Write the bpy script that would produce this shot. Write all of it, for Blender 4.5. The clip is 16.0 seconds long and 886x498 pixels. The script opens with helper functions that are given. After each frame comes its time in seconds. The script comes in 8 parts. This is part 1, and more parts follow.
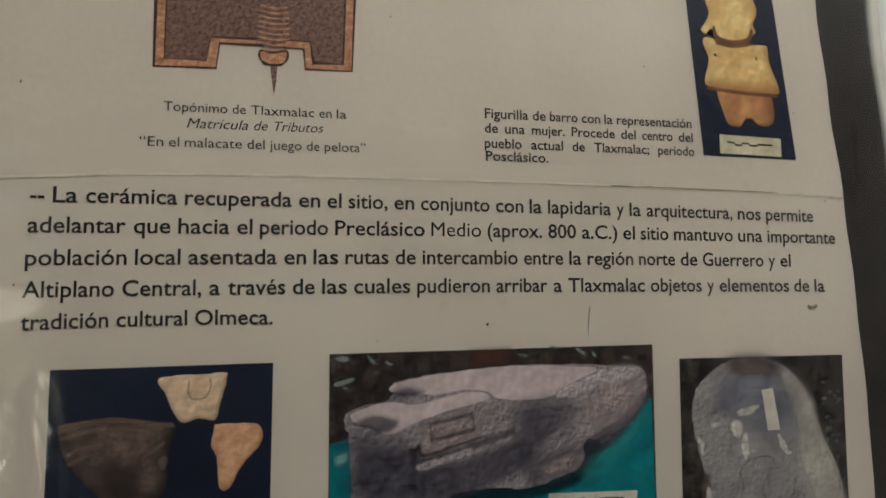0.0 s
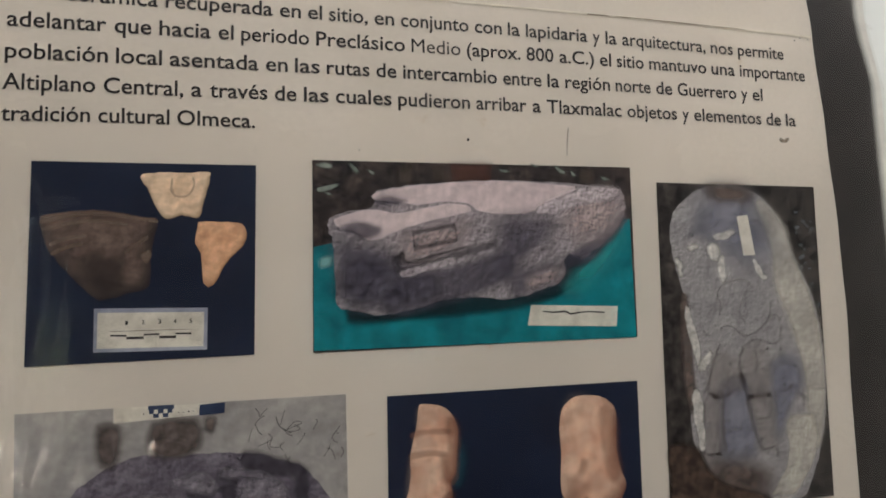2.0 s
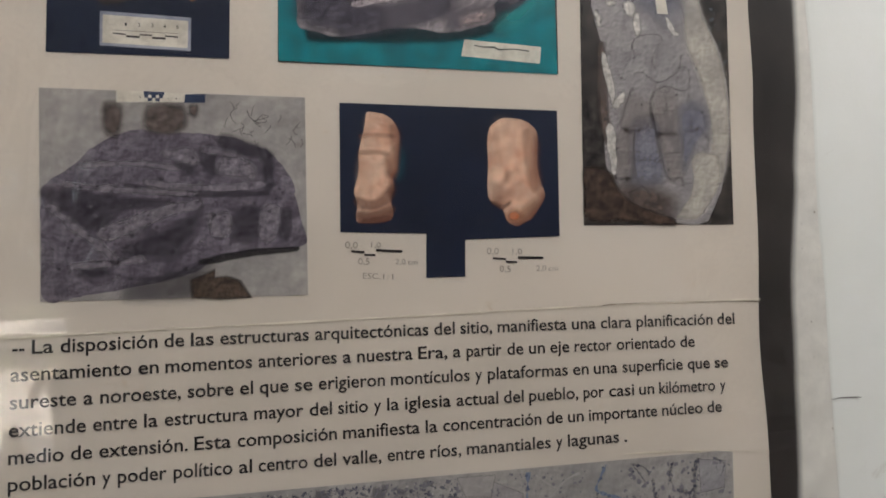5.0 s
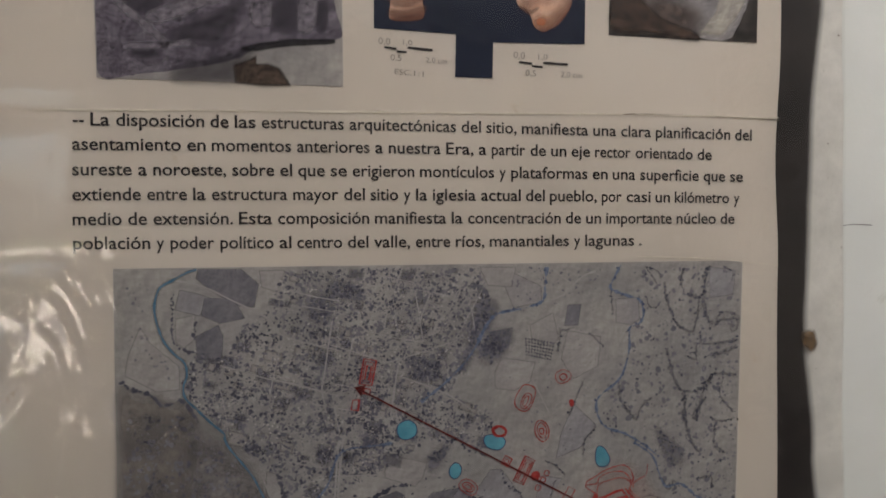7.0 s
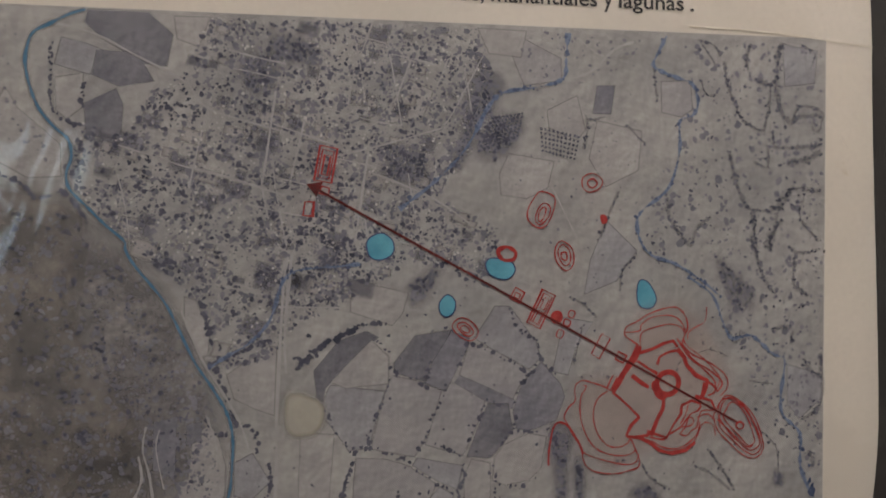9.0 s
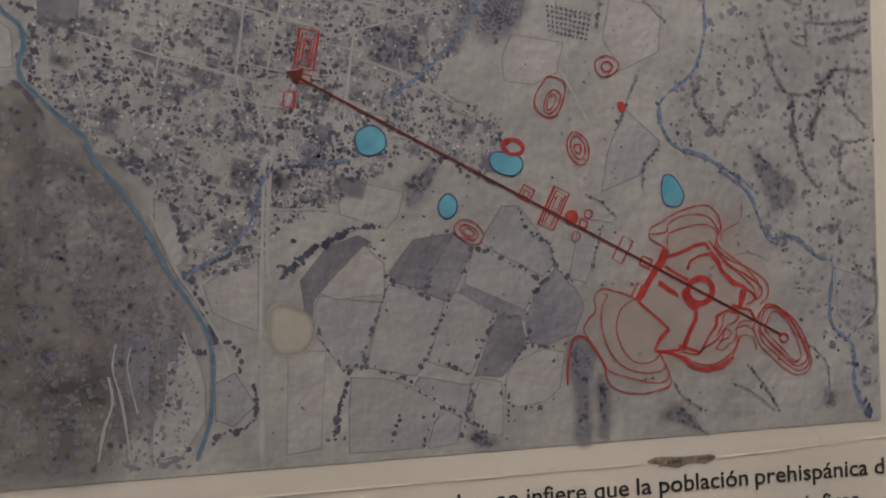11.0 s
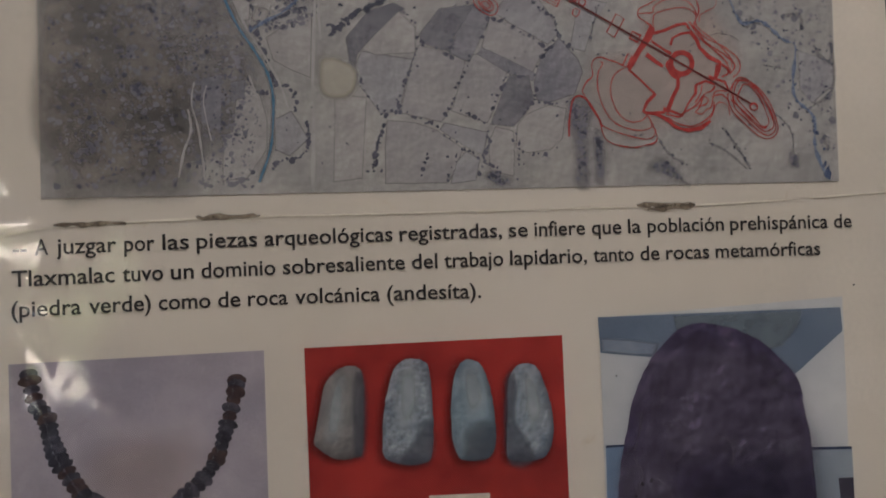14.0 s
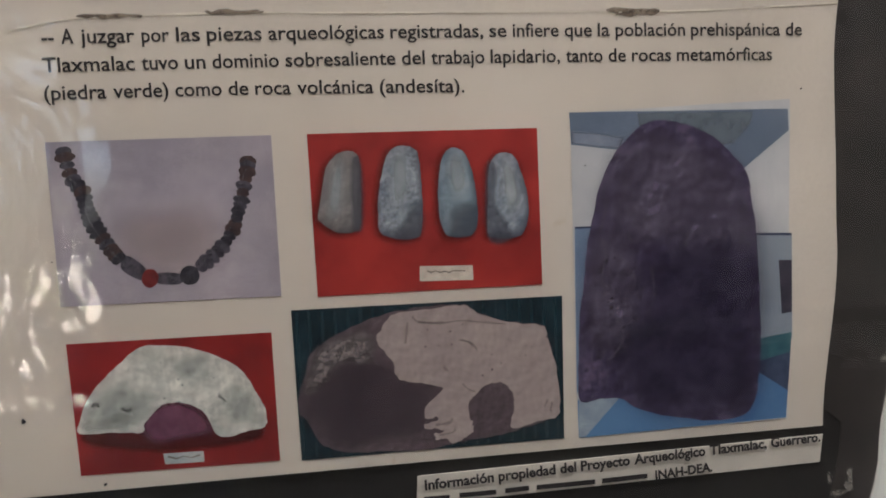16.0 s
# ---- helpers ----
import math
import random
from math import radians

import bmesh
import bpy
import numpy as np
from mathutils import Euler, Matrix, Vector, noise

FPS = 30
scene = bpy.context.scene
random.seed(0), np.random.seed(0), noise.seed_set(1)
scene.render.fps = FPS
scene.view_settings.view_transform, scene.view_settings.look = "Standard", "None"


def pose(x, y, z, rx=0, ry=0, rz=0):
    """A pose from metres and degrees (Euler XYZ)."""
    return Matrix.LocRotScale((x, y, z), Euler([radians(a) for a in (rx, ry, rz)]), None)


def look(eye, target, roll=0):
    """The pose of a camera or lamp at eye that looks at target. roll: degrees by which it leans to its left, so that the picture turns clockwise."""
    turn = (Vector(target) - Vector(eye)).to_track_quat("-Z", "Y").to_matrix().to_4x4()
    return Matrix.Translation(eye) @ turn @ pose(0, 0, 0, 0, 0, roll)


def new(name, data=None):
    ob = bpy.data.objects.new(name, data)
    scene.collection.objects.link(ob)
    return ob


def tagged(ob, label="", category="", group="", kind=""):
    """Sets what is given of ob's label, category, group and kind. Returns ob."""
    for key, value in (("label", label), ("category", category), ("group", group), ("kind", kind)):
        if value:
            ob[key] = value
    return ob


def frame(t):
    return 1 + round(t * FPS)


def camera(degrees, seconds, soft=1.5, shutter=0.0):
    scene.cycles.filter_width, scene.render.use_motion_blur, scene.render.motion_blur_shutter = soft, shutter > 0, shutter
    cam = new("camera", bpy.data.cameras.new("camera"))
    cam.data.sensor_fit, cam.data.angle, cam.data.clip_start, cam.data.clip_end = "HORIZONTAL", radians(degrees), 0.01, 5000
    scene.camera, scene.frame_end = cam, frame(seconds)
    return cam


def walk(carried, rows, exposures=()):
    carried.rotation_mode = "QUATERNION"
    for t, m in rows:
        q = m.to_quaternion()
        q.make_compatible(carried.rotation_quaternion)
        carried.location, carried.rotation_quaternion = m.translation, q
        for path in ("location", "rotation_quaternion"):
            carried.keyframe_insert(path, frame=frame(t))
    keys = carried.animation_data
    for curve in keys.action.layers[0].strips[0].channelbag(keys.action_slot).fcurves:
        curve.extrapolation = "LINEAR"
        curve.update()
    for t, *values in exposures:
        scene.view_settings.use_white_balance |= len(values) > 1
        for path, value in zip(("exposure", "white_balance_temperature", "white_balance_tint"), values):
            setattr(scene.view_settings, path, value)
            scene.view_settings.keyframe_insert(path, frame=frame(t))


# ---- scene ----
# ---- camera ----
cam = camera(78.00, 16.0, soft=1.8)
PATH = [
    (0, look((-0.0411, -0.2391, 1.5792), (0.0054, 0.0060, 1.5953), -0.42)),
    (0.5, look((-0.0464, -0.2384, 1.5531), (0.0046, 0.0057, 1.5709), -1.34)),
    (1, look((-0.0459, -0.2360, 1.5303), (0.0070, 0.0077, 1.5483), -1.33)),
    (1.5, look((-0.0453, -0.2329, 1.5128), (0.0070, 0.0109, 1.5312), -1.08)),
    (2, look((-0.0392, -0.2376, 1.4942), (0.0127, 0.0064, 1.5117), -1.41)),
    (2.5, look((-0.0367, -0.2385, 1.4771), (0.0134, 0.0059, 1.4929), -1.46)),
    (3, look((-0.0303, -0.2473, 1.4628), (0.0181, -0.0026, 1.4798), -1.42)),
    (3.5, look((-0.0252, -0.2523, 1.4335), (0.0213, -0.0074, 1.4514), -1.43)),
    (4, look((-0.0155, -0.2663, 1.3988), (0.0314, -0.0215, 1.4183), -1.19)),
    (4.2, look((-0.0130, -0.2726, 1.3885), (0.0323, -0.0275, 1.4079), -1.49)),
    (6.3, look((-0.0100, -0.2911, 1.3153), (0.0266, -0.0440, 1.3061), 0.34)),
    (6.5, look((-0.0114, -0.2944, 1.3036), (0.0239, -0.0471, 1.2952), 0.21)),
    (7, look((-0.0196, -0.2982, 1.2736), (0.0155, -0.0508, 1.2651), 0.15)),
    (7.5, look((-0.0166, -0.2930, 1.2418), (0.0188, -0.0457, 1.2339), 0.49)),
    (8, look((-0.0142, -0.2769, 1.2071), (0.0201, -0.0293, 1.2006), 0.02)),
    (8.5, look((-0.0117, -0.2476, 1.1812), (0.0223, 0.0000, 1.1779), -0.58)),
    (9, look((-0.0021, -0.2219, 1.1642), (0.0319, 0.0257, 1.1622), -0.32)),
    (9.2, look((0.0072, -0.2163, 1.1596), (0.0419, 0.0313, 1.1576), -0.61)),
    (11.3, look((0.0049, -0.1987, 1.1155), (0.0307, 0.0500, 1.1149), -2.55)),
    (11.5, look((0.0022, -0.2015, 1.1082), (0.0271, 0.0472, 1.1090), -2.65)),
    (12, look((0.0016, -0.2056, 1.0858), (0.0283, 0.0430, 1.0889), -3.01)),
    (12.5, look((-0.0011, -0.2096, 1.0720), (0.0263, 0.0388, 1.0777), -3.10)),
    (13, look((-0.0040, -0.2149, 1.0580), (0.0223, 0.0337, 1.0639), -2.56)),
    (13.5, look((-0.0045, -0.2243, 1.0377), (0.0223, 0.0242, 1.0429), -1.92)),
    (14, look((-0.0093, -0.2347, 1.0187), (0.0162, 0.0140, 1.0230), -2.00)),
    (14.5, look((-0.0069, -0.2456, 0.9981), (0.0191, 0.0030, 0.9989), -1.95)),
    (15, look((-0.0059, -0.2557, 0.9801), (0.0201, -0.0070, 0.9775), -1.95)),
    (15.5, look((-0.0096, -0.2625, 0.9629), (0.0162, -0.0139, 0.9564), -2.24)),
    (16, look((-0.0114, -0.2660, 0.9447), (0.0151, -0.0181, 0.9271), -2.41)),
]
EXPOSURES = [(0.0, 2.65, 6250, 5), (1.5, 3.06, 6150, 8), (3.0, 3.36, 6100, 10), (4.0, 3.45, 6050, 11), (6.5, 3.28, 6250, 12), (7.5, 3.45, 6250, 13), (9.0, 3.75, 6350, 13), (12.5, 3.83, 6250, 13), (14.0, 3.66, 6200, 13), (16.0, 4.05, 6150, 13)]
walk(cam, PATH, EXPOSURES)

# ---- light ----
world = bpy.data.worlds.new("sky")
scene.world = world
world.use_nodes = True
sky = world.node_tree.nodes.new("ShaderNodeTexSky")
sky.sky_type = "NISHITA"
sky.sun_disc = False
sky.dust_density = 6.0
sky.air_density = 1.2
sky.sun_elevation = radians(60)
sky.sun_rotation = radians(23)
world.node_tree.links.new(sky.outputs[0], world.node_tree.nodes["Background"].inputs[0])
world.node_tree.nodes["Background"].inputs[1].default_value = 0.09

sun_data = bpy.data.lights.new("sun", "SUN")
sun_data.energy, sun_data.angle, sun_data.color = 5.0, radians(0.5), (1.0, 0.95, 0.88)
sun = new("sun", sun_data)
sun.matrix_world = look((3, 7, 13), (0, 0, 0))

# unseen overhead area lamp, added to brighten the board from above
fill_data = bpy.data.lights.new("fill_light", "AREA")
fill_data.shape, fill_data.size, fill_data.size_y, fill_data.energy = "RECTANGLE", 1.6, 0.6, 5.6
fill_data.color = (1.0, 0.96, 0.92)
fill_light = new("fill_light", fill_data)
fill_light.matrix_world = look((0.5, -0.42, 2.9), (0.5, -0.42, 0))

# ---- materials ----


def lin(rgb, gain=1.25):
    """An albedo from a display colour of 0 to 255."""
    return tuple(min(0.85, gain * ((v / 255 + 0.055) / 1.055) ** 2.4) for v in rgb) + (1.0,)


class Nodes:
    def __init__(self, name):
        self.m = bpy.data.materials.new(name)
        self.m.use_nodes = True
        self.t = self.m.node_tree
        self.b = self.t.nodes["Principled BSDF"]

    def node(self, kind, **values):
        n = self.t.nodes.new(kind)
        for key, value in values.items():
            n.inputs[key.replace("_", " ")].default_value = value
        return n

    def link(self, a, b):
        self.t.links.new(a, b)

    def position(self):
        return self.t.nodes.new("ShaderNodeNewGeometry").outputs["Position"]

    def noise(self, scale, detail=4.0, rough=0.6, warp=0.0):
        n = self.node("ShaderNodeTexNoise", Scale=scale, Detail=detail, Roughness=rough, Distortion=warp)
        self.link(self.position(), n.inputs["Vector"])
        return n.outputs["Fac"]

    def ramp(self, fac, stops):
        r = self.t.nodes.new("ShaderNodeValToRGB")
        e = r.color_ramp.elements
        while len(e) < len(stops):
            e.new(0.5)
        for el, (p, c) in zip(e, stops):
            el.position, el.color = p, c
        self.link(fac, r.inputs[0])
        return r.outputs[0]

    def mix(self, fac, a, b, blend="MIX"):
        n = self.t.nodes.new("ShaderNodeMix")
        n.data_type, n.blend_type = "RGBA", blend
        for socket, value in ((n.inputs[0], fac), (n.inputs[6], a), (n.inputs[7], b)):
            if isinstance(value, (float, int, tuple)):
                socket.default_value = value
            else:
                self.link(value, socket)
        return n.outputs[2]

    def bump(self, fac, strength, distance):
        n = self.node("ShaderNodeBump", Strength=strength, Distance=distance)
        self.link(fac, n.inputs["Height"])
        self.link(n.outputs[0], self.b.inputs["Normal"])


def printed(name, dark, light, grain=900.0, blot=90.0, soft=False, spread=0.10, third=None, warp=0.0, alpha=1.0, pits=None, rough=None, rim=None):
    """Ink on paper: two tones of a picture, mixed by a fine grain and larger blots."""
    k = Nodes(name)
    fine, broad = k.noise(grain, 5, 0.7), k.noise(blot, 4, 0.6, warp)
    add = k.t.nodes.new("ShaderNodeMath")
    add.operation = "MULTIPLY_ADD"
    k.link(fine, add.inputs[0])
    add.inputs[1].default_value = 0.25
    scaled = k.t.nodes.new("ShaderNodeMath")
    scaled.operation = "MULTIPLY"
    k.link(broad, scaled.inputs[0])
    scaled.inputs[1].default_value = 0.75
    k.link(scaled.outputs[0], add.inputs[2])
    stops = [(0.5 - spread, lin(dark)), (0.5 + spread, lin(light))]
    if third:
        stops.insert(1, (0.5, lin(third)))
    colour = k.ramp(add.outputs[0], stops)
    if rough:
        # the photographed relief of a rough surface: two samples of one noise, set a little apart along the light
        scale, force = rough
        shift = k.t.nodes.new("ShaderNodeVectorMath")
        shift.operation = "ADD"
        k.link(k.position(), shift.inputs[0])
        shift.inputs[1].default_value = (-0.22 / scale, 0.0, 0.3 / scale)
        lit, unlit = k.node("ShaderNodeTexNoise", Scale=scale, Detail=7.0, Roughness=0.62), k.node("ShaderNodeTexNoise", Scale=scale, Detail=7.0, Roughness=0.62)
        k.link(k.position(), lit.inputs["Vector"])
        k.link(shift.outputs[0], unlit.inputs["Vector"])
        step = k.t.nodes.new("ShaderNodeMath")
        step.operation = "SUBTRACT"
        k.link(lit.outputs["Fac"], step.inputs[0])
        k.link(unlit.outputs["Fac"], step.inputs[1])
        gain = k.t.nodes.new("ShaderNodeMath")
        gain.operation = "MULTIPLY_ADD"
        k.link(step.outputs[0], gain.inputs[0])
        gain.inputs[1].default_value, gain.inputs[2].default_value = force, 1.0
        bound = k.t.nodes.new("ShaderNodeClamp")
        bound.inputs["Min"].default_value, bound.inputs["Max"].default_value = 0.35, 1.7
        k.link(gain.outputs[0], bound.inputs["Value"])
        grey = k.t.nodes.new("ShaderNodeCombineColor")
        for n in range(3):
            k.link(bound.outputs[0], grey.inputs[n])
        colour = k.mix(1.0, colour, grey.outputs[0], "MULTIPLY")
    if rim:
        # a rounded body in a photograph: its far side falls into its own darker tone
        turn = k.t.nodes.new("ShaderNodeAttribute")
        turn.attribute_name = "fade"
        colour = k.mix(turn.outputs["Fac"], lin(rim), colour)
    if pits:
        scale, low, high = pits
        specks = k.ramp(k.noise(scale, 4, 0.65, 0.4), [(0.38, (low, low, low, 1)), (0.48, (1, 1, 1, 1)), (0.54, (1, 1, 1, 1)), (0.62, (high, high, high, 1))])
        colour = k.mix(1.0, colour, specks, "MULTIPLY")
    k.link(colour, k.b.inputs["Base Color"])
    k.b.inputs["Roughness"].default_value = 0.55
    k.b.inputs["Specular IOR Level"].default_value = 0.25
    if soft:
        fade = k.t.nodes.new("ShaderNodeAttribute")
        fade.attribute_name = "fade"
        amount = k.t.nodes.new("ShaderNodeMath")
        amount.operation = "MULTIPLY"
        ease = k.t.nodes.new("ShaderNodeMapRange")
        ease.interpolation_type = "SMOOTHSTEP"
        k.link(fade.outputs["Fac"], ease.inputs["Value"])
        k.link(ease.outputs[0], amount.inputs[0])
        amount.inputs[1].default_value = alpha
        k.link(amount.outputs[0], k.b.inputs["Alpha"])
    return k.m


def paper_material():
    k = Nodes("cream_paper")
    broad = k.noise(9, 4, 0.55)
    colour = k.ramp(broad, [(0.3, (0.61, 0.54, 0.455, 1)), (0.55, (0.67, 0.595, 0.505, 1)), (0.75, (0.70, 0.63, 0.545, 1))])
    fine = k.ramp(k.noise(420, 5, 0.7), [(0.35, (0.93, 0.93, 0.93, 1)), (0.65, (1, 1, 1, 1))])
    foxing = k.ramp(k.noise(38, 6, 0.75, 0.4), [(0.64, (1, 1, 1, 1)), (0.74, (0.86, 0.78, 0.66, 1))])
    k.link(k.mix(1.0, k.mix(1.0, colour, fine, "MULTIPLY"), foxing, "MULTIPLY"), k.b.inputs["Base Color"])
    k.b.inputs["Roughness"].default_value = 0.6
    k.b.inputs["Specular IOR Level"].default_value = 0.3
    k.bump(k.noise(700, 4, 0.6), 0.12, 0.0003)
    return k.m


def plaster_material(name="white_plaster", tone=(0.75, 0.75, 0.71)):
    k = Nodes(name)
    r, g, b = tone
    colour = k.ramp(k.noise(7, 6, 0.6), [(0.3, (r * 0.92, g * 0.92, b * 0.9, 1)), (0.7, (r, g, b, 1))])
    stain = k.ramp(k.noise(26, 7, 0.75, 0.8), [(0.62, (1, 1, 1, 1)), (0.76, (0.78, 0.75, 0.71, 1))])
    k.link(k.mix(1.0, colour, stain, "MULTIPLY"), k.b.inputs["Base Color"])
    k.b.inputs["Roughness"].default_value = 0.8
    k.bump(k.noise(40, 8, 0.6), 0.14, 0.003)
    return k.m


def board_material():
    k = Nodes("dark_brown_board")
    colour = k.ramp(k.noise(12, 5, 0.6), [(0.3, lin((15, 13, 11))), (0.7, lin((27, 23, 21)))])
    dust = k.ramp(k.noise(160, 6, 0.8), [(0.62, (0, 0, 0, 1)), (0.8, (0.16, 0.15, 0.13, 1))])
    k.link(k.mix(0.5, colour, dust, "ADD"), k.b.inputs["Base Color"])
    k.b.inputs["Roughness"].default_value = 0.6
    k.bump(k.noise(240, 5, 0.6), 0.2, 0.0006)
    return k.m


def margin_material():
    """A milky laminate margin: the dark board shows through it where it lies close."""
    k = Nodes("milky_laminate_margin")
    close = k.t.nodes.new("ShaderNodeAttribute")
    close.attribute_name = "fade"
    wob = k.node("ShaderNodeMath")
    wob.operation = "MULTIPLY_ADD"
    k.link(k.noise(30, 4, 0.6), wob.inputs[0])
    wob.inputs[1].default_value = 0.24
    k.link(close.outputs["Fac"], wob.inputs[2])
    milk = k.ramp(k.noise(45, 6, 0.7), [(0.35, lin((188, 184, 176))), (0.7, lin((208, 204, 196)))])
    specks = k.ramp(k.noise(210, 3, 0.5), [(0.71, (1, 1, 1, 1)), (0.75, (0.42, 0.36, 0.3, 1))])
    dark = k.ramp(k.noise(22, 5, 0.65), [(0.3, lin((30, 26, 24))), (0.7, lin((54, 48, 45)))])
    milky = k.mix(1.0, milk, specks, "MULTIPLY")
    mask = k.ramp(wob.outputs[0], [(0.34, (0, 0, 0, 1)), (0.86, (1, 1, 1, 1))])
    k.link(k.mix(mask, milky, dark), k.b.inputs["Base Color"])
    k.b.inputs["Roughness"].default_value = 0.5
    k.bump(k.noise(90, 4, 0.6), 0.15, 0.001)
    return k.m


def film_material():
    """Clear wrinkled plastic film: it lets light straight through and mirrors by Fresnel."""
    k = Nodes("clear_plastic_film")
    k.t.nodes.remove(k.b)
    out = k.t.nodes["Material Output"]
    clear = k.node("ShaderNodeBsdfTransparent", Color=(0.97, 0.97, 0.96, 1))
    sharp, haze = k.node("ShaderNodeBsdfGlossy", Roughness=0.05), k.node("ShaderNodeBsdfGlossy", Roughness=0.3)
    gloss = k.t.nodes.new("ShaderNodeMixShader")
    gloss.inputs[0].default_value = 0.06
    k.link(sharp.outputs[0], gloss.inputs[1])
    k.link(haze.outputs[0], gloss.inputs[2])
    fres = k.node("ShaderNodeFresnel", IOR=1.5)
    both = k.t.nodes.new("ShaderNodeMixShader")
    bump = k.node("ShaderNodeBump", Strength=0.5, Distance=0.004)
    # slow waves, and sharp crumples where the film is slack
    fold = k.node("ShaderNodeTexNoise", Scale=17.0, Detail=2.5, Roughness=0.5, Distortion=1.4)
    stretch = k.node("ShaderNodeMapping", Scale=(1.0, 1.0, 0.5), Rotation=(0.0, 0.35, 0.0))
    k.link(k.position(), stretch.inputs["Vector"])
    k.link(stretch.outputs[0], fold.inputs["Vector"])
    ridge = k.t.nodes.new("ShaderNodeMath")
    ridge.operation = "PINGPONG"
    k.link(fold.outputs["Fac"], ridge.inputs[0])
    ridge.inputs[1].default_value = 0.16
    slack = k.t.nodes.new("ShaderNodeAttribute")
    slack.attribute_name = "fade"
    sharp_fold = k.t.nodes.new("ShaderNodeMath")
    sharp_fold.operation = "MULTIPLY"
    k.link(ridge.outputs[0], sharp_fold.inputs[0])
    k.link(slack.outputs["Fac"], sharp_fold.inputs[1])
    height = k.t.nodes.new("ShaderNodeMath")
    height.operation = "MULTIPLY_ADD"
    k.link(sharp_fold.outputs[0], height.inputs[0])
    height.inputs[1].default_value = 4.0
    k.link(k.noise(11, 3.6, 0.5, 0.4), height.inputs[2])
    k.link(height.outputs[0], bump.inputs["Height"])
    k.link(bump.outputs[0], sharp.inputs["Normal"])
    k.link(fres.outputs[0], both.inputs[0])
    k.link(clear.outputs[0], both.inputs[1])
    k.link(gloss.outputs[0], both.inputs[2])
    k.link(both.outputs[0], out.inputs["Surface"])
    return k.m


def plain(name, rgb, rough=0.6, grain=60.0):
    k = Nodes(name)
    k.link(k.ramp(k.noise(grain, 5, 0.6), [(0.3, tuple(v * 0.85 for v in rgb) + (1,)), (0.7, tuple(rgb) + (1,))]), k.b.inputs["Base Color"])
    k.b.inputs["Roughness"].default_value = rough
    return k.m


PAPER, PLASTER, BOARD, MARGIN, FILM = paper_material(), plaster_material(), board_material(), margin_material(), film_material()
INK = printed("black_ink", (30, 27, 28), (44, 40, 40))
GREY_INK = printed("grey_ink", (96, 90, 84), (128, 120, 112))
NAVY = printed("navy_cloth", (17, 22, 38), (26, 34, 54), grain=300, blot=25, spread=0.2)
RED = printed("red_cloth", (122, 32, 30), (156, 48, 42), blot=25)
LABEL = printed("scale_card", (176, 168, 154), (204, 197, 183))

# ---- building helpers ----
SHEET = 0.00012
LAYER = 0.000012


def mesh_object(name, verts, faces, material, parent=None, label="", fade=None):
    me = bpy.data.meshes.new(name)
    me.from_pydata(verts, [], faces)
    me.materials.append(material)
    if fade is not None:
        me.attributes.new("fade", "FLOAT", "POINT").data.foreach_set("value", fade)
    me.update()
    ob = new(name, me)
    if parent:
        ob.parent = parent
    if label:
        tagged(ob, label)
    return ob


def at(p, layer):
    return (p[0] / 1000, -SHEET - layer * LAYER, p[1] / 1000)


def curve(points, closed=True, steps=5):
    """A smooth line through the points (Catmull-Rom)."""
    n, out = len(points), []
    for i in range(n if closed else n - 1):
        a, b, c, d = (points[(i + j) % n] if closed else points[min(max(i + j, 0), n - 1)] for j in (-1, 0, 1, 2))
        for s in range(steps):
            u = s / steps
            out.append(tuple(0.5 * (2 * b[k] + (c[k] - a[k]) * u + (2 * a[k] - 5 * b[k] + 4 * c[k] - d[k]) * u * u + (3 * b[k] - a[k] - 3 * c[k] + d[k]) * u**3) for k in (0, 1)))
    if not closed:
        out.append(points[-1])
    return out


def ragged(points, size):
    return [(x + size * noise.noise((x * 0.9, z * 0.9, 0.3)) + 0.5 * size * noise.noise((x * 2.3, z * 2.3, 4)), z + size * noise.noise((x * 0.9, z * 0.9, 7.7)) + 0.5 * size * noise.noise((x * 2.3, z * 2.3, 9))) for x, z in points]


def area(points):
    return 0.5 * sum(a[0] * b[1] - b[0] * a[1] for a, b in zip(points, points[1:] + points[:1]))


SERIAL = [0]  # keeps forms of one layer a hair apart


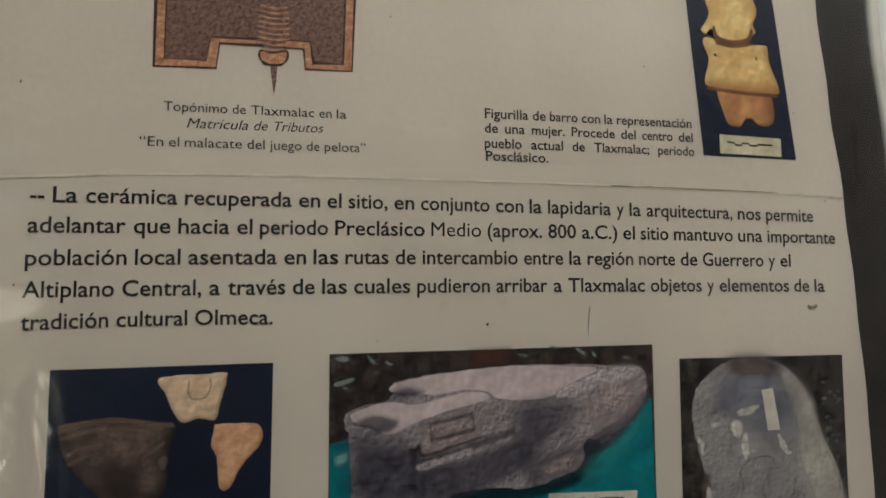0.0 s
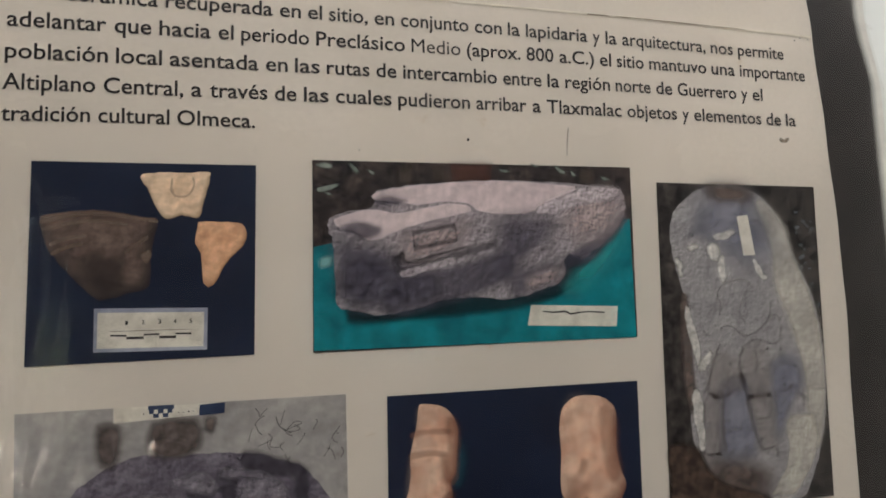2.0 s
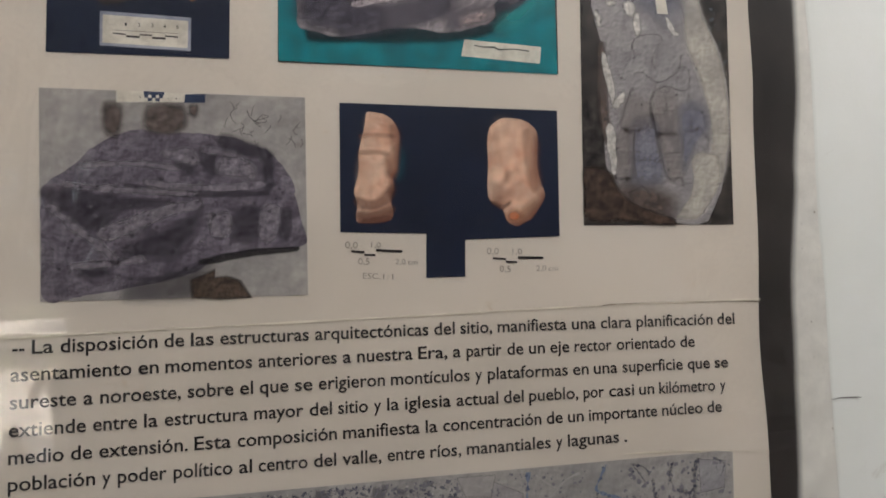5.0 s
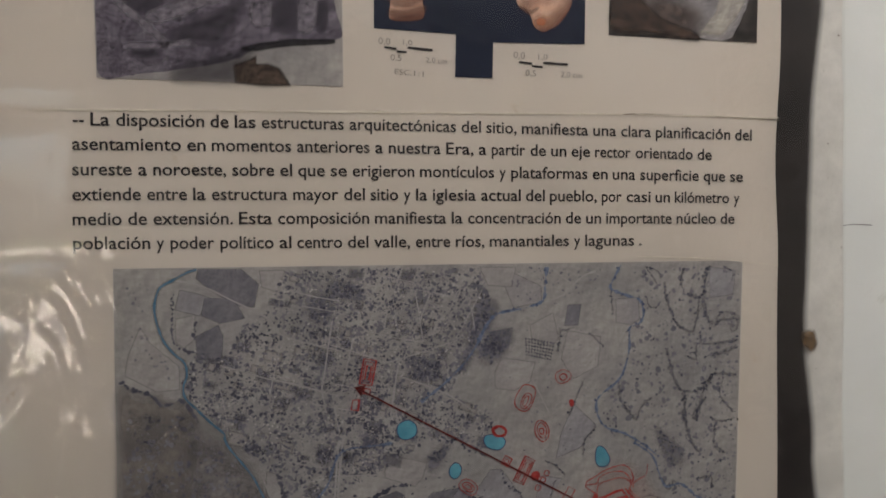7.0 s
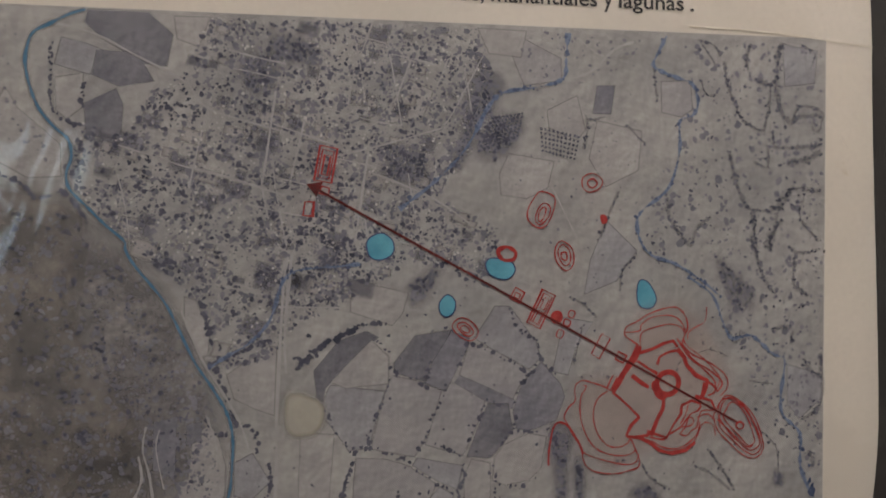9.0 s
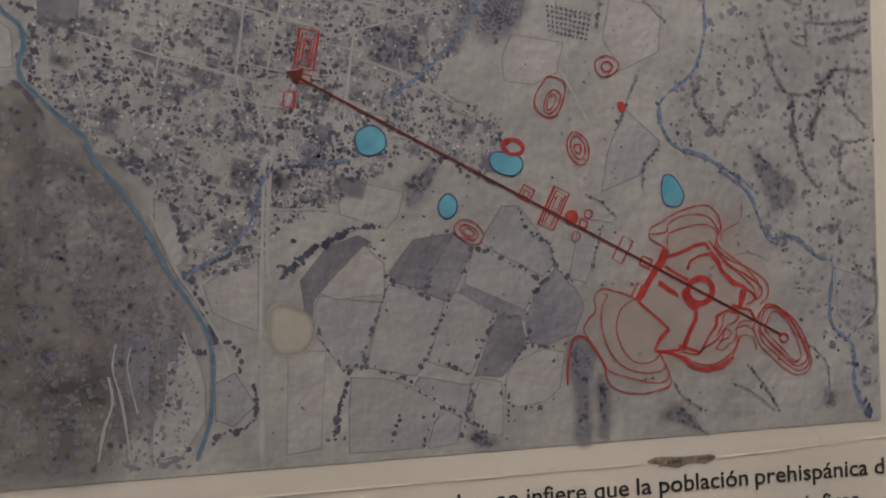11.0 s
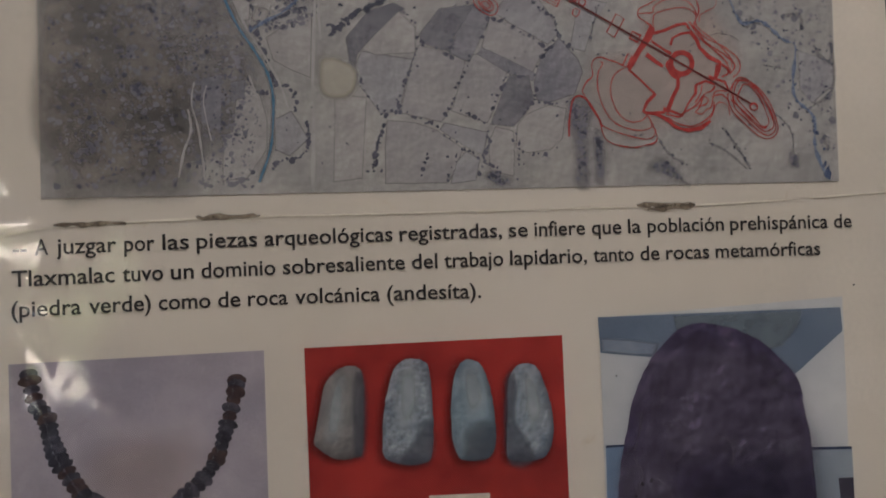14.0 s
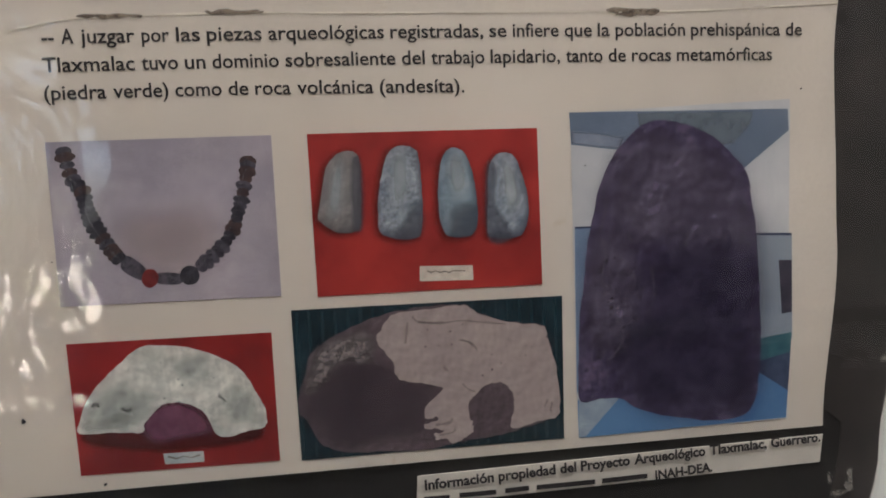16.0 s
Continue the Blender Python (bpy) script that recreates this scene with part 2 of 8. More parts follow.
def shape(name, points, material, parent, layer=1, smooth=True, rag=0.0, label="", feather=0.0, solid=0.0):
    """A flat printed form with its outline through the points; feather: the width in mm over which it fades out; solid: the share of a body that faces the light."""
    pts = curve(points) if smooth else list(points)
    if area(pts) < 0:
        pts.reverse()
    if rag:
        pts = ragged(pts, rag)
    n = len(pts)
    SERIAL[0] = (SERIAL[0] + 1) % 19
    layer += 0.045 * SERIAL[0]
    feather = min(feather * 1.3, 0.3 * math.sqrt(abs(area(pts))))
    verts, faces = [at(p, layer) for p in pts], [tuple(range(n))]
    fade = None
    if feather:
        outer = []
        for i in range(n):
            a, c = pts[i - 1], pts[(i + 1) % n]
            dx, dz = c[0] - a[0], c[1] - a[1]
            d = math.hypot(dx, dz) or 1
            outer.append((pts[i][0] + dz / d * feather, pts[i][1] - dx / d * feather))
        size = abs(area(pts))
        rim = sum(math.hypot(a[0] - b[0], a[1] - b[1]) for a, b in zip(pts, pts[1:] + pts[:1]))
        cx, cz = sum(p[0] for p in pts) / n, sum(p[1] for p in pts) / n
        if 12.57 * size / rim**2 > 0.45:  # a round form fades towards its middle as well
            keep = 1 - min(0.6, 1.3 * feather / math.sqrt(size / 3.14))
            inner = [(cx + (p[0] - cx) * keep, cz + (p[1] - cz) * keep) for p in pts]
            verts = [at(p, layer) for p in inner + pts + outer]
            rings, fade = (0, n), [1.0] * n + [0.5] * n + [0.0] * n
        else:
            verts += [at(p, layer) for p in outer]
            rings, fade = (0,), [0.9] * n + [0.0] * n
        for r in rings:
            faces += [(r + i, r + n + i, r + n + (i + 1) % n, r + (i + 1) % n) for i in range(n)]
    if solid:
        cx, cz = sum(p[0] for p in pts) / n, sum(p[1] for p in pts) / n
        side = []
        for i in range(n):
            a, c = pts[i - 1], pts[(i + 1) % n]
            dx, dz = c[0] - a[0], c[1] - a[1]
            d = math.hypot(dx, dz) or 1
            side.append(max(0.0, min(1.0, 0.42 + 0.55 * (-0.5 * dz / d - 0.85 * dx / d))))
        inner = [(cx + (p[0] - cx) * solid, cz + (p[1] - cz) * solid) for p in pts]
        verts = [at(p, layer) for p in inner + pts]
        faces = [tuple(range(n))] + [(i, n + i, n + (i + 1) % n, (i + 1) % n) for i in range(n)]
        fade = [0.95] * n + side
    return mesh_object(name, verts, faces, material, parent, label, fade)


GROOVE = printed("soft_groove", (50, 46, 50), (80, 74, 78), soft=True, alpha=0.5)
FOLD = printed("soft_fold", (128, 92, 72), (152, 114, 94), soft=True, alpha=0.36)
SEAM = printed("soft_seam", (80, 71, 70), (104, 94, 91), soft=True, alpha=0.26)
CARVING = printed("soft_carving", (100, 91, 104), (120, 110, 120), soft=True, alpha=0.32)
SOFT_LINES = {"pale_carving": CARVING, "stone_mark": SEAM, "carved_seam": SEAM, "carved_frame": GROOVE, "carved_zigzag": SEAM, "carved_groove": GROOVE, "carved_line": GROOVE, "crack": GROOVE, "incised_ring": FOLD, "stone_fold": FOLD, "scratch": GROOVE, "vein": GROOVE, "drip": GROOVE}


def ribbon(name, points, width, material, parent, layer=3, closed=False, smooth=True, rag=0.0, label=""):
    """A printed or painted line."""
    pts = curve(points, closed) if smooth else list(points)
    n = len(pts)
    verts, faces = [], []
    SERIAL[0] = (SERIAL[0] + 1) % 19
    layer += 0.045 * SERIAL[0]
    if name in SOFT_LINES:
        return soft_ribbon(name, pts, width, SOFT_LINES[name], parent, layer, closed, rag, label)
    for i, p in enumerate(pts):
        a, c = (pts[i - 1], pts[(i + 1) % n]) if closed else (pts[max(i - 1, 0)], pts[min(i + 1, n - 1)])
        dx, dz = c[0] - a[0], c[1] - a[1]
        d = math.hypot(dx, dz) or 1
        w = width * (0.5 + rag * noise.noise((p[0] * 0.35, p[1] * 0.35, 2.0)))
        verts += [at((p[0] - dz / d * w, p[1] + dx / d * w), layer), at((p[0] + dz / d * w, p[1] - dx / d * w), layer)]
    for i in range(n if closed else n - 1):
        j = (i + 1) % n
        faces.append((2 * i, 2 * i + 1, 2 * j + 1, 2 * j))
    return mesh_object(name, verts, faces, material, parent, label)


def soft_ribbon(name, pts, width, material, parent, layer, closed, rag, label):
    """A line that fades out to both sides, as a carved groove or a fold does in a photograph."""
    n, verts, faces, fade = len(pts), [], [], []
    for i, p in enumerate(pts):
        a, c = (pts[i - 1], pts[(i + 1) % n]) if closed else (pts[max(i - 1, 0)], pts[min(i + 1, n - 1)])
        dx, dz = c[0] - a[0], c[1] - a[1]
        d = math.hypot(dx, dz) or 1
        w = width * (1.15 + rag * noise.noise((p[0] * 0.35, p[1] * 0.35, 2.0)))
        end = 0.3 if not closed and i in (0, n - 1) else 1.0
        for side, strength in ((-1, 0.0), (-0.15, 0.95), (0.15, 0.95), (1, 0.0)):
            verts.append(at((p[0] - dz / d * w * side, p[1] + dx / d * w * side), layer))
            fade.append(strength * end)
    for i in range(n if closed else n - 1):
        j = (i + 1) % n
        faces += [(4 * i + k, 4 * i + k + 1, 4 * j + k + 1, 4 * j + k) for k in range(3)]
    return mesh_object(name, verts, faces, material, parent, label, fade)


def dots(name, centres, material, parent, layer=2, label="", within=None):
    """Many small irregular printed spots (x, z, radius) in one mesh; within: x and z bounds of the picture."""
    if within:
        centres = [c for c in centres if within[0] < c[0] < within[1] and within[2] < c[1] < within[3]]
    rnd, verts, faces = random.Random(len(centres)), [], []
    for i, (x, z, r) in enumerate(centres):
        level = layer + 0.05 * (i % 20)
        first, turn, long, lean = len(verts), rnd.uniform(0, 1), rnd.uniform(0.6, 1.0), rnd.uniform(0, 3.14)
        for k in range(7):
            q = r * rnd.uniform(0.55, 1.3)
            a, b = q * math.cos(turn + k * 0.8976), q * long * math.sin(turn + k * 0.8976)
            verts.append(at((x + a * math.cos(lean) - b * math.sin(lean), z + a * math.sin(lean) + b * math.cos(lean)), level))
        faces.append(tuple(range(first, first + 7)))
    return tagged(mesh_object(name, verts, faces, material, parent, label), kind="stuff")


def inside(p, poly):
    hit = False
    for a, b in zip(poly, poly[1:] + poly[:1]):
        if (a[1] > p[1]) != (b[1] > p[1]) and p[0] < (b[0] - a[0]) * (p[1] - a[1]) / (b[1] - a[1]) + a[0]:
            hit = not hit
    return hit


def scatter(poly, count, low, high, seed, patch=0.0):
    """Random spots in a polygon; patch: how strongly they gather in clumps."""
    rnd, out, tries = random.Random(seed), [], 0
    xs, zs = [p[0] for p in poly], [p[1] for p in poly]
    while len(out) < count and tries < count * 30:
        tries += 1
        p = (rnd.uniform(min(xs), max(xs)), rnd.uniform(min(zs), max(zs)))
        if inside(p, poly) and noise.noise((p[0] * 0.11, p[1] * 0.11, seed)) * patch > rnd.uniform(-1, 1) * 0.5 - (0.5 - patch * 0.2):
            out.append((*p, low + (high - low) * rnd.random() ** 2))
    return out


def along(points, gap, jitter, low, high, seed):
    """Spots strung along a line."""
    rnd, out, carry = random.Random(seed), [], 0.0
    pts = curve(points, False, 6)
    for a, b in zip(pts, pts[1:]):
        d = math.hypot(b[0] - a[0], b[1] - a[1])
        while carry < d:
            u = carry / d
            if rnd.random() < 0.8:
                out.append((a[0] + (b[0] - a[0]) * u + rnd.gauss(0, jitter), a[1] + (b[1] - a[1]) * u + rnd.gauss(0, jitter), low + (high - low) * rnd.random() ** 2))
            carry += gap * rnd.uniform(0.5, 1.5)
        carry -= d
    return out


# Letter widths of a plain grotesque and of a book face, in thousandths of the type size.
def widths(text):
    table = {}
    for chunk in text.split():
        for ch in chunk[:-4]:
            table[ch] = int(chunk[-4:])
    return table


GROTESQUE = widths("abdeghnopqu0556 Lcksvxyz0500 ABEKPSVXY0667 CDHNRUw0722 GOQ0778 M0833 T0611 mF0833 f0278 ijl0222 rt0305 I.,;:0278 ()-0333 0123456789$0556 áéóúñ0556 í0278 “”0333 J0500")
GROTESQUE.update({"c": 500, "k": 500, "s": 500, "v": 500, "x": 500, "y": 500, "z": 500, "L": 556, "F": 611, "t": 278, "r": 333})
BOOK = widths("abdghnopquvxykñúó0500 ceázé0444 sJ0389 fr0333 tilí0278 j0278 mM0800 T0611 E0611 w0722 “”0444 .,0250 -0333")


def advance(text, table):
    return sum(table.get(ch, 556 if ch != " " else 278) for ch in text) / 1000


GLYPHS = {}


def word_mesh(word, weight):
    """A word in the built-in font, as bare vertices and faces, 1 em high."""
    if (word, weight) not in GLYPHS:
        data = bpy.data.curves.new("word", "FONT")
        data.body, data.size, data.resolution_u, data.offset = word, 1.0, 3, weight
        ob = bpy.data.objects.new("word", data)
        scene.collection.objects.link(ob)
        bpy.context.view_layer.update()
        me = bpy.data.meshes.new_from_object(ob.evaluated_get(bpy.context.evaluated_depsgraph_get()))
        verts = [(v.co.x, v.co.y) for v in me.vertices]
        faces = [tuple(p.vertices) for p in me.polygons]
        bpy.data.objects.remove(ob)
        bpy.data.curves.remove(data)
        bpy.data.meshes.remove(me)
        GLYPHS[word, weight] = verts, faces
    return GLYPHS[word, weight]


CAP = max(v[1] for v in word_mesh("H", 0.0)[0])


def text_line(text, ends, parent, table=GROTESQUE, size=None, slant=0.0, weight=0.012, material=None, bend=0.0, cap=0.73, layer=1):
    """A line of print from the first to the second point on its baseline (mm). size: type size in mm where the words are spread out to fill the line."""
    (x0, z0), (x1, z1) = ends[0], ends[-1]
    length, words = math.hypot(x1 - x0, z1 - z0), text.split()
    natural = sum(advance(w, table) for w in words)
    if size is None:
        size = length / (natural + 0.278 * (len(words) - 1))
    gap = (length - natural * size) / max(len(words) - 1, 1)
    ux, uz = (x1 - x0) / length, (z1 - z0) / length
    if len(ends) == 3:  # a point between gives the bow of the line
        mx, mz = ends[1][0] - x0, ends[1][1] - z0
        a = mx * ux + mz * uz
        bend = (mz * ux - mx * uz) * length**2 / (4 * a * (length - a))
        bend = max(-0.9, min(0.9, bend))
    verts, faces, pen, tall = [], [], 0.0, size * cap / CAP
    for w in words:
        v, f = word_mesh(w, 0.0 if "M" in w else weight)
        lo, hi = min(p[0] for p in v), max(p[0] for p in v)
        wide = (advance(w, table) - 0.07) * size / (hi - lo)
        first = len(verts)
        for x, y in v:
            a, b = pen + 0.035 * size + (x - lo) * wide + y * tall * slant, y * tall
            b += bend * 4 * a * (length - a) / length**2
            verts.append(at((x0 + a * ux - b * uz, z0 + a * uz + b * ux), layer))
        faces += [tuple(first + i for i in face) for face in f]
        pen += advance(w, table) * size + gap
    return mesh_object("text_line", verts, faces, material or INK, parent)


def box(name, low, high, material, parent=None, bevel=0.0):
    bm = bmesh.new()
    size = [b - a for a, b in zip(low, high)]
    centre = [(a + b) / 2 for a, b in zip(low, high)]
    bmesh.ops.create_cube(bm, size=1, matrix=Matrix.Translation(centre) @ Matrix.Diagonal((*size, 1)))
    if bevel:
        bmesh.ops.bevel(bm, geom=bm.edges, offset=bevel, segments=2, affect="EDGES")
    me = bpy.data.meshes.new(name)
    bm.to_mesh(me)
    bm.free()
    me.materials.append(material)
    ob = new(name, me)
    ob.parent = parent
    return ob


# ---- the room ----
FLOOR_MAT = plain("grey_cement_floor", (0.16, 0.15, 0.14), 0.7, 9)
# dark tone for the unseen back wall, chosen to dim the film's reflections
DUSKY = plaster_material("dull_plaster", (0.2, 0.18, 0.16))
EARTH = plain("dry_earth", (0.68, 0.62, 0.52), 0.9, 3)
LEAF = plain("hedge_leaf", (0.10, 0.13, 0.06), 0.7, 6)
WOOD = plain("whitewashed_wood", (0.62, 0.6, 0.55), 0.6, 25)


def room():
    def wall(name, low, high, label, material=PLASTER):
        tagged(box(name, low, high, material), label, "wall", kind="structure")

    wall("wall_north", (-3.2, 0.012, 0), (3.2, 0.2, 2.8), "rough white plastered wall with hairline cracks and stains")
    # back wall out of view, with the open doorway; dark so the film mirrors less
    wall("wall_south_1", (-2.1, -4.2, 0), (3.2, -4.0, 2.8), "unseen plastered back wall beside the doorway, made dull to dim reflections", DUSKY)
    wall("wall_south_2", (-2.9, -4.2, 2.1), (-2.1, -4.0, 2.8), "unseen plastered wall above the doorway, made dull to dim reflections", DUSKY)
    wall("wall_south_3", (-3.2, -4.2, 0), (-2.9, -4.0, 2.8), "unseen plastered back wall beside the doorway, made dull to dim reflections", DUSKY)
    wall("wall_west", (-3.2, -4.0, 0), (-3.0, 0.012, 2.8), "plain white plastered side wall")
    wall("wall_east", (3.0, -4.0, 0), (3.2, 0.012, 2.8), "plain white plastered side wall")
    tagged(box("floor", (-3.2, -4.2, -0.1), (3.2, 0.2, 0), FLOOR_MAT), "worn grey cement floor of the room", "floor", kind="structure")
    for k, (low, high) in enumerate((((-3.2, -4.2, 2.8), (3.2, -0.72, 2.95)), ((-3.2, -0.12, 2.8), (3.2, 0.2, 2.95)), ((-3.2, -0.72, 2.8), (-0.3, -0.12, 2.95)), ((1.3, -0.72, 2.8), (3.2, -0.12, 2.95)), ((-0.32, -0.74, 2.955), (1.32, -0.1, 2.99)))):
        tagged(box("ceiling_%d" % (k + 1), low, high, PLASTER), "plain white plastered ceiling round the added overhead fill lamp", "ceiling", kind="structure")
    tagged(box("ground", (-40, -60, -0.16), (40, 40, -0.104), EARTH), "bare dry sunlit earth outside the doorway", "ground", kind="structure")
    frame_root = tagged(new("door_1"), "whitewashed wooden frame of the open doorway", "door frame", kind="structure")
    for low, high in (((-2.15, -4.08, 0), (-2.102, -4.0, 2.098)), ((-2.898, -4.08, 0), (-2.85, -4.0, 2.098)), ((-2.85, -4.08, 2.05), (-2.15, -4.0, 2.098))):
        box("door_frame", low, high, WOOD, frame_root, 0.006)
    # a hedge outside, clumps of leaves
    rnd, verts, faces = random.Random(5), [], []
    for i in range(2600):
        c = Vector((rnd.uniform(-9, -1), -9.5 + rnd.uniform(-0.5, 0.5), -0.1 + 1.1 * rnd.random() ** 0.8 + 0.3 * noise.noise((i * 0.01, 0, 0))))
        turn = Euler((rnd.uniform(0, 6), rnd.uniform(0, 6), rnd.uniform(0, 6))).to_matrix()
        first = len(verts)
        verts += [tuple(c + turn @ Vector(q) * rnd.uniform(0.08, 0.18)) for q in ((-1, 0, 0), (0, -0.5, 0.1), (1, 0, 0), (0, 0.5, 0.1))]
        faces.append((first, first + 1, first + 2, first + 3))
    hedge = mesh_object("hedge", verts, faces, LEAF)
    tagged(hedge, "loose green hedge growing outside the doorway", "hedge", kind="stuff")


room()

# ---- the display: board, margin, film ----
RIGHT_EDGE = [(1900, 196), (1725, 206), (1673, 211), (1622, 217), (1570, 221.2), (1519, 224.6), (1471, 226), (1441, 225), (1380, 225.4), (1320, 223.6), (1255, 226.9), (1080, 230.5), (1018, 225.2), (939, 227.1), (912, 228), (820, 220.2)]
DARK_EDGE = [(1900, 250), (1725, 243), (1640, 250), (1592, 258.5), (1477, 260), (1411, 256), (1349, 251), (1293, 251), (1213, 250), (1140, 257.5), (1077, 264), (1000, 273), (900, 271.5), (820, 262), (700, 238)]
FILM_EDGE = [(1900, 258), (1725, 246), (1640, 252), (1592, 260), (1544, 263.5), (1468, 265.8), (1403, 266), (1324, 268.6), (1202, 272), (1077, 276), (1000, 280), (900, 272), (805, 255), (700, 231.5)]


def edge(table, z):
    for (za, xa), (zb, xb) in zip(table, table[1:]):
        if zb <= z <= za:
            u = (za - z) / (za - zb)
            u = u * u * (3 - 2 * u)
            return xa + (xb - xa) * u
    return table[-1][1] if z < table[-1][0] else table[0][1]


def display():
    # the board behind the sheets
    zs = [700 + 12 * i for i in range(101)]
    verts, faces = [], []
    for z in zs:
        right = edge(RIGHT_EDGE, z) + 2 if z > 830 else edge(DARK_EDGE, z) - 6
        for x, y in ((-262, 0.0012), (right, 0.0012), (right, 0.008), (-262, 0.008)):
            verts.append((x / 1000, y, z / 1000))
    for i in range(len(zs) - 1):
        for k in range(4):
            a, b = 4 * i + k, 4 * i + (k + 1) % 4
            faces.append((a, b, b + 4, a + 4))
    faces += [(3, 2, 1, 0), tuple(4 * (len(zs) - 1) + k for k in range(4))]
    tagged(mesh_object("backing_board", verts, faces, BOARD), "dark brown backing board on the white wall", "board")
    # the laminated margin beside the sheets
    verts, faces, fade, cols = [], [], [], 9
    for z in zs:
        a = edge(RIGHT_EDGE, z) - 3 if z > 826 else edge(DARK_EDGE, z) - 30
        d, f = edge(DARK_EDGE, z), edge(FILM_EDGE, z) + 0.8 * noise.noise((0, 0, z * 0.03))
        stops = [(a, 1.0), (d - 11, 1.0), (d - 7.5, 0.9), (d - 5, 0.7), (d - 2.5, 0.4), (d, 0.15), (d + 2.5, 0.0), (max(f - 0.5, d + 3), 0.0), (max(f, d + 3.5), 0.0)]
        for k, (x, v) in enumerate(stops):
            x = min(x, max(f, a + k))
            lift = 0.0009 - 0.0009 * max(0, (x - d + 12) / 20) if z > 826 else 0.0009
            verts.append((x / 1000, lift - 0.0001 * (k == 8), z / 1000))
            fade.append(v)
    for i in range(len(zs) - 1):
        for k in range(cols - 1):
            a = i * cols + k
            faces.append((a, a + 1, a + cols + 1, a + cols))
    margin = mesh_object("laminate_margin", verts, faces, MARGIN, fade=fade)
    solid = margin.modifiers.new("thickness", "SOLIDIFY")
    solid.thickness, solid.offset = 0.0005, -1
    tagged(margin, "milky laminate margin showing the dark board through it", "laminate")
    stain = printed("rust_stain", (74, 56, 36), (118, 94, 66), blot=300, soft=True, alpha=0.8)
    shape("rust_stain", [(244.6, 1212.2), (252.0, 1212.8), (254.6, 1205.4), (251.9, 1200.4), (246.8, 1202.7), (244.4, 1207.0)], stain, margin, 6, rag=0.8, feather=1.0, label="brown rust stain on the laminate")
    scuff = printed("pale_scuff", (110, 106, 98), (160, 154, 144), blot=400, soft=True, alpha=0.6)
    for pts in ([(235.2, 793.1), (237.6, 793.5), (237.4, 788.5), (238.5, 782.2), (235.5, 781.9), (233.6, 785.2), (235.8, 788.7)], [(223.1, 792.5), (224.5, 792.9), (225.3, 787.9), (223.6, 787.1)], [(254.6, 854.7), (257.0, 856.4), (259.0, 857.6), (257.6, 854.5), (255.2, 851.5)], [(224.6, 781.8), (231.1, 782.3), (234.7, 780.7), (228.8, 778.9)]):
        shape("scuff", pts, scuff, margin, 6, rag=0.8, feather=0.7, label="pale scuff on the laminate")
    # the clear film over everything, slack between its creases
    verts, faces, nx, nz = [], [], 150, 360
    dents = [(190.5, 946.5)] + [(165.5, 923.7)] + [(232.4, 1036.0)] + [(238.1, 1309.2)] + [(225.5, 1043.5)] + [(7.1, 1457.0)] + [(-136.5, 1422.6)] + [(-139.9, 1525.6)] + [(-107.3, 852.8)]
    for j in range(nz + 1):
        z = 0.70 + 1.2 * j / nz
        for i in range(nx + 1):
            u = i / nx
            x = -0.262 + (edge(FILM_EDGE, z * 1000) / 1000 + 0.261) * u
            y = -0.0030 + 0.0011 * noise.noise((x * 9, 0.0, z * 7)) + 0.0005 * noise.noise((x * 26, 3.0, z * 22))
            for crease in (1.632, 1.338, 1.262, 1.043, 0.872):
                y += 0.0007 * math.exp(-(((z - crease - 0.004 * math.sin(x * 9)) / 0.0045) ** 2))
            # bulge added beside the lower map, to turn the doorway's reflection away
            y -= 0.09 * max(0.0, -0.08 - x) * math.exp(-(((z - 1.10) / 0.062) ** 4))
            for dx, dz in dents:
                r2 = ((x * 1000 - dx) / 7) ** 2 + ((z * 1000 - dz) / 4.5) ** 2
                if r2 < 6:
                    y -= 0.0013 * math.exp(-r2) * (1 + 0.6 * noise.noise((x * 160, 1, z * 160)))
            verts.append((x, y, z))
    for j in range(nz):
        for i in range(nx):
            a = j * (nx + 1) + i
            faces.append((a, a + 1, a + nx + 2, a + nx + 1))
    # where the film hangs slack and crumples (x, z and reach in mm)
    spots = [(-165, 1495, 40), (-150, 1425, 45), (-190, 1215, 55), (-200, 1150, 35), (-185, 1010, 35), (-165, 945, 45), (-190, 880, 40), (222, 1175, 40), (215, 1660, 50)]
    slack = []
    for x, _, z in verts:
        pull = 0.05 + sum(math.exp(-((x * 1000 - a) ** 2 + (z * 1000 - b) ** 2) / size**2) for a, b, size in spots)
        slack.append(min(1.0, pull * (0.75 + 0.7 * noise.noise((x * 30, 5.0, z * 30)))))
    film = mesh_object("plastic_film", verts, faces, FILM, fade=slack)
    for p in film.data.polygons:
        p.use_smooth = True
    film.visible_shadow = False
    tagged(film, "clear wrinkled plastic film over the poster sheets", "film")


display()


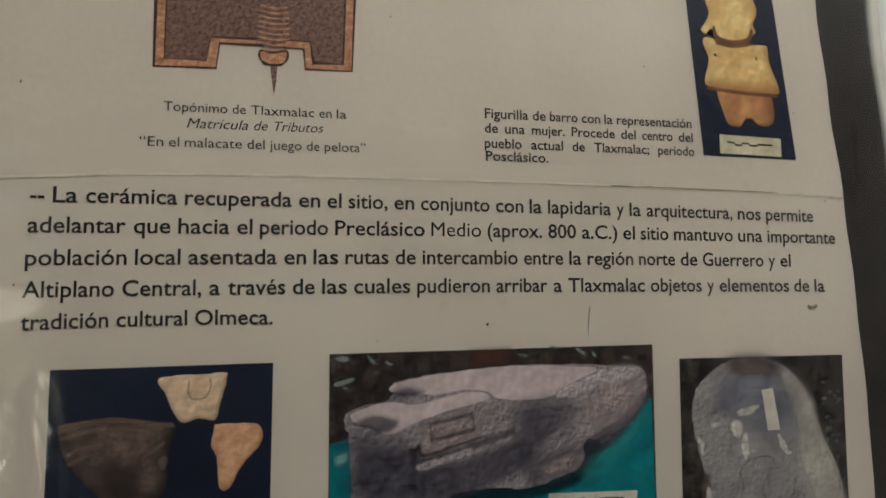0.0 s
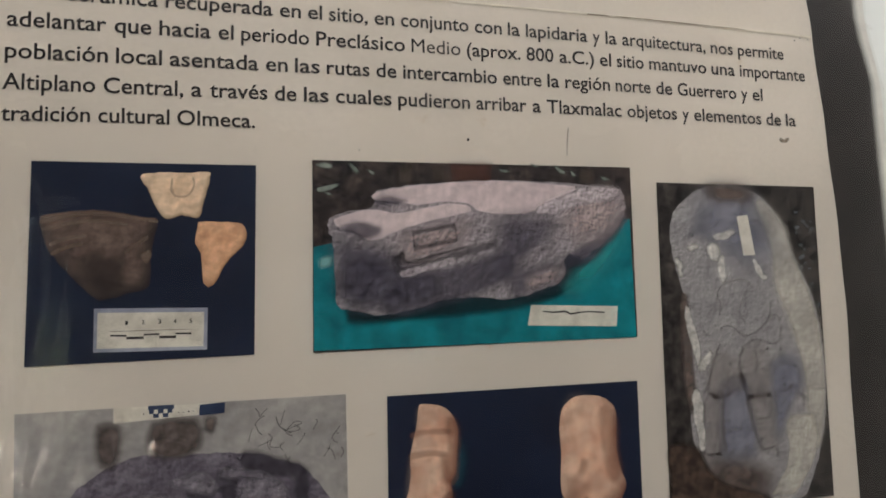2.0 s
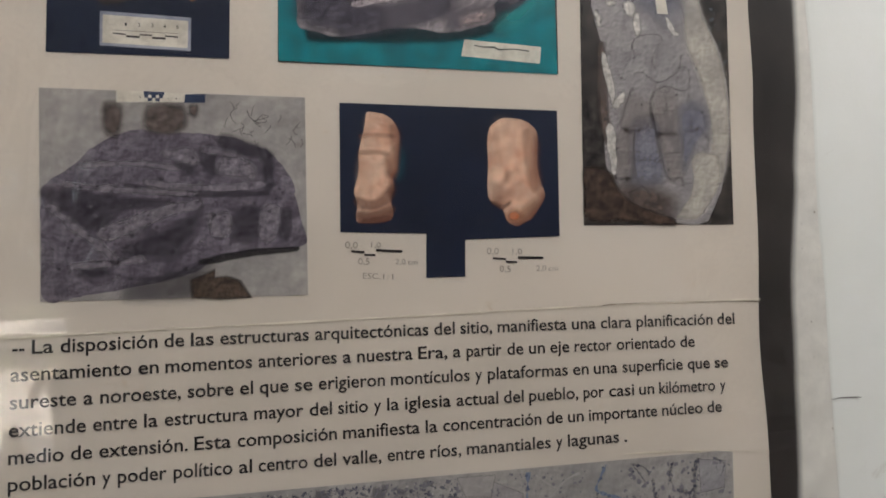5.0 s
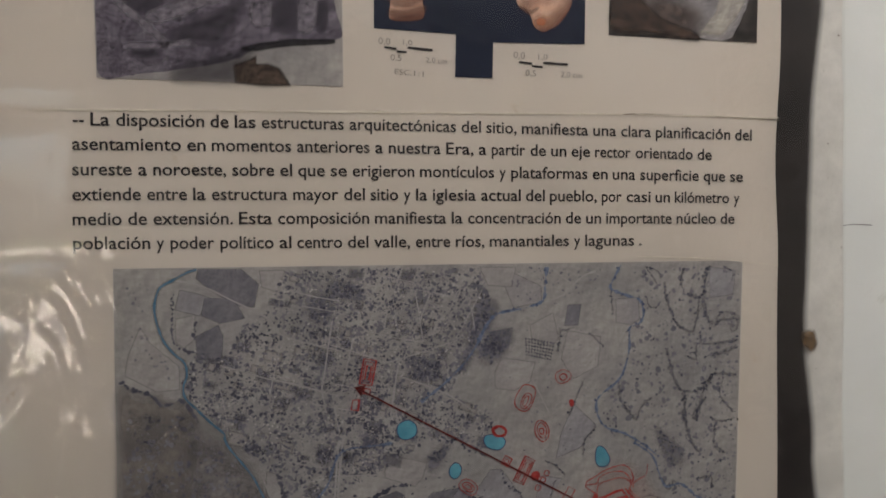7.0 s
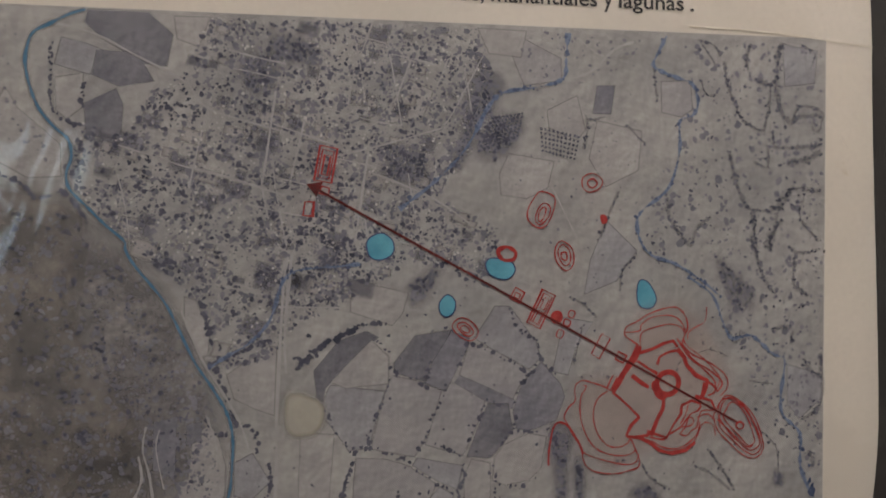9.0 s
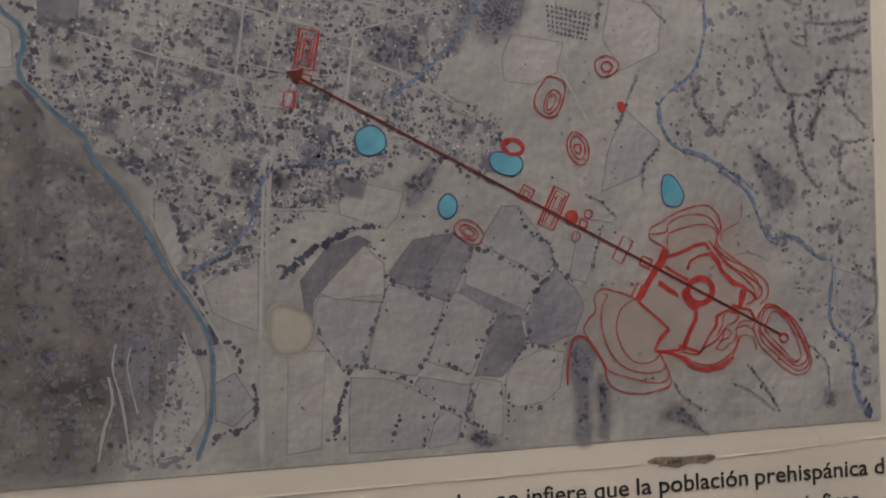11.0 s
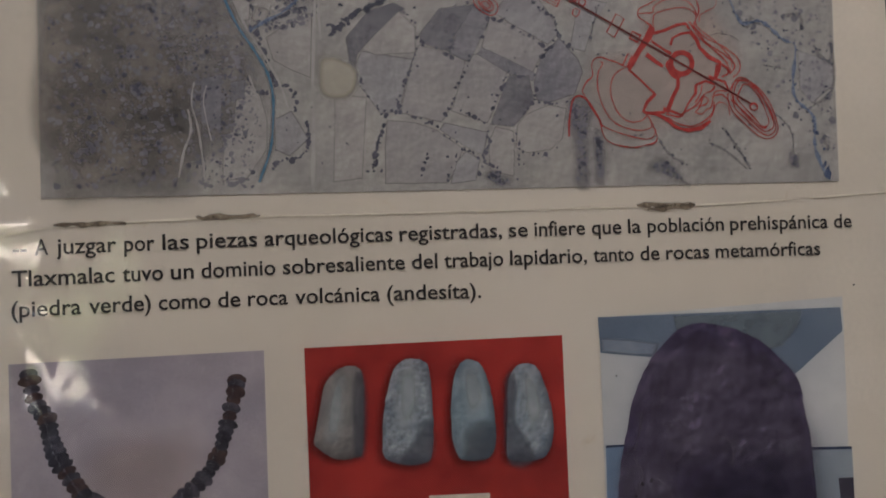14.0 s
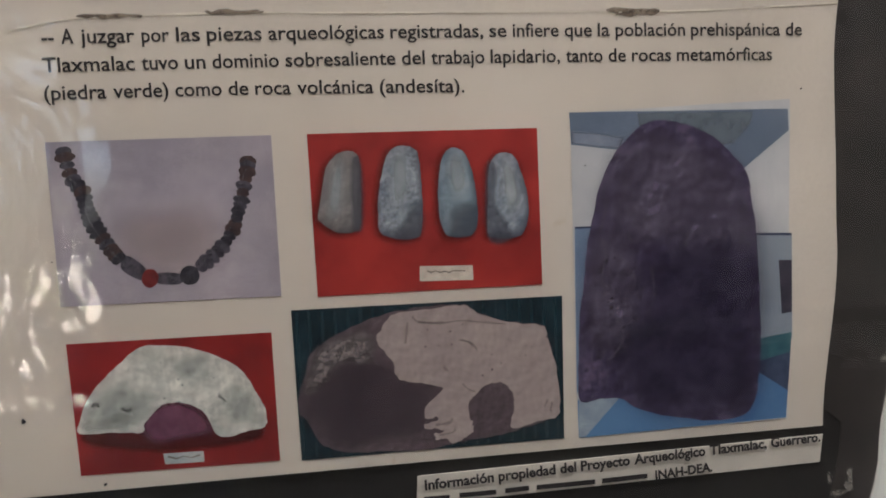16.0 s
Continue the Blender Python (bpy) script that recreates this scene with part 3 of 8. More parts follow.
def sheet(top, bottom, lift, label):
    """One printed sheet of the poster, thin paper; top and bottom: heights of its left and right corners, in mm."""
    n, verts, left, right = 24, [], [], []
    for k in range(n + 1):
        u = k / n
        zl, zr = bottom[0] + (top[0] - bottom[0]) * u, bottom[1] + (top[1] - bottom[1]) * u
        left.append((-201.5 + 0.4 * math.sin(zl * 0.05), zl))
        right.append((edge(RIGHT_EDGE, zr), zr))
    m = n + 1
    for y in (-lift, 0.0006 - lift):
        verts += [(x / 1000, y, z / 1000) for x, z in left + right]
    faces = [(k, k + m, k + m + 1, k + 1) for k in range(n)]
    faces += [tuple(i + 2 * m for i in reversed(f)) for f in faces]
    faces += [(k, k + 1, k + 1 + 2 * m, k + 2 * m) for k in range(n)] + [(k + m + 1, k + m, k + 3 * m, k + 3 * m + 1) for k in range(n)]
    faces += [(m, 0, 2 * m, 3 * m), (n, n + m, n + 3 * m, n + 2 * m)]
    return tagged(mesh_object("poster_sheet", verts, faces, PAPER), label, "poster", "stacked sheets of the poster")


SHEET_TOP = sheet((1900, 1900), (1623, 1624.5), 0.00006, "cream poster sheet with glyph drawing and clay figurine photograph")
SHEET_POTTERY = sheet((1629, 1630), (1333, 1341), 0.00004, "cream poster sheet with pottery text and stone photographs")
SHEET_MAP = sheet((1339, 1346), (1034, 1042), 0.00002, "cream poster sheet with settlement text and aerial map")
SHEET_STONES = sheet((1039, 1047), (819.5, 819.5), 0.0, "cream poster sheet with necklace, axe and sculpture photographs")
TEAR = printed("torn_dirty_edge", (76, 64, 54), (140, 126, 108), blot=300, soft=True, alpha=0.85)
SMUDGE = printed("brown_smudge", (96, 84, 70), (140, 128, 110), blot=300, soft=True, alpha=0.85)


# ---- top sheet ----
def top_sheet():
    s = SHEET_TOP
    text_line("Topónimo de Tlaxmalac en la", [(-112.8, 1651.6), (-38.1, 1651.8)], s, BOOK, cap=0.66, weight=0.0)
    text_line("Matrícula de Tributos", [(-103.8, 1644.8), (-48.5, 1645.1)], s, BOOK, slant=0.28, cap=0.66, weight=-0.003)
    text_line("“En el malacate del juego de pelota”", [(-121.7, 1636.6), (-29.8, 1637.2)], s, BOOK, cap=0.66, weight=0.0)
    text_line("Figurilla de barro con la representación", [(24.0, 1655.4), (130.3, 1655.6)], s)
    text_line("de una mujer. Procede del centro del", [(23.9, 1648.6), (130.7, 1648.6)], s, size=6.05)
    text_line("pueblo actual de Tlaxmalac; periodo", [(23.8, 1641.6), (131.3, 1641.6)], s, size=6.05)
    text_line("Posclásico.", [(24.3, 1635.6), (55.0, 1635.6)], s)
    # glyph drawing
    orange = printed("glyph_orange", (152, 106, 78), (188, 142, 110), blot=250, rough=(400, 2.0))
    brown = printed("glyph_brown", (78, 54, 48), (132, 102, 90), grain=1500, blot=700, rough=(900, 3.0))
    line = printed("glyph_outline", (44, 28, 26), (70, 46, 40))
    drawing = shape("glyph_drawing", [(-116.6, 1707.0), (-116.9, 1670.2), (-92.6, 1670.9), (-91.3, 1681.7), (-74.8, 1682.1), (-62.5, 1681.7), (-56.8, 1681.8), (-56.0, 1672.8), (-36.0, 1673.2), (-34.6, 1715.4)], orange, s, 1, False, 0.5, "orange and brown painted glyph of a ball court")
    shape("dark_field", [(-112.5, 1707.4), (-112.9, 1673.6), (-96.6, 1673.9), (-94.9, 1684.2), (-73.6, 1684.8), (-64.1, 1685.1), (-54.1, 1685.3), (-52.7, 1675.9), (-39.9, 1676.0), (-38.8, 1715.0)], brown, drawing, 2, False, 0.5)
    ribbon("outline", [(-116.6, 1707.0), (-116.9, 1670.2), (-92.6, 1670.9), (-91.3, 1681.7), (-74.8, 1682.1), (-62.5, 1681.7), (-56.8, 1681.8), (-56.0, 1672.8), (-36.0, 1673.2), (-34.6, 1715.4)], 0.9, line, drawing, 3, smooth=False, rag=0.6)
    ribbon("outline", [(-112.5, 1707.4), (-112.9, 1673.6), (-96.6, 1673.9), (-94.9, 1684.2), (-73.6, 1684.8), (-64.1, 1685.1), (-54.1, 1685.3), (-52.7, 1675.9), (-39.9, 1676.0), (-38.8, 1715.0)], 0.8, line, drawing, 3, smooth=False, rag=1.0)
    shape("spindle", [(-72.1, 1705.0), (-65.8, 1704.8), (-63.2, 1695.9), (-64.1, 1685.9), (-65.6, 1681.6), (-73.6, 1681.8), (-75.8, 1686.6), (-74.9, 1696.5)], brown, drawing, 4)
    a, b = [(-74.3, 1699.9), (-64.2, 1699.8)]
    for k in range(9):
        dz = -2.35 * k
        bow = 1.4 * math.sin((k + 1) / 10 * math.pi)
        ribbon("thread", [(a[0] - bow, a[1] + dz), ((a[0] + b[0]) / 2, a[1] + dz - 0.9), (b[0] + bow, b[1] + dz)], 0.75, orange, drawing, 5, rag=0.5)
    shape("whorl", [(-74.8, 1679.7), (-69.6, 1679.2), (-64.0, 1680.2), (-63.7, 1676.8), (-66.4, 1674.1), (-71.9, 1674.0), (-74.8, 1676.0)], orange, drawing, 6)
    ribbon("outline", [(-74.8, 1679.7), (-69.6, 1679.2), (-64.0, 1680.2), (-63.7, 1676.8), (-66.4, 1674.1), (-71.9, 1674.0), (-74.8, 1676.0)], 0.8, line, drawing, 7, closed=True, rag=0.5)
    shape("spindle_tip", [(-70.7, 1674.1), (-67.7, 1674.0), (-68.1, 1666.5), (-69.0, 1660.7), (-69.8, 1666.4)], brown, drawing, 5, False)
    # clay figurine photograph
    photo = shape("photograph", [(127.9, 1730.6), (178.0, 1734.1), (179.9, 1722.8), (189.3, 1641.6), (136.2, 1642.1), (129.6, 1719.4)], NAVY, s, 1, False, 0, "photograph of a clay figurine on dark blue")
    clay = printed("yellow_clay", (192, 156, 100), (222, 192, 134), blot=60, rough=(150, 1.0), rim=(150, 108, 60))
    clay_low = printed("reddish_clay", (158, 108, 70), (200, 152, 102), blot=60, rough=(150, 1.0), rim=(112, 70, 44))
    shadow = printed("clay_shadow", (88, 58, 38), (124, 84, 54), soft=True)
    shape("clay_figurine", [(137.9, 1700.6), (142.1, 1702.8), (146.7, 1700.0), (143.2, 1707.1), (140.0, 1704.6), (137.5, 1706.7), (142.2, 1715.0), (140.7, 1724.0), (154.7, 1728.8), (166.5, 1725.8), (169.9, 1718.4), (167.4, 1711.5), (168.7, 1707.1), (164.8, 1704.2), (166.1, 1700.4), (174.7, 1700.5), (176.0, 1691.6), (181.0, 1678.6), (178.3, 1675.3), (160.9, 1675.7), (141.6, 1677.1), (138.5, 1680.8), (141.1, 1691.6)], clay, photo, 2, True, 0.3, solid=0.72)
    shape("clay_skirt", [(145.8, 1676.5), (160.9, 1675.7), (175.0, 1675.6), (177.5, 1662.4), (173.4, 1658.3), (167.9, 1658.9), (165.8, 1661.5), (160.4, 1661.3), (157.7, 1657.7), (151.7, 1658.3), (148.6, 1663.2)], clay_low, photo, 3, True, 0.3, solid=0.6)
    for pts in ([(146.8, 1700.8), (154.9, 1699.8), (164.8, 1701.5), (164.8, 1700.5), (154.8, 1698.6), (146.7, 1699.7)], [(141.6, 1676.7), (160.8, 1675.3), (177.9, 1674.9), (177.8, 1674.1), (160.8, 1674.5), (142.0, 1675.8)], [(144.7, 1708.7), (146.8, 1703.5), (154.9, 1701.7), (163.5, 1703.6), (166.1, 1708.5), (166.9, 1707.4), (164.3, 1702.2), (154.9, 1700.5), (145.5, 1701.9)]):
        shape("fold_shadow", pts, shadow, photo, 4, True, 0, "", 0.6)
    dots("hole", [(*p, 0.9) for p in [(145.0, 1693.8), (168.6, 1693.6)]], INK, photo, 5)
    card = shape("scale_card", [(145.5, 1653.1), (180.7, 1652.3), (180.7, 1642.9), (145.5, 1643.5)], printed("cream_card", (176, 168, 140), (206, 198, 170)), photo, 3, False)
    ribbon("scale_line", [(149.6, 1649.4), (153.9, 1649.1), (154.3, 1648.0), (157.7, 1647.9), (158.2, 1649.1), (162.1, 1649.0), (162.5, 1648.0), (166.9, 1648.0), (167.3, 1648.8), (175.7, 1648.6)], 0.9, INK, card, 4, smooth=False)
    # joint to the next sheet, its light and shade drawn as two lines
    ribbon("edge_shading", [(-171.3, 1622.2), (-109.9, 1625.2), (-41.5, 1626.1), (16.7, 1626.1), (122.1, 1625.4), (215.6, 1623.4)], 0.9, CREASE_LINE, s, 3, rag=0.5)
    ribbon("edge_shading", [(86.2, 1625.5), (109.9, 1625.5), (134.4, 1625.1), (177.4, 1624.4)], 0.5, SHADE_LINE, s, 4, rag=0.9)
    dots("fly_speck", [(*p, r) for p, r in zip([(-19.1, 1699.6), (-165.3, 1660.7), (105.2, 1685.1), (188.9, 1666.1), (205.4, 1620.7), (208.8, 1622.2), (213.8, 1621.6)], (0.6, 0.7, 0.5, 0.5, 0.5, 0.4, 0.4))], INK, s, 2)


# light and shade at sheet joints and creases, put into line colours
CREASE_LINE = printed("crease_light", (190, 182, 166), (208, 200, 184))
SHADE_LINE = printed("crease_shade", (110, 100, 86), (150, 140, 122))
top_sheet()


# ---- pottery sheet ----
def pottery_sheet():
    s = SHEET_POTTERY
    for text, ends in (
        ("-- La cerámica recuperada en el sitio, en conjunto con la lapidaria y la arquitectura, nos permite", [(-160.7, 1612.7), (-105.2, 1613.0), (198.1, 1609.7)]),
        ("adelantar que hacia el periodo Preclásico Medio (aprox. 800 a.C.) el sitio mantuvo una importante", [(-161.1, 1600.6), (-89.9, 1600.9), (210.6, 1598.6)]),
        ("población local asentada en las rutas de intercambio entre la región norte de Guerrero y el", [(-161.5, 1587.7), (-102.7, 1588.4), (183.5, 1586.8)]),
        ("Altiplano Central, a través de las cuales pudieron arribar a Tlaxmalac objetos y elementos de la", [(-162.1, 1575.2), (-106.7, 1575.9), (202.9, 1574.0)]),
        ("tradición cultural Olmeca.", [(-162.1, 1562.6), (-106.6, 1563.4), (-68.0, 1563.1)]),
    ):
        text_line(text, ends, s)
    # potsherds
    p = shape("photograph", [(-151.0, 1547.1), (-67.9, 1547.2), (-68.6, 1468.7), (-151.5, 1468.0)], NAVY, s, 1, False, 0, "photograph of three potsherds on dark blue cloth")
    grey_clay = printed("dark_potsherd", (60, 49, 46), (116, 97, 86), grain=700, blot=90, warp=0.3, spread=0.16, rough=(200, 1.6), rim=(34, 28, 28))
    cream = printed("cream_potsherd", (190, 164, 136), (216, 190, 162), blot=150, rough=(200, 0.9), rim=(140, 116, 92))
    tan = printed("tan_potsherd", (184, 140, 106), (212, 170, 134), blot=150, rough=(200, 0.9), rim=(140, 100, 72))
    band = printed("sherd_band", (116, 94, 80), (142, 120, 104), soft=True, alpha=0.5)
    gloom = printed("deep_shadow", (24, 22, 26), (44, 40, 42), soft=True, alpha=0.8)
    shape("potsherd", [(-147.2, 1525.1), (-141.8, 1526.7), (-131.4, 1527.9), (-120.7, 1527.3), (-113.0, 1525.2), (-106.1, 1524.5), (-106.4, 1518.7), (-108.1, 1508.9), (-108.7, 1497.5), (-116.7, 1494.7), (-125.2, 1492.3), (-130.5, 1495.6), (-137.0, 1502.7), (-143.5, 1510.9), (-146.8, 1519.2)], grey_clay, p, 3, True, 0.4, "large dark potsherd", solid=0.65)
    for pts in ([(-146.4, 1524.2), (-136.6, 1526.6), (-126.0, 1527.0), (-115.2, 1525.6), (-106.7, 1524.0), (-106.7, 1523.3), (-115.2, 1524.6), (-126.0, 1526.1), (-136.6, 1525.4), (-146.1, 1523.0)], [(-145.8, 1521.0), (-137.6, 1523.2), (-128.1, 1524.1), (-118.4, 1522.7), (-117.9, 1522.0), (-128.1, 1523.1), (-137.5, 1522.2), (-145.3, 1520.2)], [(-143.6, 1515.1), (-138.4, 1517.2), (-132.2, 1518.0), (-131.9, 1517.3), (-138.4, 1516.2), (-143.0, 1514.2)], [(-143.0, 1511.5), (-137.8, 1514.0), (-133.1, 1514.9), (-133.1, 1514.1), (-137.8, 1513.1), (-142.4, 1510.7)], [(-117.6, 1511.8), (-116.0, 1513.0), (-112.3, 1515.5), (-109.6, 1517.4), (-109.6, 1516.4), (-112.3, 1514.4), (-116.0, 1512.0), (-116.8, 1510.0)], [(-111.6, 1510.1), (-109.0, 1511.9), (-107.8, 1510.1), (-109.4, 1506.5), (-110.7, 1507.7)]):
        shape("incised_line", pts, band, p, 4, True, 0.2, "", 0.5)
    shape("sherd_shade", [(-134.0, 1508.6), (-126.7, 1511.1), (-120.2, 1506.4), (-119.0, 1499.2), (-122.1, 1495.6), (-126.3, 1494.4), (-130.6, 1499.2)], printed("sherd_gloom", (34, 29, 30), (52, 46, 45), soft=True, alpha=0.5), p, 5, True, 0, "", 6)
    shape("potsherd", [(-112.1, 1542.1), (-103.5, 1543.4), (-94.6, 1543.4), (-86.6, 1543.9), (-86.3, 1540.2), (-88.2, 1532.6), (-90.3, 1525.4), (-96.5, 1526.0), (-102.6, 1524.6), (-106.6, 1529.7), (-108.9, 1535.8)], cream, p, 3, True, 0.4, "cream potsherd", solid=0.82)
    ribbon("incised_ring", [(-100.4, 1541.6), (-100.6, 1536.6), (-98.9, 1533.8), (-94.4, 1534.2), (-92.2, 1538.1), (-92.5, 1541.9)], 0.5, printed("ring_line", (130, 104, 80), (150, 122, 92)), p, 4, rag=0.5)
    shape("potsherd", [(-90.6, 1522.0), (-89.7, 1523.3), (-82.9, 1523.4), (-73.5, 1522.3), (-71.8, 1516.1), (-75.9, 1510.5), (-79.9, 1506.1), (-84.6, 1497.5), (-88.3, 1498.4), (-89.3, 1509.1), (-91.4, 1514.6)], tan, p, 3, True, 0.4, "tan potsherd", solid=0.82)
    card = shape("scale_card", [(-128.1, 1489.3), (-86.6, 1488.4), (-86.8, 1471.6), (-128.1, 1472.3)], printed("grey_card_rim", (120, 122, 134), (150, 150, 160)), p, 3, False)
    for text, ends in (("1", [(-117.0, 1482.6), (-115.9, 1482.6)]), ("2", [(-111.1, 1482.6), (-109.9, 1482.6)]), ("3", [(-105.1, 1482.6), (-103.8, 1482.6)]), ("4", [(-99.5, 1482.5), (-98.2, 1482.5)]), ("5", [(-93.6, 1482.5), (-92.3, 1482.5)])):
        text_line(text, ends, card, material=INK, layer=6)
    shape("card_face", [(-126.8, 1487.6), (-87.9, 1486.7), (-88.2, 1473.0), (-126.9, 1473.7)], LABEL, card, 4, False)
    ribbon("scale_line", [(-122.2, 1478.6), (-116.4, 1478.3)], 0.7, INK, card, 5, smooth=False)
    ribbon("scale_line", [(-116.4, 1477.4), (-110.2, 1477.3)], 1.0, INK, card, 5, smooth=False)
    ribbon("scale_line", [(-110.2, 1478.5), (-104.6, 1478.5)], 0.7, INK, card, 5, smooth=False)
    ribbon("scale_line", [(-104.5, 1477.3), (-98.4, 1477.2)], 1.0, INK, card, 5, smooth=False)
    ribbon("scale_line", [(-98.7, 1478.5), (-92.7, 1478.3)], 0.7, INK, card, 5, smooth=False)
    ribbon("scale_line", [(-122.2, 1480.2), (-92.7, 1480.0)], 0.25, GREY_INK, card, 5, smooth=False)
    for i, q in enumerate([(-122.0, 1482.0), (-116.3, 1482.0), (-110.5, 1481.9), (-104.5, 1481.9), (-98.7, 1481.9), (-92.7, 1481.8)]):
        text_line(str(i), [(q[0] - 0.9, q[1]), (q[0] + 0.9, q[1] - 0.0)], card, size=3.0)
    # carved block on a turquoise cloth
    p = shape("photograph", [(-45.0, 1550.0), (105.0, 1550.0), (104.7, 1468.7), (-45.2, 1468.2)], printed("dark_foliage", (24, 20, 22), (62, 52, 48), grain=400, blot=110, rough=(170, 3.2)), s, 1, False, 0, "photograph of a carved stone block on turquoise cloth")
    turq = printed("turquoise_cloth", (8, 84, 92), (20, 120, 126), blot=30, rough=(60, 0.8))
    shape("turquoise_cloth", [(-44.8, 1512.6), (-27.8, 1516.2), (35.9, 1527.1), (103.6, 1525.0), (104.1, 1468.4), (-44.8, 1469.0)], turq, p, 2, False)
    shape("cloth_light", [(68.9, 1492.9), (81.8, 1506.3), (94.0, 1517.5), (97.7, 1518.4), (98.5, 1515.0), (91.6, 1504.7), (77.6, 1491.3)], printed("turquoise_light", (40, 140, 140), (70, 160, 158), soft=True, alpha=0.6), p, 3, True, 0, "", 5)
    shape("cloth_light", [(-41.8, 1507.4), (-37.5, 1508.6), (-37.6, 1505.0), (-41.8, 1504.0)], printed("turquoise_glint", (120, 170, 165), (150, 190, 184), soft=True, alpha=0.7), p, 3, True, 0, "", 2)
    shape("cloth_shadow", [(-29.5, 1483.9), (-12.9, 1483.0), (10.5, 1486.7), (34.8, 1489.8), (61.9, 1491.3), (79.9, 1502.9), (83.7, 1509.7), (52.1, 1506.0), (2.8, 1499.3)], printed("cloth_shade", (14, 30, 36), (22, 46, 50), soft=True, alpha=0.9), p, 3, True, 0, "", 4)
    shape("cloth_shadow", [(-25.9, 1483.8), (18.5, 1483.5), (56.5, 1487.8), (67.6, 1495.3), (42.4, 1500.8), (5.0, 1493.9)], printed("deep_cloth_shade", (10, 34, 40), (16, 50, 56), soft=True, alpha=0.8), p, 3.6, True, 0, "", 3)
    leafy = printed("pale_leaf", (84, 94, 86), (136, 142, 132), soft=True, alpha=0.8)
    for pts in ([(-29.4, 1549.5), (-25.5, 1546.2), (-25.8, 1544.6), (-28.2, 1546.4)], [(-42.7, 1537.7), (-35.2, 1539.5), (-35.2, 1538.6), (-41.2, 1536.5)], [(66.0, 1550.2), (71.2, 1547.0), (69.7, 1546.3), (66.8, 1548.2)], [(-43.3, 1548.0), (-39.7, 1549.1), (-36.7, 1548.0), (-37.4, 1546.7), (-40.9, 1546.9)], [(73.9, 1548.5), (76.4, 1545.5), (75.0, 1545.1)], [(53.8, 1550.7), (57.6, 1549.8), (56.5, 1549.1)], [(-39.7, 1536.2), (-36.7, 1535.4), (-38.5, 1535.0)], [(-21.5, 1546.3), (-18.1, 1544.9), (-19.9, 1544.5)], [(38.3, 1547.7), (43.3, 1547.2), (41.3, 1546.2)], [(89.1, 1545.3), (93.6, 1544.1), (91.1, 1543.3)]):
        shape("leaf", pts, leafy, p, 2, True, 0, "", 0.5)
    shape("red_pot", [(15.9, 1549.4), (35.0, 1549.9), (33.9, 1542.2), (16.5, 1542.6)], printed("reddish_pot", (70, 44, 38), (98, 64, 52), soft=True, alpha=0.75), p, 2, False, 0, "", 2)
    for pts in ([(-7.4, 1548.5), (-1.9, 1548.7), (-2.5, 1540.6), (-7.2, 1540.8)], [(78.4, 1548.7), (85.6, 1548.6), (84.9, 1542.0), (78.4, 1542.2)], [(6.9, 1548.3), (12.6, 1548.7), (12.4, 1541.9), (7.6, 1542.3)]):
        shape("tree_trunk", pts, printed("dim_trunk", (62, 52, 46), (92, 80, 70), soft=True, alpha=0.6), p, 2, False, 0, "", 1.5)
    stone = printed("pitted_stone", (96, 89, 92), (156, 146, 146), grain=1500, blot=120, spread=0.26, rough=(360, 2.8))
    stone_top = printed("sunlit_stone", (166, 150, 150), (204, 188, 184), grain=900, blot=35, spread=0.2, rough=(150, 0.9))
    stone_dark = printed("shaded_stone", (54, 50, 62), (92, 86, 98), grain=1400, blot=160, soft=True, alpha=0.6, rough=(270, 3.4))
    shape("stone_block", [(-38.5, 1522.2), (-35.3, 1526.2), (-20.1, 1529.7), (-17.7, 1536.9), (-4.4, 1539.2), (16.5, 1541.6), (39.8, 1542.8), (63.9, 1542.0), (83.4, 1541.0), (97.9, 1539.4), (100.9, 1534.0), (100.5, 1525.3), (93.1, 1516.6), (84.6, 1510.0), (78.2, 1505.4), (75.6, 1507.6), (69.1, 1506.5), (68.2, 1497.1), (55.0, 1491.3), (41.4, 1488.1), (28.3, 1489.8), (13.7, 1489.1), (-0.6, 1485.5), (-16.0, 1483.0), (-28.0, 1485.4), (-35.4, 1487.7), (-35.7, 1499.1), (-36.8, 1511.4)], stone, p, 4, True, 1.0, "pitted grey stone block with carved band")
    shape("block_top", [(-19.3, 1533.4), (-16.9, 1536.6), (-4.4, 1538.9), (16.5, 1541.3), (39.8, 1542.4), (63.9, 1541.3), (76.1, 1539.2), (56.4, 1528.9), (42.7, 1526.9), (29.3, 1528.2), (22.8, 1531.7), (13.1, 1532.7), (0.2, 1531.0), (-7.7, 1532.1)], stone_top, p, 5, True, 0.5)
    shape("block_top", [(-36.0, 1523.0), (-33.8, 1525.4), (-20.1, 1528.9), (-7.7, 1527.3), (13.0, 1531.4), (22.8, 1530.7), (24.0, 1528.1), (9.7, 1524.8), (-7.8, 1519.7), (-15.6, 1516.4), (-21.7, 1515.5), (-27.8, 1519.3), (-33.0, 1520.0)], stone_top, p, 5, True, 0.5)
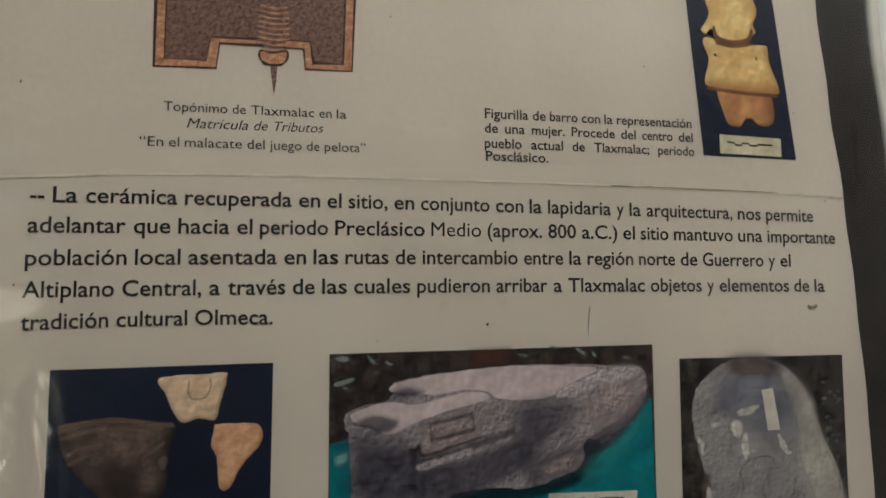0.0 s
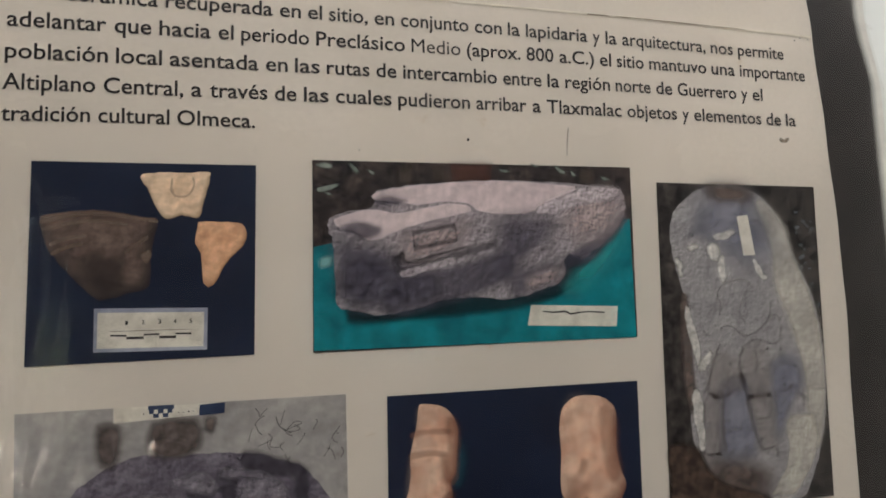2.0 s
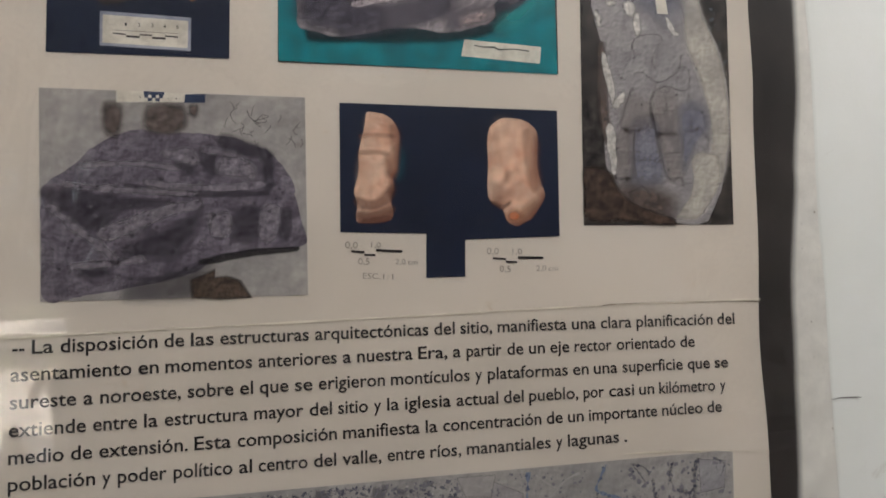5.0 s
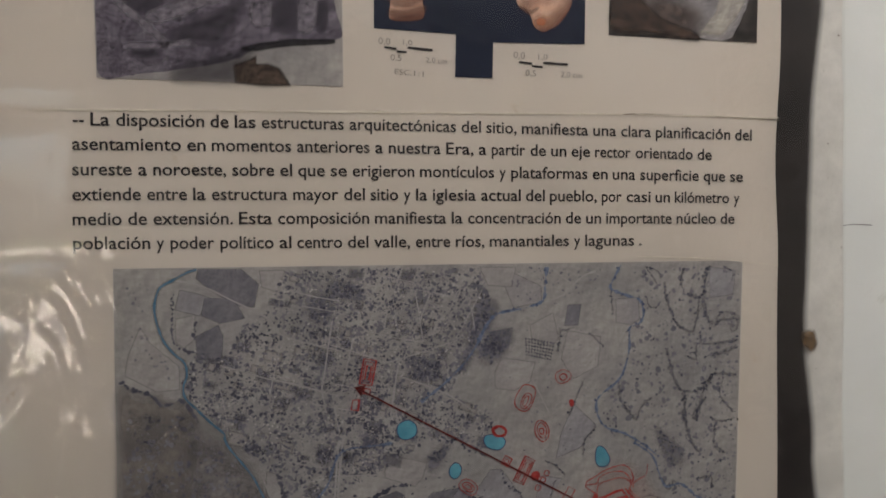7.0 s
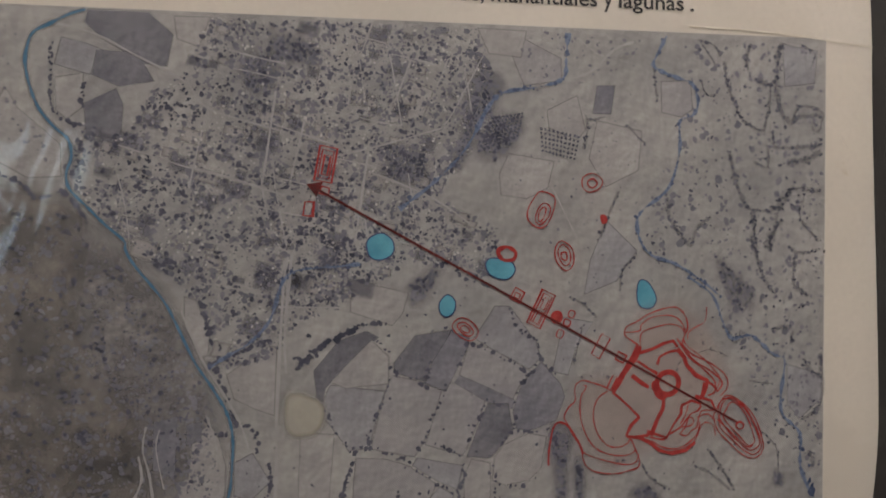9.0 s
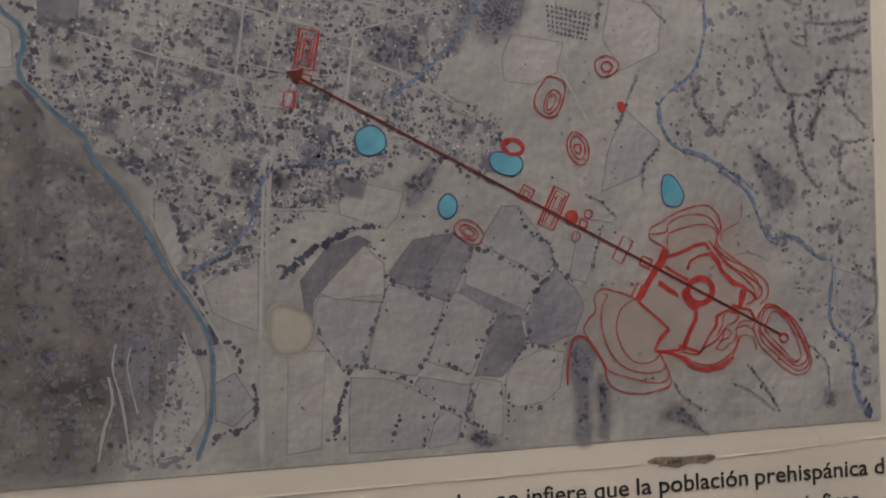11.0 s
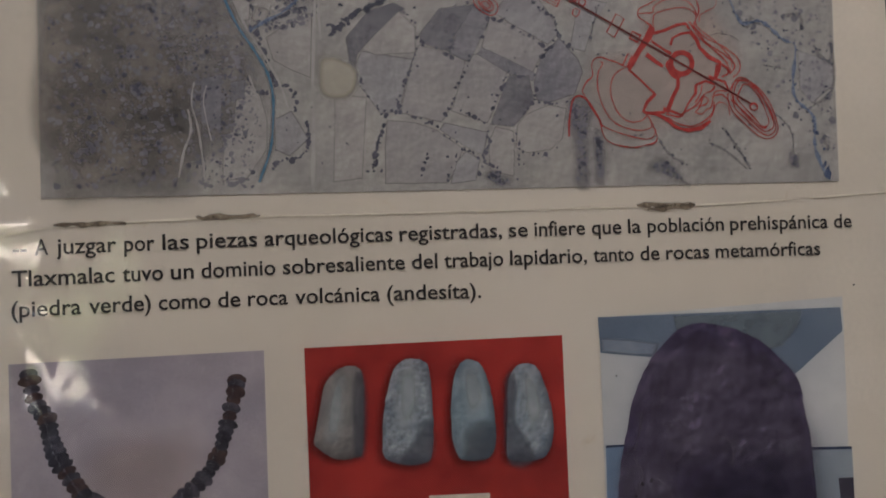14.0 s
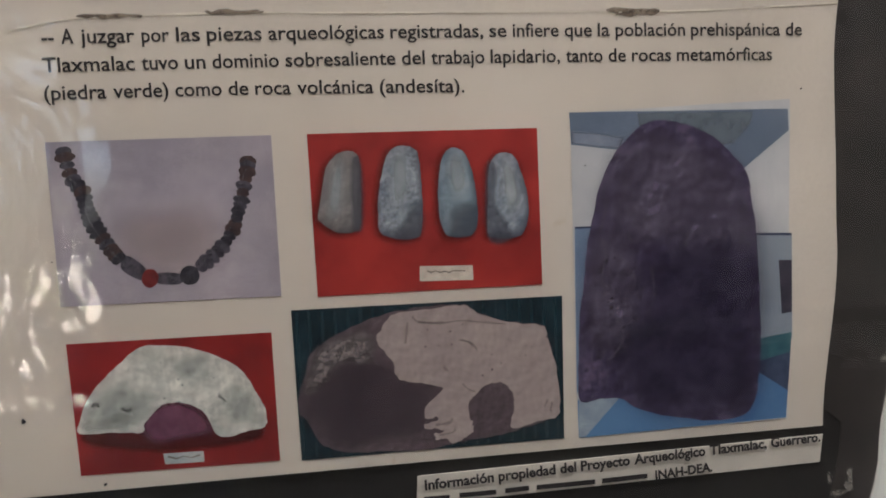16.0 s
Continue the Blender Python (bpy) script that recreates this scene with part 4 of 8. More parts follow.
    for pts, f in (([(-34.5, 1520.7), (-26.2, 1523.3), (-16.3, 1520.3), (-18.7, 1517.1), (-23.3, 1516.3), (-27.8, 1518.1)], 1), ([(-35.3, 1514.5), (-23.3, 1513.2), (-12.6, 1510.2), (-11.2, 1499.2), (-20.5, 1490.0), (-32.4, 1490.0), (-34.6, 1502.2)], 5), ([(39.2, 1523.9), (56.3, 1525.9), (63.1, 1522.8), (59.4, 1516.0), (52.3, 1509.3), (41.9, 1502.7), (35.1, 1499.4), (37.2, 1512.4)], 6), ([(-8.2, 1494.6), (15.6, 1500.9), (38.6, 1505.9), (41.8, 1501.1), (28.4, 1494.6), (5.8, 1488.3), (-12.9, 1485.3)], 4), ([(45.1, 1499.5), (67.6, 1504.5), (68.2, 1497.1), (51.6, 1491.3), (43.2, 1491.4)], 4), ([(70.3, 1505.4), (87.6, 1514.8), (99.0, 1525.3), (99.8, 1523.6), (87.4, 1510.6), (78.1, 1504.3)], 3), ([(-18.2, 1532.9), (-12.3, 1534.7), (-5.3, 1532.8), (-7.7, 1531.6), (-16.2, 1530.6)], 2)):
        shape("stone_shade", pts, stone_dark, p, 6, True, 0.3, "", f)
    sunlit = printed("sunlit_flank", (158, 140, 138), (190, 170, 164), grain=1200, blot=100, soft=True, alpha=0.5, rough=(270, 3.2))
    shape("sunlit_flank", [(76.0, 1535.8), (88.7, 1538.4), (96.9, 1538.0), (99.4, 1533.0), (98.1, 1526.1), (90.4, 1518.2), (82.2, 1514.7), (73.4, 1517.9), (70.3, 1526.3)], sunlit, p, 6.5, True, 0.5, "", 5)
    shape("sunlit_flank", [(-6.3, 1516.5), (-3.2, 1517.9), (19.3, 1522.5), (22.6, 1521.9), (20.8, 1515.4), (14.2, 1510.5), (-3.4, 1505.5), (-5.6, 1508.7)], sunlit, p, 6.5, True, 0.5, "", 5)
    shape("sunlit_flank", [(51.9, 1497.9), (65.8, 1502.0), (67.0, 1497.9), (55.1, 1493.3), (50.0, 1493.0)], sunlit, p, 6.5, True, 0.5, "", 3)
    shape("stone_shade", [(-32.3, 1504.3), (-19.5, 1506.9), (2.9, 1501.5), (4.7, 1492.6), (-19.6, 1486.5), (-30.5, 1489.1)], stone_dark, p, 6.8, True, 0.3, "", 4)
    groove = printed("carved_groove", (40, 36, 42), (66, 60, 66))
    ribbon("carved_frame", [(-1.9, 1518.5), (16.9, 1522.1), (17.8, 1515.3), (-1.4, 1511.6)], 1.4, groove, p, 7, closed=True, rag=0.5, smooth=False)
    ribbon("carved_zigzag", [(0.7, 1514.3), (2.8, 1517.5), (4.7, 1514.8), (7.1, 1518.1), (9.2, 1515.5), (11.5, 1518.4), (13.3, 1516.2), (15.7, 1518.8)], 0.8, groove, p, 7, smooth=False)
    ribbon("carved_groove", [(-9.8, 1508.9), (-8.1, 1500.8), (6.1, 1505.3), (23.9, 1510.3), (37.2, 1513.7)], 2.2, groove, p, 7, rag=0.6)
    ribbon("carved_groove", [(-7.2, 1510.5), (-4.9, 1505.5), (7.7, 1508.5), (22.3, 1512.2)], 0.9, groove, p, 7, rag=0.6)
    lit = printed("stone_glint", (166, 154, 156), (196, 184, 184), soft=True, alpha=0.7, rough=(330, 3.0))
    for pts in ([(56.8, 1528.9), (70.7, 1535.6), (85.1, 1539.5), (97.8, 1538.2), (88.5, 1534.4), (75.8, 1532.3), (63.3, 1528.1)], [(-6.5, 1501.6), (6.1, 1504.4), (15.7, 1506.5), (15.7, 1505.2), (6.0, 1502.8), (-5.8, 1499.9)]):
        shape("stone_edge", pts, lit, p, 7, True, 0.6, "", 2)
    card = shape("scale_card", [(51.8, 1485.2), (95.1, 1483.4), (94.1, 1473.9), (49.9, 1476.0)], LABEL, p, 6, False)
    ribbon("scale_line", [(57.3, 1482.2), (62.4, 1481.5), (68.4, 1481.8), (71.0, 1480.5), (76.2, 1481.1), (80.7, 1481.3), (88.1, 1480.6)], 0.7, INK, card, 7, smooth=False, rag=0.4)
    # carved monolith
    p = shape("photograph", [(118.9, 1542.9), (210.7, 1542.0), (209.6, 1384.8), (117.2, 1384.5)], printed("dark_undergrowth", (22, 19, 19), (66, 60, 56), grain=500, blot=110, rough=(150, 3.0)), s, 1, False, 0, "tall photograph of a carved grey monolith")
    mono = printed("grey_monolith", (98, 94, 97), (160, 154, 151), grain=500, blot=80, warp=0.6, spread=0.24, rough=(400, 1.6))
    pale = printed("pale_monolith", (172, 165, 154), (208, 200, 186), grain=400, blot=60, soft=True, alpha=0.55, rough=(300, 1.2))
    bluish = printed("bluish_monolith", (98, 99, 112), (136, 134, 144), blot=80, soft=True, alpha=0.6, rough=(320, 1.2))
    dim = printed("dim_monolith", (74, 61, 55), (108, 94, 86), blot=120, soft=True, alpha=0.75, rough=(300, 1.3))
    leg = printed("brown_monolith", (104, 88, 76), (140, 122, 106), blot=120, soft=True, alpha=0.19, rough=(300, 1.4))
    leaf_light = printed("undergrowth_leaf", (84, 90, 96), (118, 122, 124), soft=True, alpha=0.5)
    rnd = random.Random(21)
    q = [(195.4, 1531.9), (211.8, 1530.6), (211.2, 1497.8), (212.0, 1481.6)]
    for k in range(26):
        u = rnd.random()
        x, z = q[0][0] + 2 + rnd.random() * (q[1][0] - q[0][0] - 6) + 2.5 * u, q[0][1] - 2 - u * (q[0][1] - q[3][1])
        r = rnd.uniform(0.5, 1.6)
        shape("leaf", [(x - r, z), (x, z + 0.6 * r), (x + r, z + 0.2), (x + 0.2, z - 0.6 * r)], leaf_light, p, 2, True, 0.2, "", 0.5)
    shape("brown_soil", [(120.0, 1415.3), (133.0, 1412.8), (137.2, 1404.3), (145.1, 1396.4), (158.1, 1391.2), (171.3, 1386.7), (167.4, 1386.0), (141.0, 1388.7), (120.9, 1389.1), (120.1, 1402.4)], printed("brown_soil", (46, 36, 32), (82, 66, 56), soft=True, blot=150, rough=(170, 2.5)), p, 3.2, True, 0.4, "", 2.5)
    shape("monolith", [(142.6, 1539.9), (148.9, 1541.7), (162.1, 1541.9), (171.8, 1539.7), (178.5, 1535.8), (185.0, 1528.9), (190.8, 1520.0), (193.7, 1510.2), (198.8, 1497.7), (204.2, 1487.0), (207.6, 1472.7), (209.4, 1458.5), (209.4, 1442.6), (207.8, 1425.1), (203.8, 1409.7), (199.9, 1399.6), (191.0, 1385.6), (171.3, 1386.0), (150.3, 1387.9), (136.8, 1396.2), (134.6, 1407.8), (131.2, 1421.1), (130.9, 1434.2), (129.2, 1450.7), (129.0, 1467.3), (131.4, 1482.3), (128.5, 1495.8), (125.8, 1506.8), (124.6, 1517.8), (127.1, 1528.1), (134.7, 1535.3)], mono, p, 2.5, True, 0.6, "weathered carved grey monolith")
    shape("monolith_side", [(175.7, 1533.4), (182.9, 1527.9), (189.5, 1518.7), (193.3, 1504.8), (199.5, 1490.6), (204.6, 1476.3), (206.5, 1458.6), (206.8, 1440.9), (204.8, 1423.5), (200.6, 1409.9), (199.3, 1427.3), (198.9, 1444.8), (196.0, 1460.6), (191.1, 1476.5), (185.3, 1490.6), (184.3, 1506.5), (180.4, 1520.7)], pale, p, 3, True, 0.5, "", 4)
    shape("monolith_foot", [(184.7, 1424.7), (193.6, 1426.9), (202.4, 1424.5), (201.8, 1409.8), (195.8, 1398.2), (188.4, 1389.4), (181.2, 1387.5), (173.3, 1388.2), (176.6, 1393.0), (182.4, 1401.0), (185.0, 1411.0)], pale, p, 3.5, True, 0.7, "", 1.2)
    shape("monolith_crown", [(148.7, 1539.2), (162.0, 1540.1), (170.6, 1536.5), (176.8, 1526.0), (183.7, 1511.8), (179.2, 1504.7), (165.2, 1502.8), (150.3, 1511.4), (139.4, 1519.8), (142.0, 1530.3)], bluish, p, 3, True, 0.5, "", 7)
    shape("monolith_belly", [(148.2, 1443.4), (161.3, 1444.5), (163.4, 1432.6), (167.1, 1413.9), (162.9, 1408.3), (147.7, 1409.3), (147.2, 1426.8)], bluish, p, 3, True, 0.5, "", 3)
    shape("monolith_belly", [(178.4, 1452.4), (191.6, 1455.5), (195.6, 1441.4), (187.9, 1431.4), (178.9, 1414.8), (178.0, 1431.9)], bluish, p, 3, True, 0.5, "", 3)
    shape("dark_crown", [(147.7, 1541.3), (162.1, 1541.7), (172.2, 1539.0), (170.5, 1535.4), (157.7, 1533.9), (148.1, 1536.1)], dim, p, 4, True, 0.3, "", 4)
    for pts in ([(139.0, 1437.1), (150.3, 1437.4), (148.7, 1426.7), (148.8, 1411.8), (145.0, 1410.4), (137.6, 1411.7), (137.7, 1424.0)], [(163.6, 1436.0), (176.0, 1437.1), (177.6, 1425.1), (177.7, 1411.5), (169.8, 1410.3), (167.1, 1420.6)], [(142.4, 1453.6), (149.2, 1460.1), (159.5, 1453.1), (159.5, 1441.2), (151.2, 1437.4), (140.5, 1440.4)], [(162.3, 1459.8), (176.0, 1461.1), (177.3, 1445.6), (175.4, 1437.1), (164.6, 1436.8), (160.8, 1449.6)]):
        shape("carved_leg", pts, leg, p, 3.5, True, 0.5, "", 2)
    shape("carved_hollow", [(137.3, 1406.0), (153.3, 1407.3), (168.3, 1402.0), (173.9, 1397.4), (168.5, 1388.6), (150.4, 1389.5), (138.6, 1396.9)], dim, p, 3, True, 0.5, "", 5)
    shape("carved_hollow", [(130.2, 1487.4), (132.4, 1482.3), (132.7, 1467.2), (133.1, 1447.3), (134.4, 1430.7), (130.9, 1434.2), (129.2, 1450.7), (128.7, 1467.3)], dim, p, 4, True, 0.5, "", 1.5)
    cut = printed("carved_line", (44, 38, 38), (78, 68, 64))
    for pts, w in (([(162.4, 1461.5), (159.5, 1453.1), (161.2, 1442.8), (163.6, 1432.6), (166.9, 1417.3), (169.8, 1410.3)], 1.3), ([(162.4, 1461.5), (170.4, 1464.4), (180.1, 1461.9), (184.3, 1466.1), (183.4, 1475.7), (177.0, 1475.3)], 0.8), ([(169.8, 1410.3), (176.7, 1411.6), (178.7, 1406.3)], 1.0), ([(140.5, 1440.4), (147.5, 1437.6), (159.1, 1440.9)], 1.0), ([(138.9, 1436.3), (137.6, 1422.3), (137.4, 1411.7), (146.3, 1411.1)], 0.9), ([(149.7, 1436.6), (148.2, 1425.0), (149.1, 1413.4)], 0.7), ([(149.5, 1464.3), (144.7, 1453.5), (140.5, 1440.4)], 0.9), ([(148.5, 1483.9), (151.2, 1490.7), (158.8, 1494.1), (166.5, 1493.8), (168.7, 1490.6)], 0.8)):
        ribbon("carved_seam", pts, w, cut, p, 5, rag=0.5)
    for pts, w in (([(149.5, 1470.3), (155.3, 1471.8), (164.7, 1466.5), (176.9, 1473.2), (180.0, 1483.6)], 0.8), ([(164.0, 1485.5), (161.2, 1478.6), (165.0, 1471.7)], 0.6), ([(180.4, 1438.3), (186.8, 1439.0), (190.2, 1440.9), (192.7, 1436.7), (197.4, 1434.0)], 1.4), ([(163.9, 1436.8), (176.0, 1436.8)], 0.9), ([(168.5, 1459.6), (169.6, 1452.7), (167.7, 1447.7)], 0.6), ([(140.4, 1470.4), (141.8, 1467.9), (144.0, 1467.0)], 0.8), ([(168.2, 1425.6), (176.1, 1426.2)], 0.6), ([(148.8, 1489.0), (150.6, 1482.1), (149.6, 1477.0)], 0.6), ([(171.6, 1523.2), (175.1, 1524.5), (177.2, 1521.5)], 0.9)):
        ribbon("carved_seam", pts, w, cut, p, 5, rag=0.5)
    for q, r in zip([(192.0, 1450.2), (154.1, 1453.2), (137.3, 1516.7), (151.5, 1507.0), (144.8, 1509.2), (175.9, 1459.4), (172.9, 1450.0), (169.6, 1416.2), (153.2, 1406.5), (162.9, 1401.6), (192.6, 1468.6), (183.8, 1459.2)], (1.0, 0.7, 0.6, 0.8, 0.8, 0.7, 0.6, 0.7, 0.6, 0.6, 0.6, 0.7)):
        shape("pit", [(q[0] - r, q[1]), (q[0], q[1] + r), (q[0] + r, q[1]), (q[0], q[1] - r)], GROOVE, p, 5, True, 0.1, "", 0.4)
    lit = printed("chipped_stone", (176, 170, 162), (204, 198, 190), blot=200, soft=True, alpha=0.8, rough=(200, 1.5))
    for pts in ([(131.4, 1482.3), (134.6, 1473.9), (137.6, 1460.4), (136.4, 1453.8), (133.7, 1463.9), (131.6, 1472.3)], [(133.1, 1440.7), (137.1, 1437.2), (137.3, 1417.4), (135.7, 1414.3), (133.4, 1427.5)], [(144.5, 1511.3), (150.4, 1512.2), (152.3, 1506.2), (147.9, 1503.6)], [(150.8, 1504.4), (154.2, 1506.2), (154.5, 1494.1), (151.4, 1494.1)], [(148.7, 1516.5), (158.6, 1519.3), (160.4, 1517.4), (152.8, 1514.0)], [(171.2, 1504.6), (175.7, 1497.6), (178.1, 1495.0), (174.2, 1495.9)], [(127.3, 1505.9), (130.1, 1503.4), (130.4, 1496.6), (128.3, 1498.3)], [(134.1, 1511.1), (139.0, 1512.9), (140.0, 1510.9), (135.9, 1509.1)], [(136.2, 1453.8), (143.2, 1460.3), (143.9, 1456.1), (138.8, 1450.4)]):
        shape("pale_patch", pts, lit, p, 5, True, 0.8, "", 0.9)
    shape("scale_card", [(163.0, 1526.4), (169.4, 1527.0), (172.5, 1506.6), (165.7, 1506.5)], LABEL, p, 6, False)
    ribbon("twig", [(117.6, 1390.9), (124.8, 1392.9), (132.3, 1395.3)], 0.8, leafy_twig, p, 3, rag=0.3)
    # carved relief
    p = shape("photograph", [(-154.2, 1450.7), (-32.0, 1450.4), (-31.2, 1349.8), (-152.6, 1349.6)], printed("pale_ground", (126, 121, 119), (158, 152, 146), grain=400, blot=45, spread=0.16, rough=(120, 0.8)), s, 1, False, 0, "grey photograph of a carved stone relief")
    rel = printed("relief_stone", (72, 66, 74), (112, 104, 112), grain=800, blot=110, warp=0.8, spread=0.16, rough=(240, 2.2))
    shape("relief_stone", [(-150.6, 1405.6), (-144.0, 1410.3), (-136.8, 1416.3), (-130.7, 1422.8), (-120.9, 1428.7), (-110.8, 1431.9), (-100.6, 1430.7), (-90.2, 1430.8), (-78.3, 1430.1), (-66.2, 1428.8), (-58.0, 1425.6), (-49.8, 1422.4), (-42.8, 1414.2), (-38.0, 1406.7)] + [(-36.8, 1398.6), (-33.6, 1385.4), (-32.8, 1375.0), (-53.9, 1372.5), (-74.3, 1368.4), (-86.7, 1361.5), (-111.0, 1355.6), (-132.2, 1352.3), (-138.7, 1351.0), (-151.5, 1350.9), (-152.4, 1375.3), (-152.9, 1399.7)], rel, p, 2, True, 0.6, "carved grey stone relief")
    speckle = printed("lichen_speck", (118, 111, 117), (146, 138, 142), soft=True, alpha=0.55)
    hollow_speck = printed("relief_pit", (52, 47, 54), (70, 64, 72), soft=True, alpha=0.5)
    face, rnd = [(-126.3, 1413.8), (-97.6, 1431.0), (-62.0, 1426.9), (-43.5, 1410.3), (-35.5, 1377.3), (-86.7, 1363.0), (-129.9, 1355.5), (-148.5, 1362.5), (-149.1, 1393.2)], random.Random(31)
    for q in scatter(face, 90, 0.35, 1.1, 44):
        x, z, r = q
        pts = [(x + r * rnd.uniform(0.6, 1.5) * math.cos(k * 1.05), z + r * rnd.uniform(0.5, 1.1) * math.sin(k * 1.05)) for k in range(6)]
        shape("relief_speck", pts, speckle if rnd.random() < 0.6 else hollow_speck, p, 5, True, 0.2, "", 0.5)
    darkrel = printed("relief_hollow", (40, 36, 44), (68, 62, 70), blot=200, soft=True, alpha=0.5, rough=(240, 2.0))
    paler = printed("relief_ridge", (106, 99, 106), (140, 132, 137), grain=900, blot=200, soft=True, alpha=0.75, rough=(240, 2.2))
    for pts, f in (([(-150.7, 1402.1), (-133.5, 1400.4), (-115.2, 1397.9), (-96.5, 1396.0), (-97.2, 1394.5), (-116.5, 1393.2), (-130.3, 1382.7), (-140.2, 1390.5), (-149.9, 1396.8)], 2), ([(-104.9, 1380.6), (-90.5, 1387.3), (-81.8, 1392.6), (-83.9, 1383.2), (-90.4, 1370.9), (-100.5, 1368.1), (-116.1, 1370.1), (-117.6, 1374.0)], 3), ([(-67.5, 1390.8), (-53.8, 1394.5), (-56.1, 1377.8), (-67.5, 1377.3)], 1.2), ([(-43.8, 1393.5), (-39.1, 1393.4), (-39.9, 1378.9), (-45.3, 1379.1)], 1), ([(-82.1, 1422.0), (-75.4, 1422.0), (-75.3, 1413.2), (-70.0, 1412.8), (-71.5, 1410.9), (-80.5, 1411.6)], 1.2), ([(-95.3, 1416.5), (-84.2, 1414.1), (-84.2, 1410.1), (-92.3, 1411.7)], 1.5), ([(-70.2, 1429.3), (-51.6, 1422.8), (-48.5, 1417.8), (-49.2, 1404.9), (-51.6, 1403.3), (-52.4, 1417.5), (-62.4, 1421.2), (-73.1, 1425.2)], 2), ([(-113.9, 1404.9), (-90.7, 1401.9), (-54.6, 1402.0), (-54.6, 1400.4), (-90.7, 1399.9), (-113.8, 1402.8)], 1.2), ([(-138.3, 1366.2), (-128.7, 1366.7), (-123.1, 1362.7), (-132.7, 1359.9)], 2)):
        shape("relief_hollow", pts, darkrel, p, 3, True, 0.5, "", f)
    for pts, f in (([(-127.6, 1382.7), (-115.0, 1387.8), (-99.3, 1393.7), (-83.3, 1396.6), (-84.0, 1393.9), (-99.3, 1389.8), (-113.5, 1382.4), (-124.7, 1379.5)], 1.5), ([(-76.5, 1389.4), (-68.3, 1390.8), (-69.0, 1379.7), (-77.2, 1380.7)], 1), ([(-53.1, 1394.5), (-44.6, 1393.5), (-46.9, 1378.3), (-54.6, 1378.5)], 1), ([(-99.8, 1421.3), (-88.1, 1423.6), (-82.8, 1418.0), (-85.0, 1414.9), (-96.8, 1417.8)], 1.2), ([(-105.3, 1407.1), (-81.9, 1404.5), (-54.7, 1406.5), (-54.7, 1404.1), (-81.9, 1402.4), (-105.3, 1404.8)], 1), ([(-73.1, 1418.0), (-60.9, 1418.7), (-55.5, 1413.0), (-57.7, 1408.2), (-70.0, 1409.9), (-74.5, 1411.6)], 1.5)):
        shape("relief_ridge", pts, paler, p, 4, True, 0.6, "", f)
    soft_ribbon("relief_ridge", curve([(-137.6, 1413.7), (-114.4, 1415.2), (-90.2, 1412.9)], False), 2.2, paler, p, 4.4, False, 0.8, "")
    soft_ribbon("relief_ridge", curve([(-146.5, 1404.9), (-114.2, 1402.2), (-82.7, 1400.5)], False), 2.0, paler, p, 4.4, False, 0.8, "")
    soft_ribbon("relief_ridge", curve([(-125.5, 1378.8), (-109.3, 1385.7), (-92.5, 1394.3)], False), 3.4, paler, p, 4.4, False, 0.8, "")
    soft_ribbon("relief_ridge", curve([(-150.7, 1395.7), (-139.3, 1385.2), (-127.7, 1375.7), (-118.3, 1366.3)], False), 3.0, paler, p, 4.4, False, 0.8, "")
    soft_ribbon("relief_ridge", curve([(-82.9, 1423.1), (-65.1, 1419.8), (-56.9, 1412.8)], False), 2.4, paler, p, 4.4, False, 0.8, "")
    soft_ribbon("relief_ridge", curve([(-77.2, 1391.9), (-76.2, 1382.2)], False), 3.0, paler, p, 4.4, False, 0.8, "")
    soft_ribbon("relief_ridge", curve([(-51.0, 1390.4), (-49.2, 1381.2)], False), 2.4, paler, p, 4.4, False, 0.8, "")
    soft_ribbon("relief_ridge", curve([(-141.0, 1365.7), (-125.2, 1366.9), (-106.7, 1369.1)], False), 2.6, paler, p, 4.4, False, 0.8, "")
    shape("dark_gap", [(-81.6, 1368.3), (-60.7, 1372.4), (-38.4, 1374.0), (-38.4, 1372.4), (-60.7, 1370.0), (-79.3, 1366.2)], gloom, p, 4, True, 0.6, "", 0.8)
    shape("stone_shadow", [(-114.6, 1357.8), (-93.2, 1363.3), (-80.1, 1366.7), (-78.6, 1364.3), (-83.0, 1356.7), (-84.4, 1350.6), (-101.7, 1349.7), (-115.9, 1350.3)], darkrel, p, 3, True, 0.4, "", 3)
    shape("brown_patch", [(-86.6, 1358.4), (-80.0, 1361.3), (-75.6, 1363.4), (-75.6, 1359.5), (-69.7, 1360.1), (-63.7, 1357.5), (-58.4, 1349.4), (-72.6, 1348.5), (-85.9, 1349.9)], printed("brown_earth", (52, 42, 36), (82, 68, 58), soft=True, rough=(260, 3.0)), p, 4, False, 0.6, "", 1)
    brown = printed("brown_stain", (76, 66, 62), (104, 92, 86), blot=180, soft=True, alpha=0.8, rough=(200, 2.0))
    for pts in ([(-125.9, 1444.2), (-118.8, 1443.8), (-118.0, 1435.6), (-120.1, 1428.4), (-124.7, 1428.9), (-126.3, 1437.1)], [(-106.1, 1443.9), (-90.7, 1444.1), (-89.0, 1434.1), (-95.6, 1430.0), (-105.8, 1431.1), (-108.1, 1435.6)], [(-87.2, 1444.1), (-83.2, 1444.2), (-84.6, 1438.9), (-86.9, 1439.7)]):
        shape("brown_stain", pts, brown, p, 2.5, True, 0.6, "", 1.5)
    scale = shape("scale_bar", [(-120.7, 1450.7), (-79.8, 1450.4), (-80.1, 1446.5), (-89.7, 1446.0), (-120.5, 1444.8)], LABEL, p, 4, False)
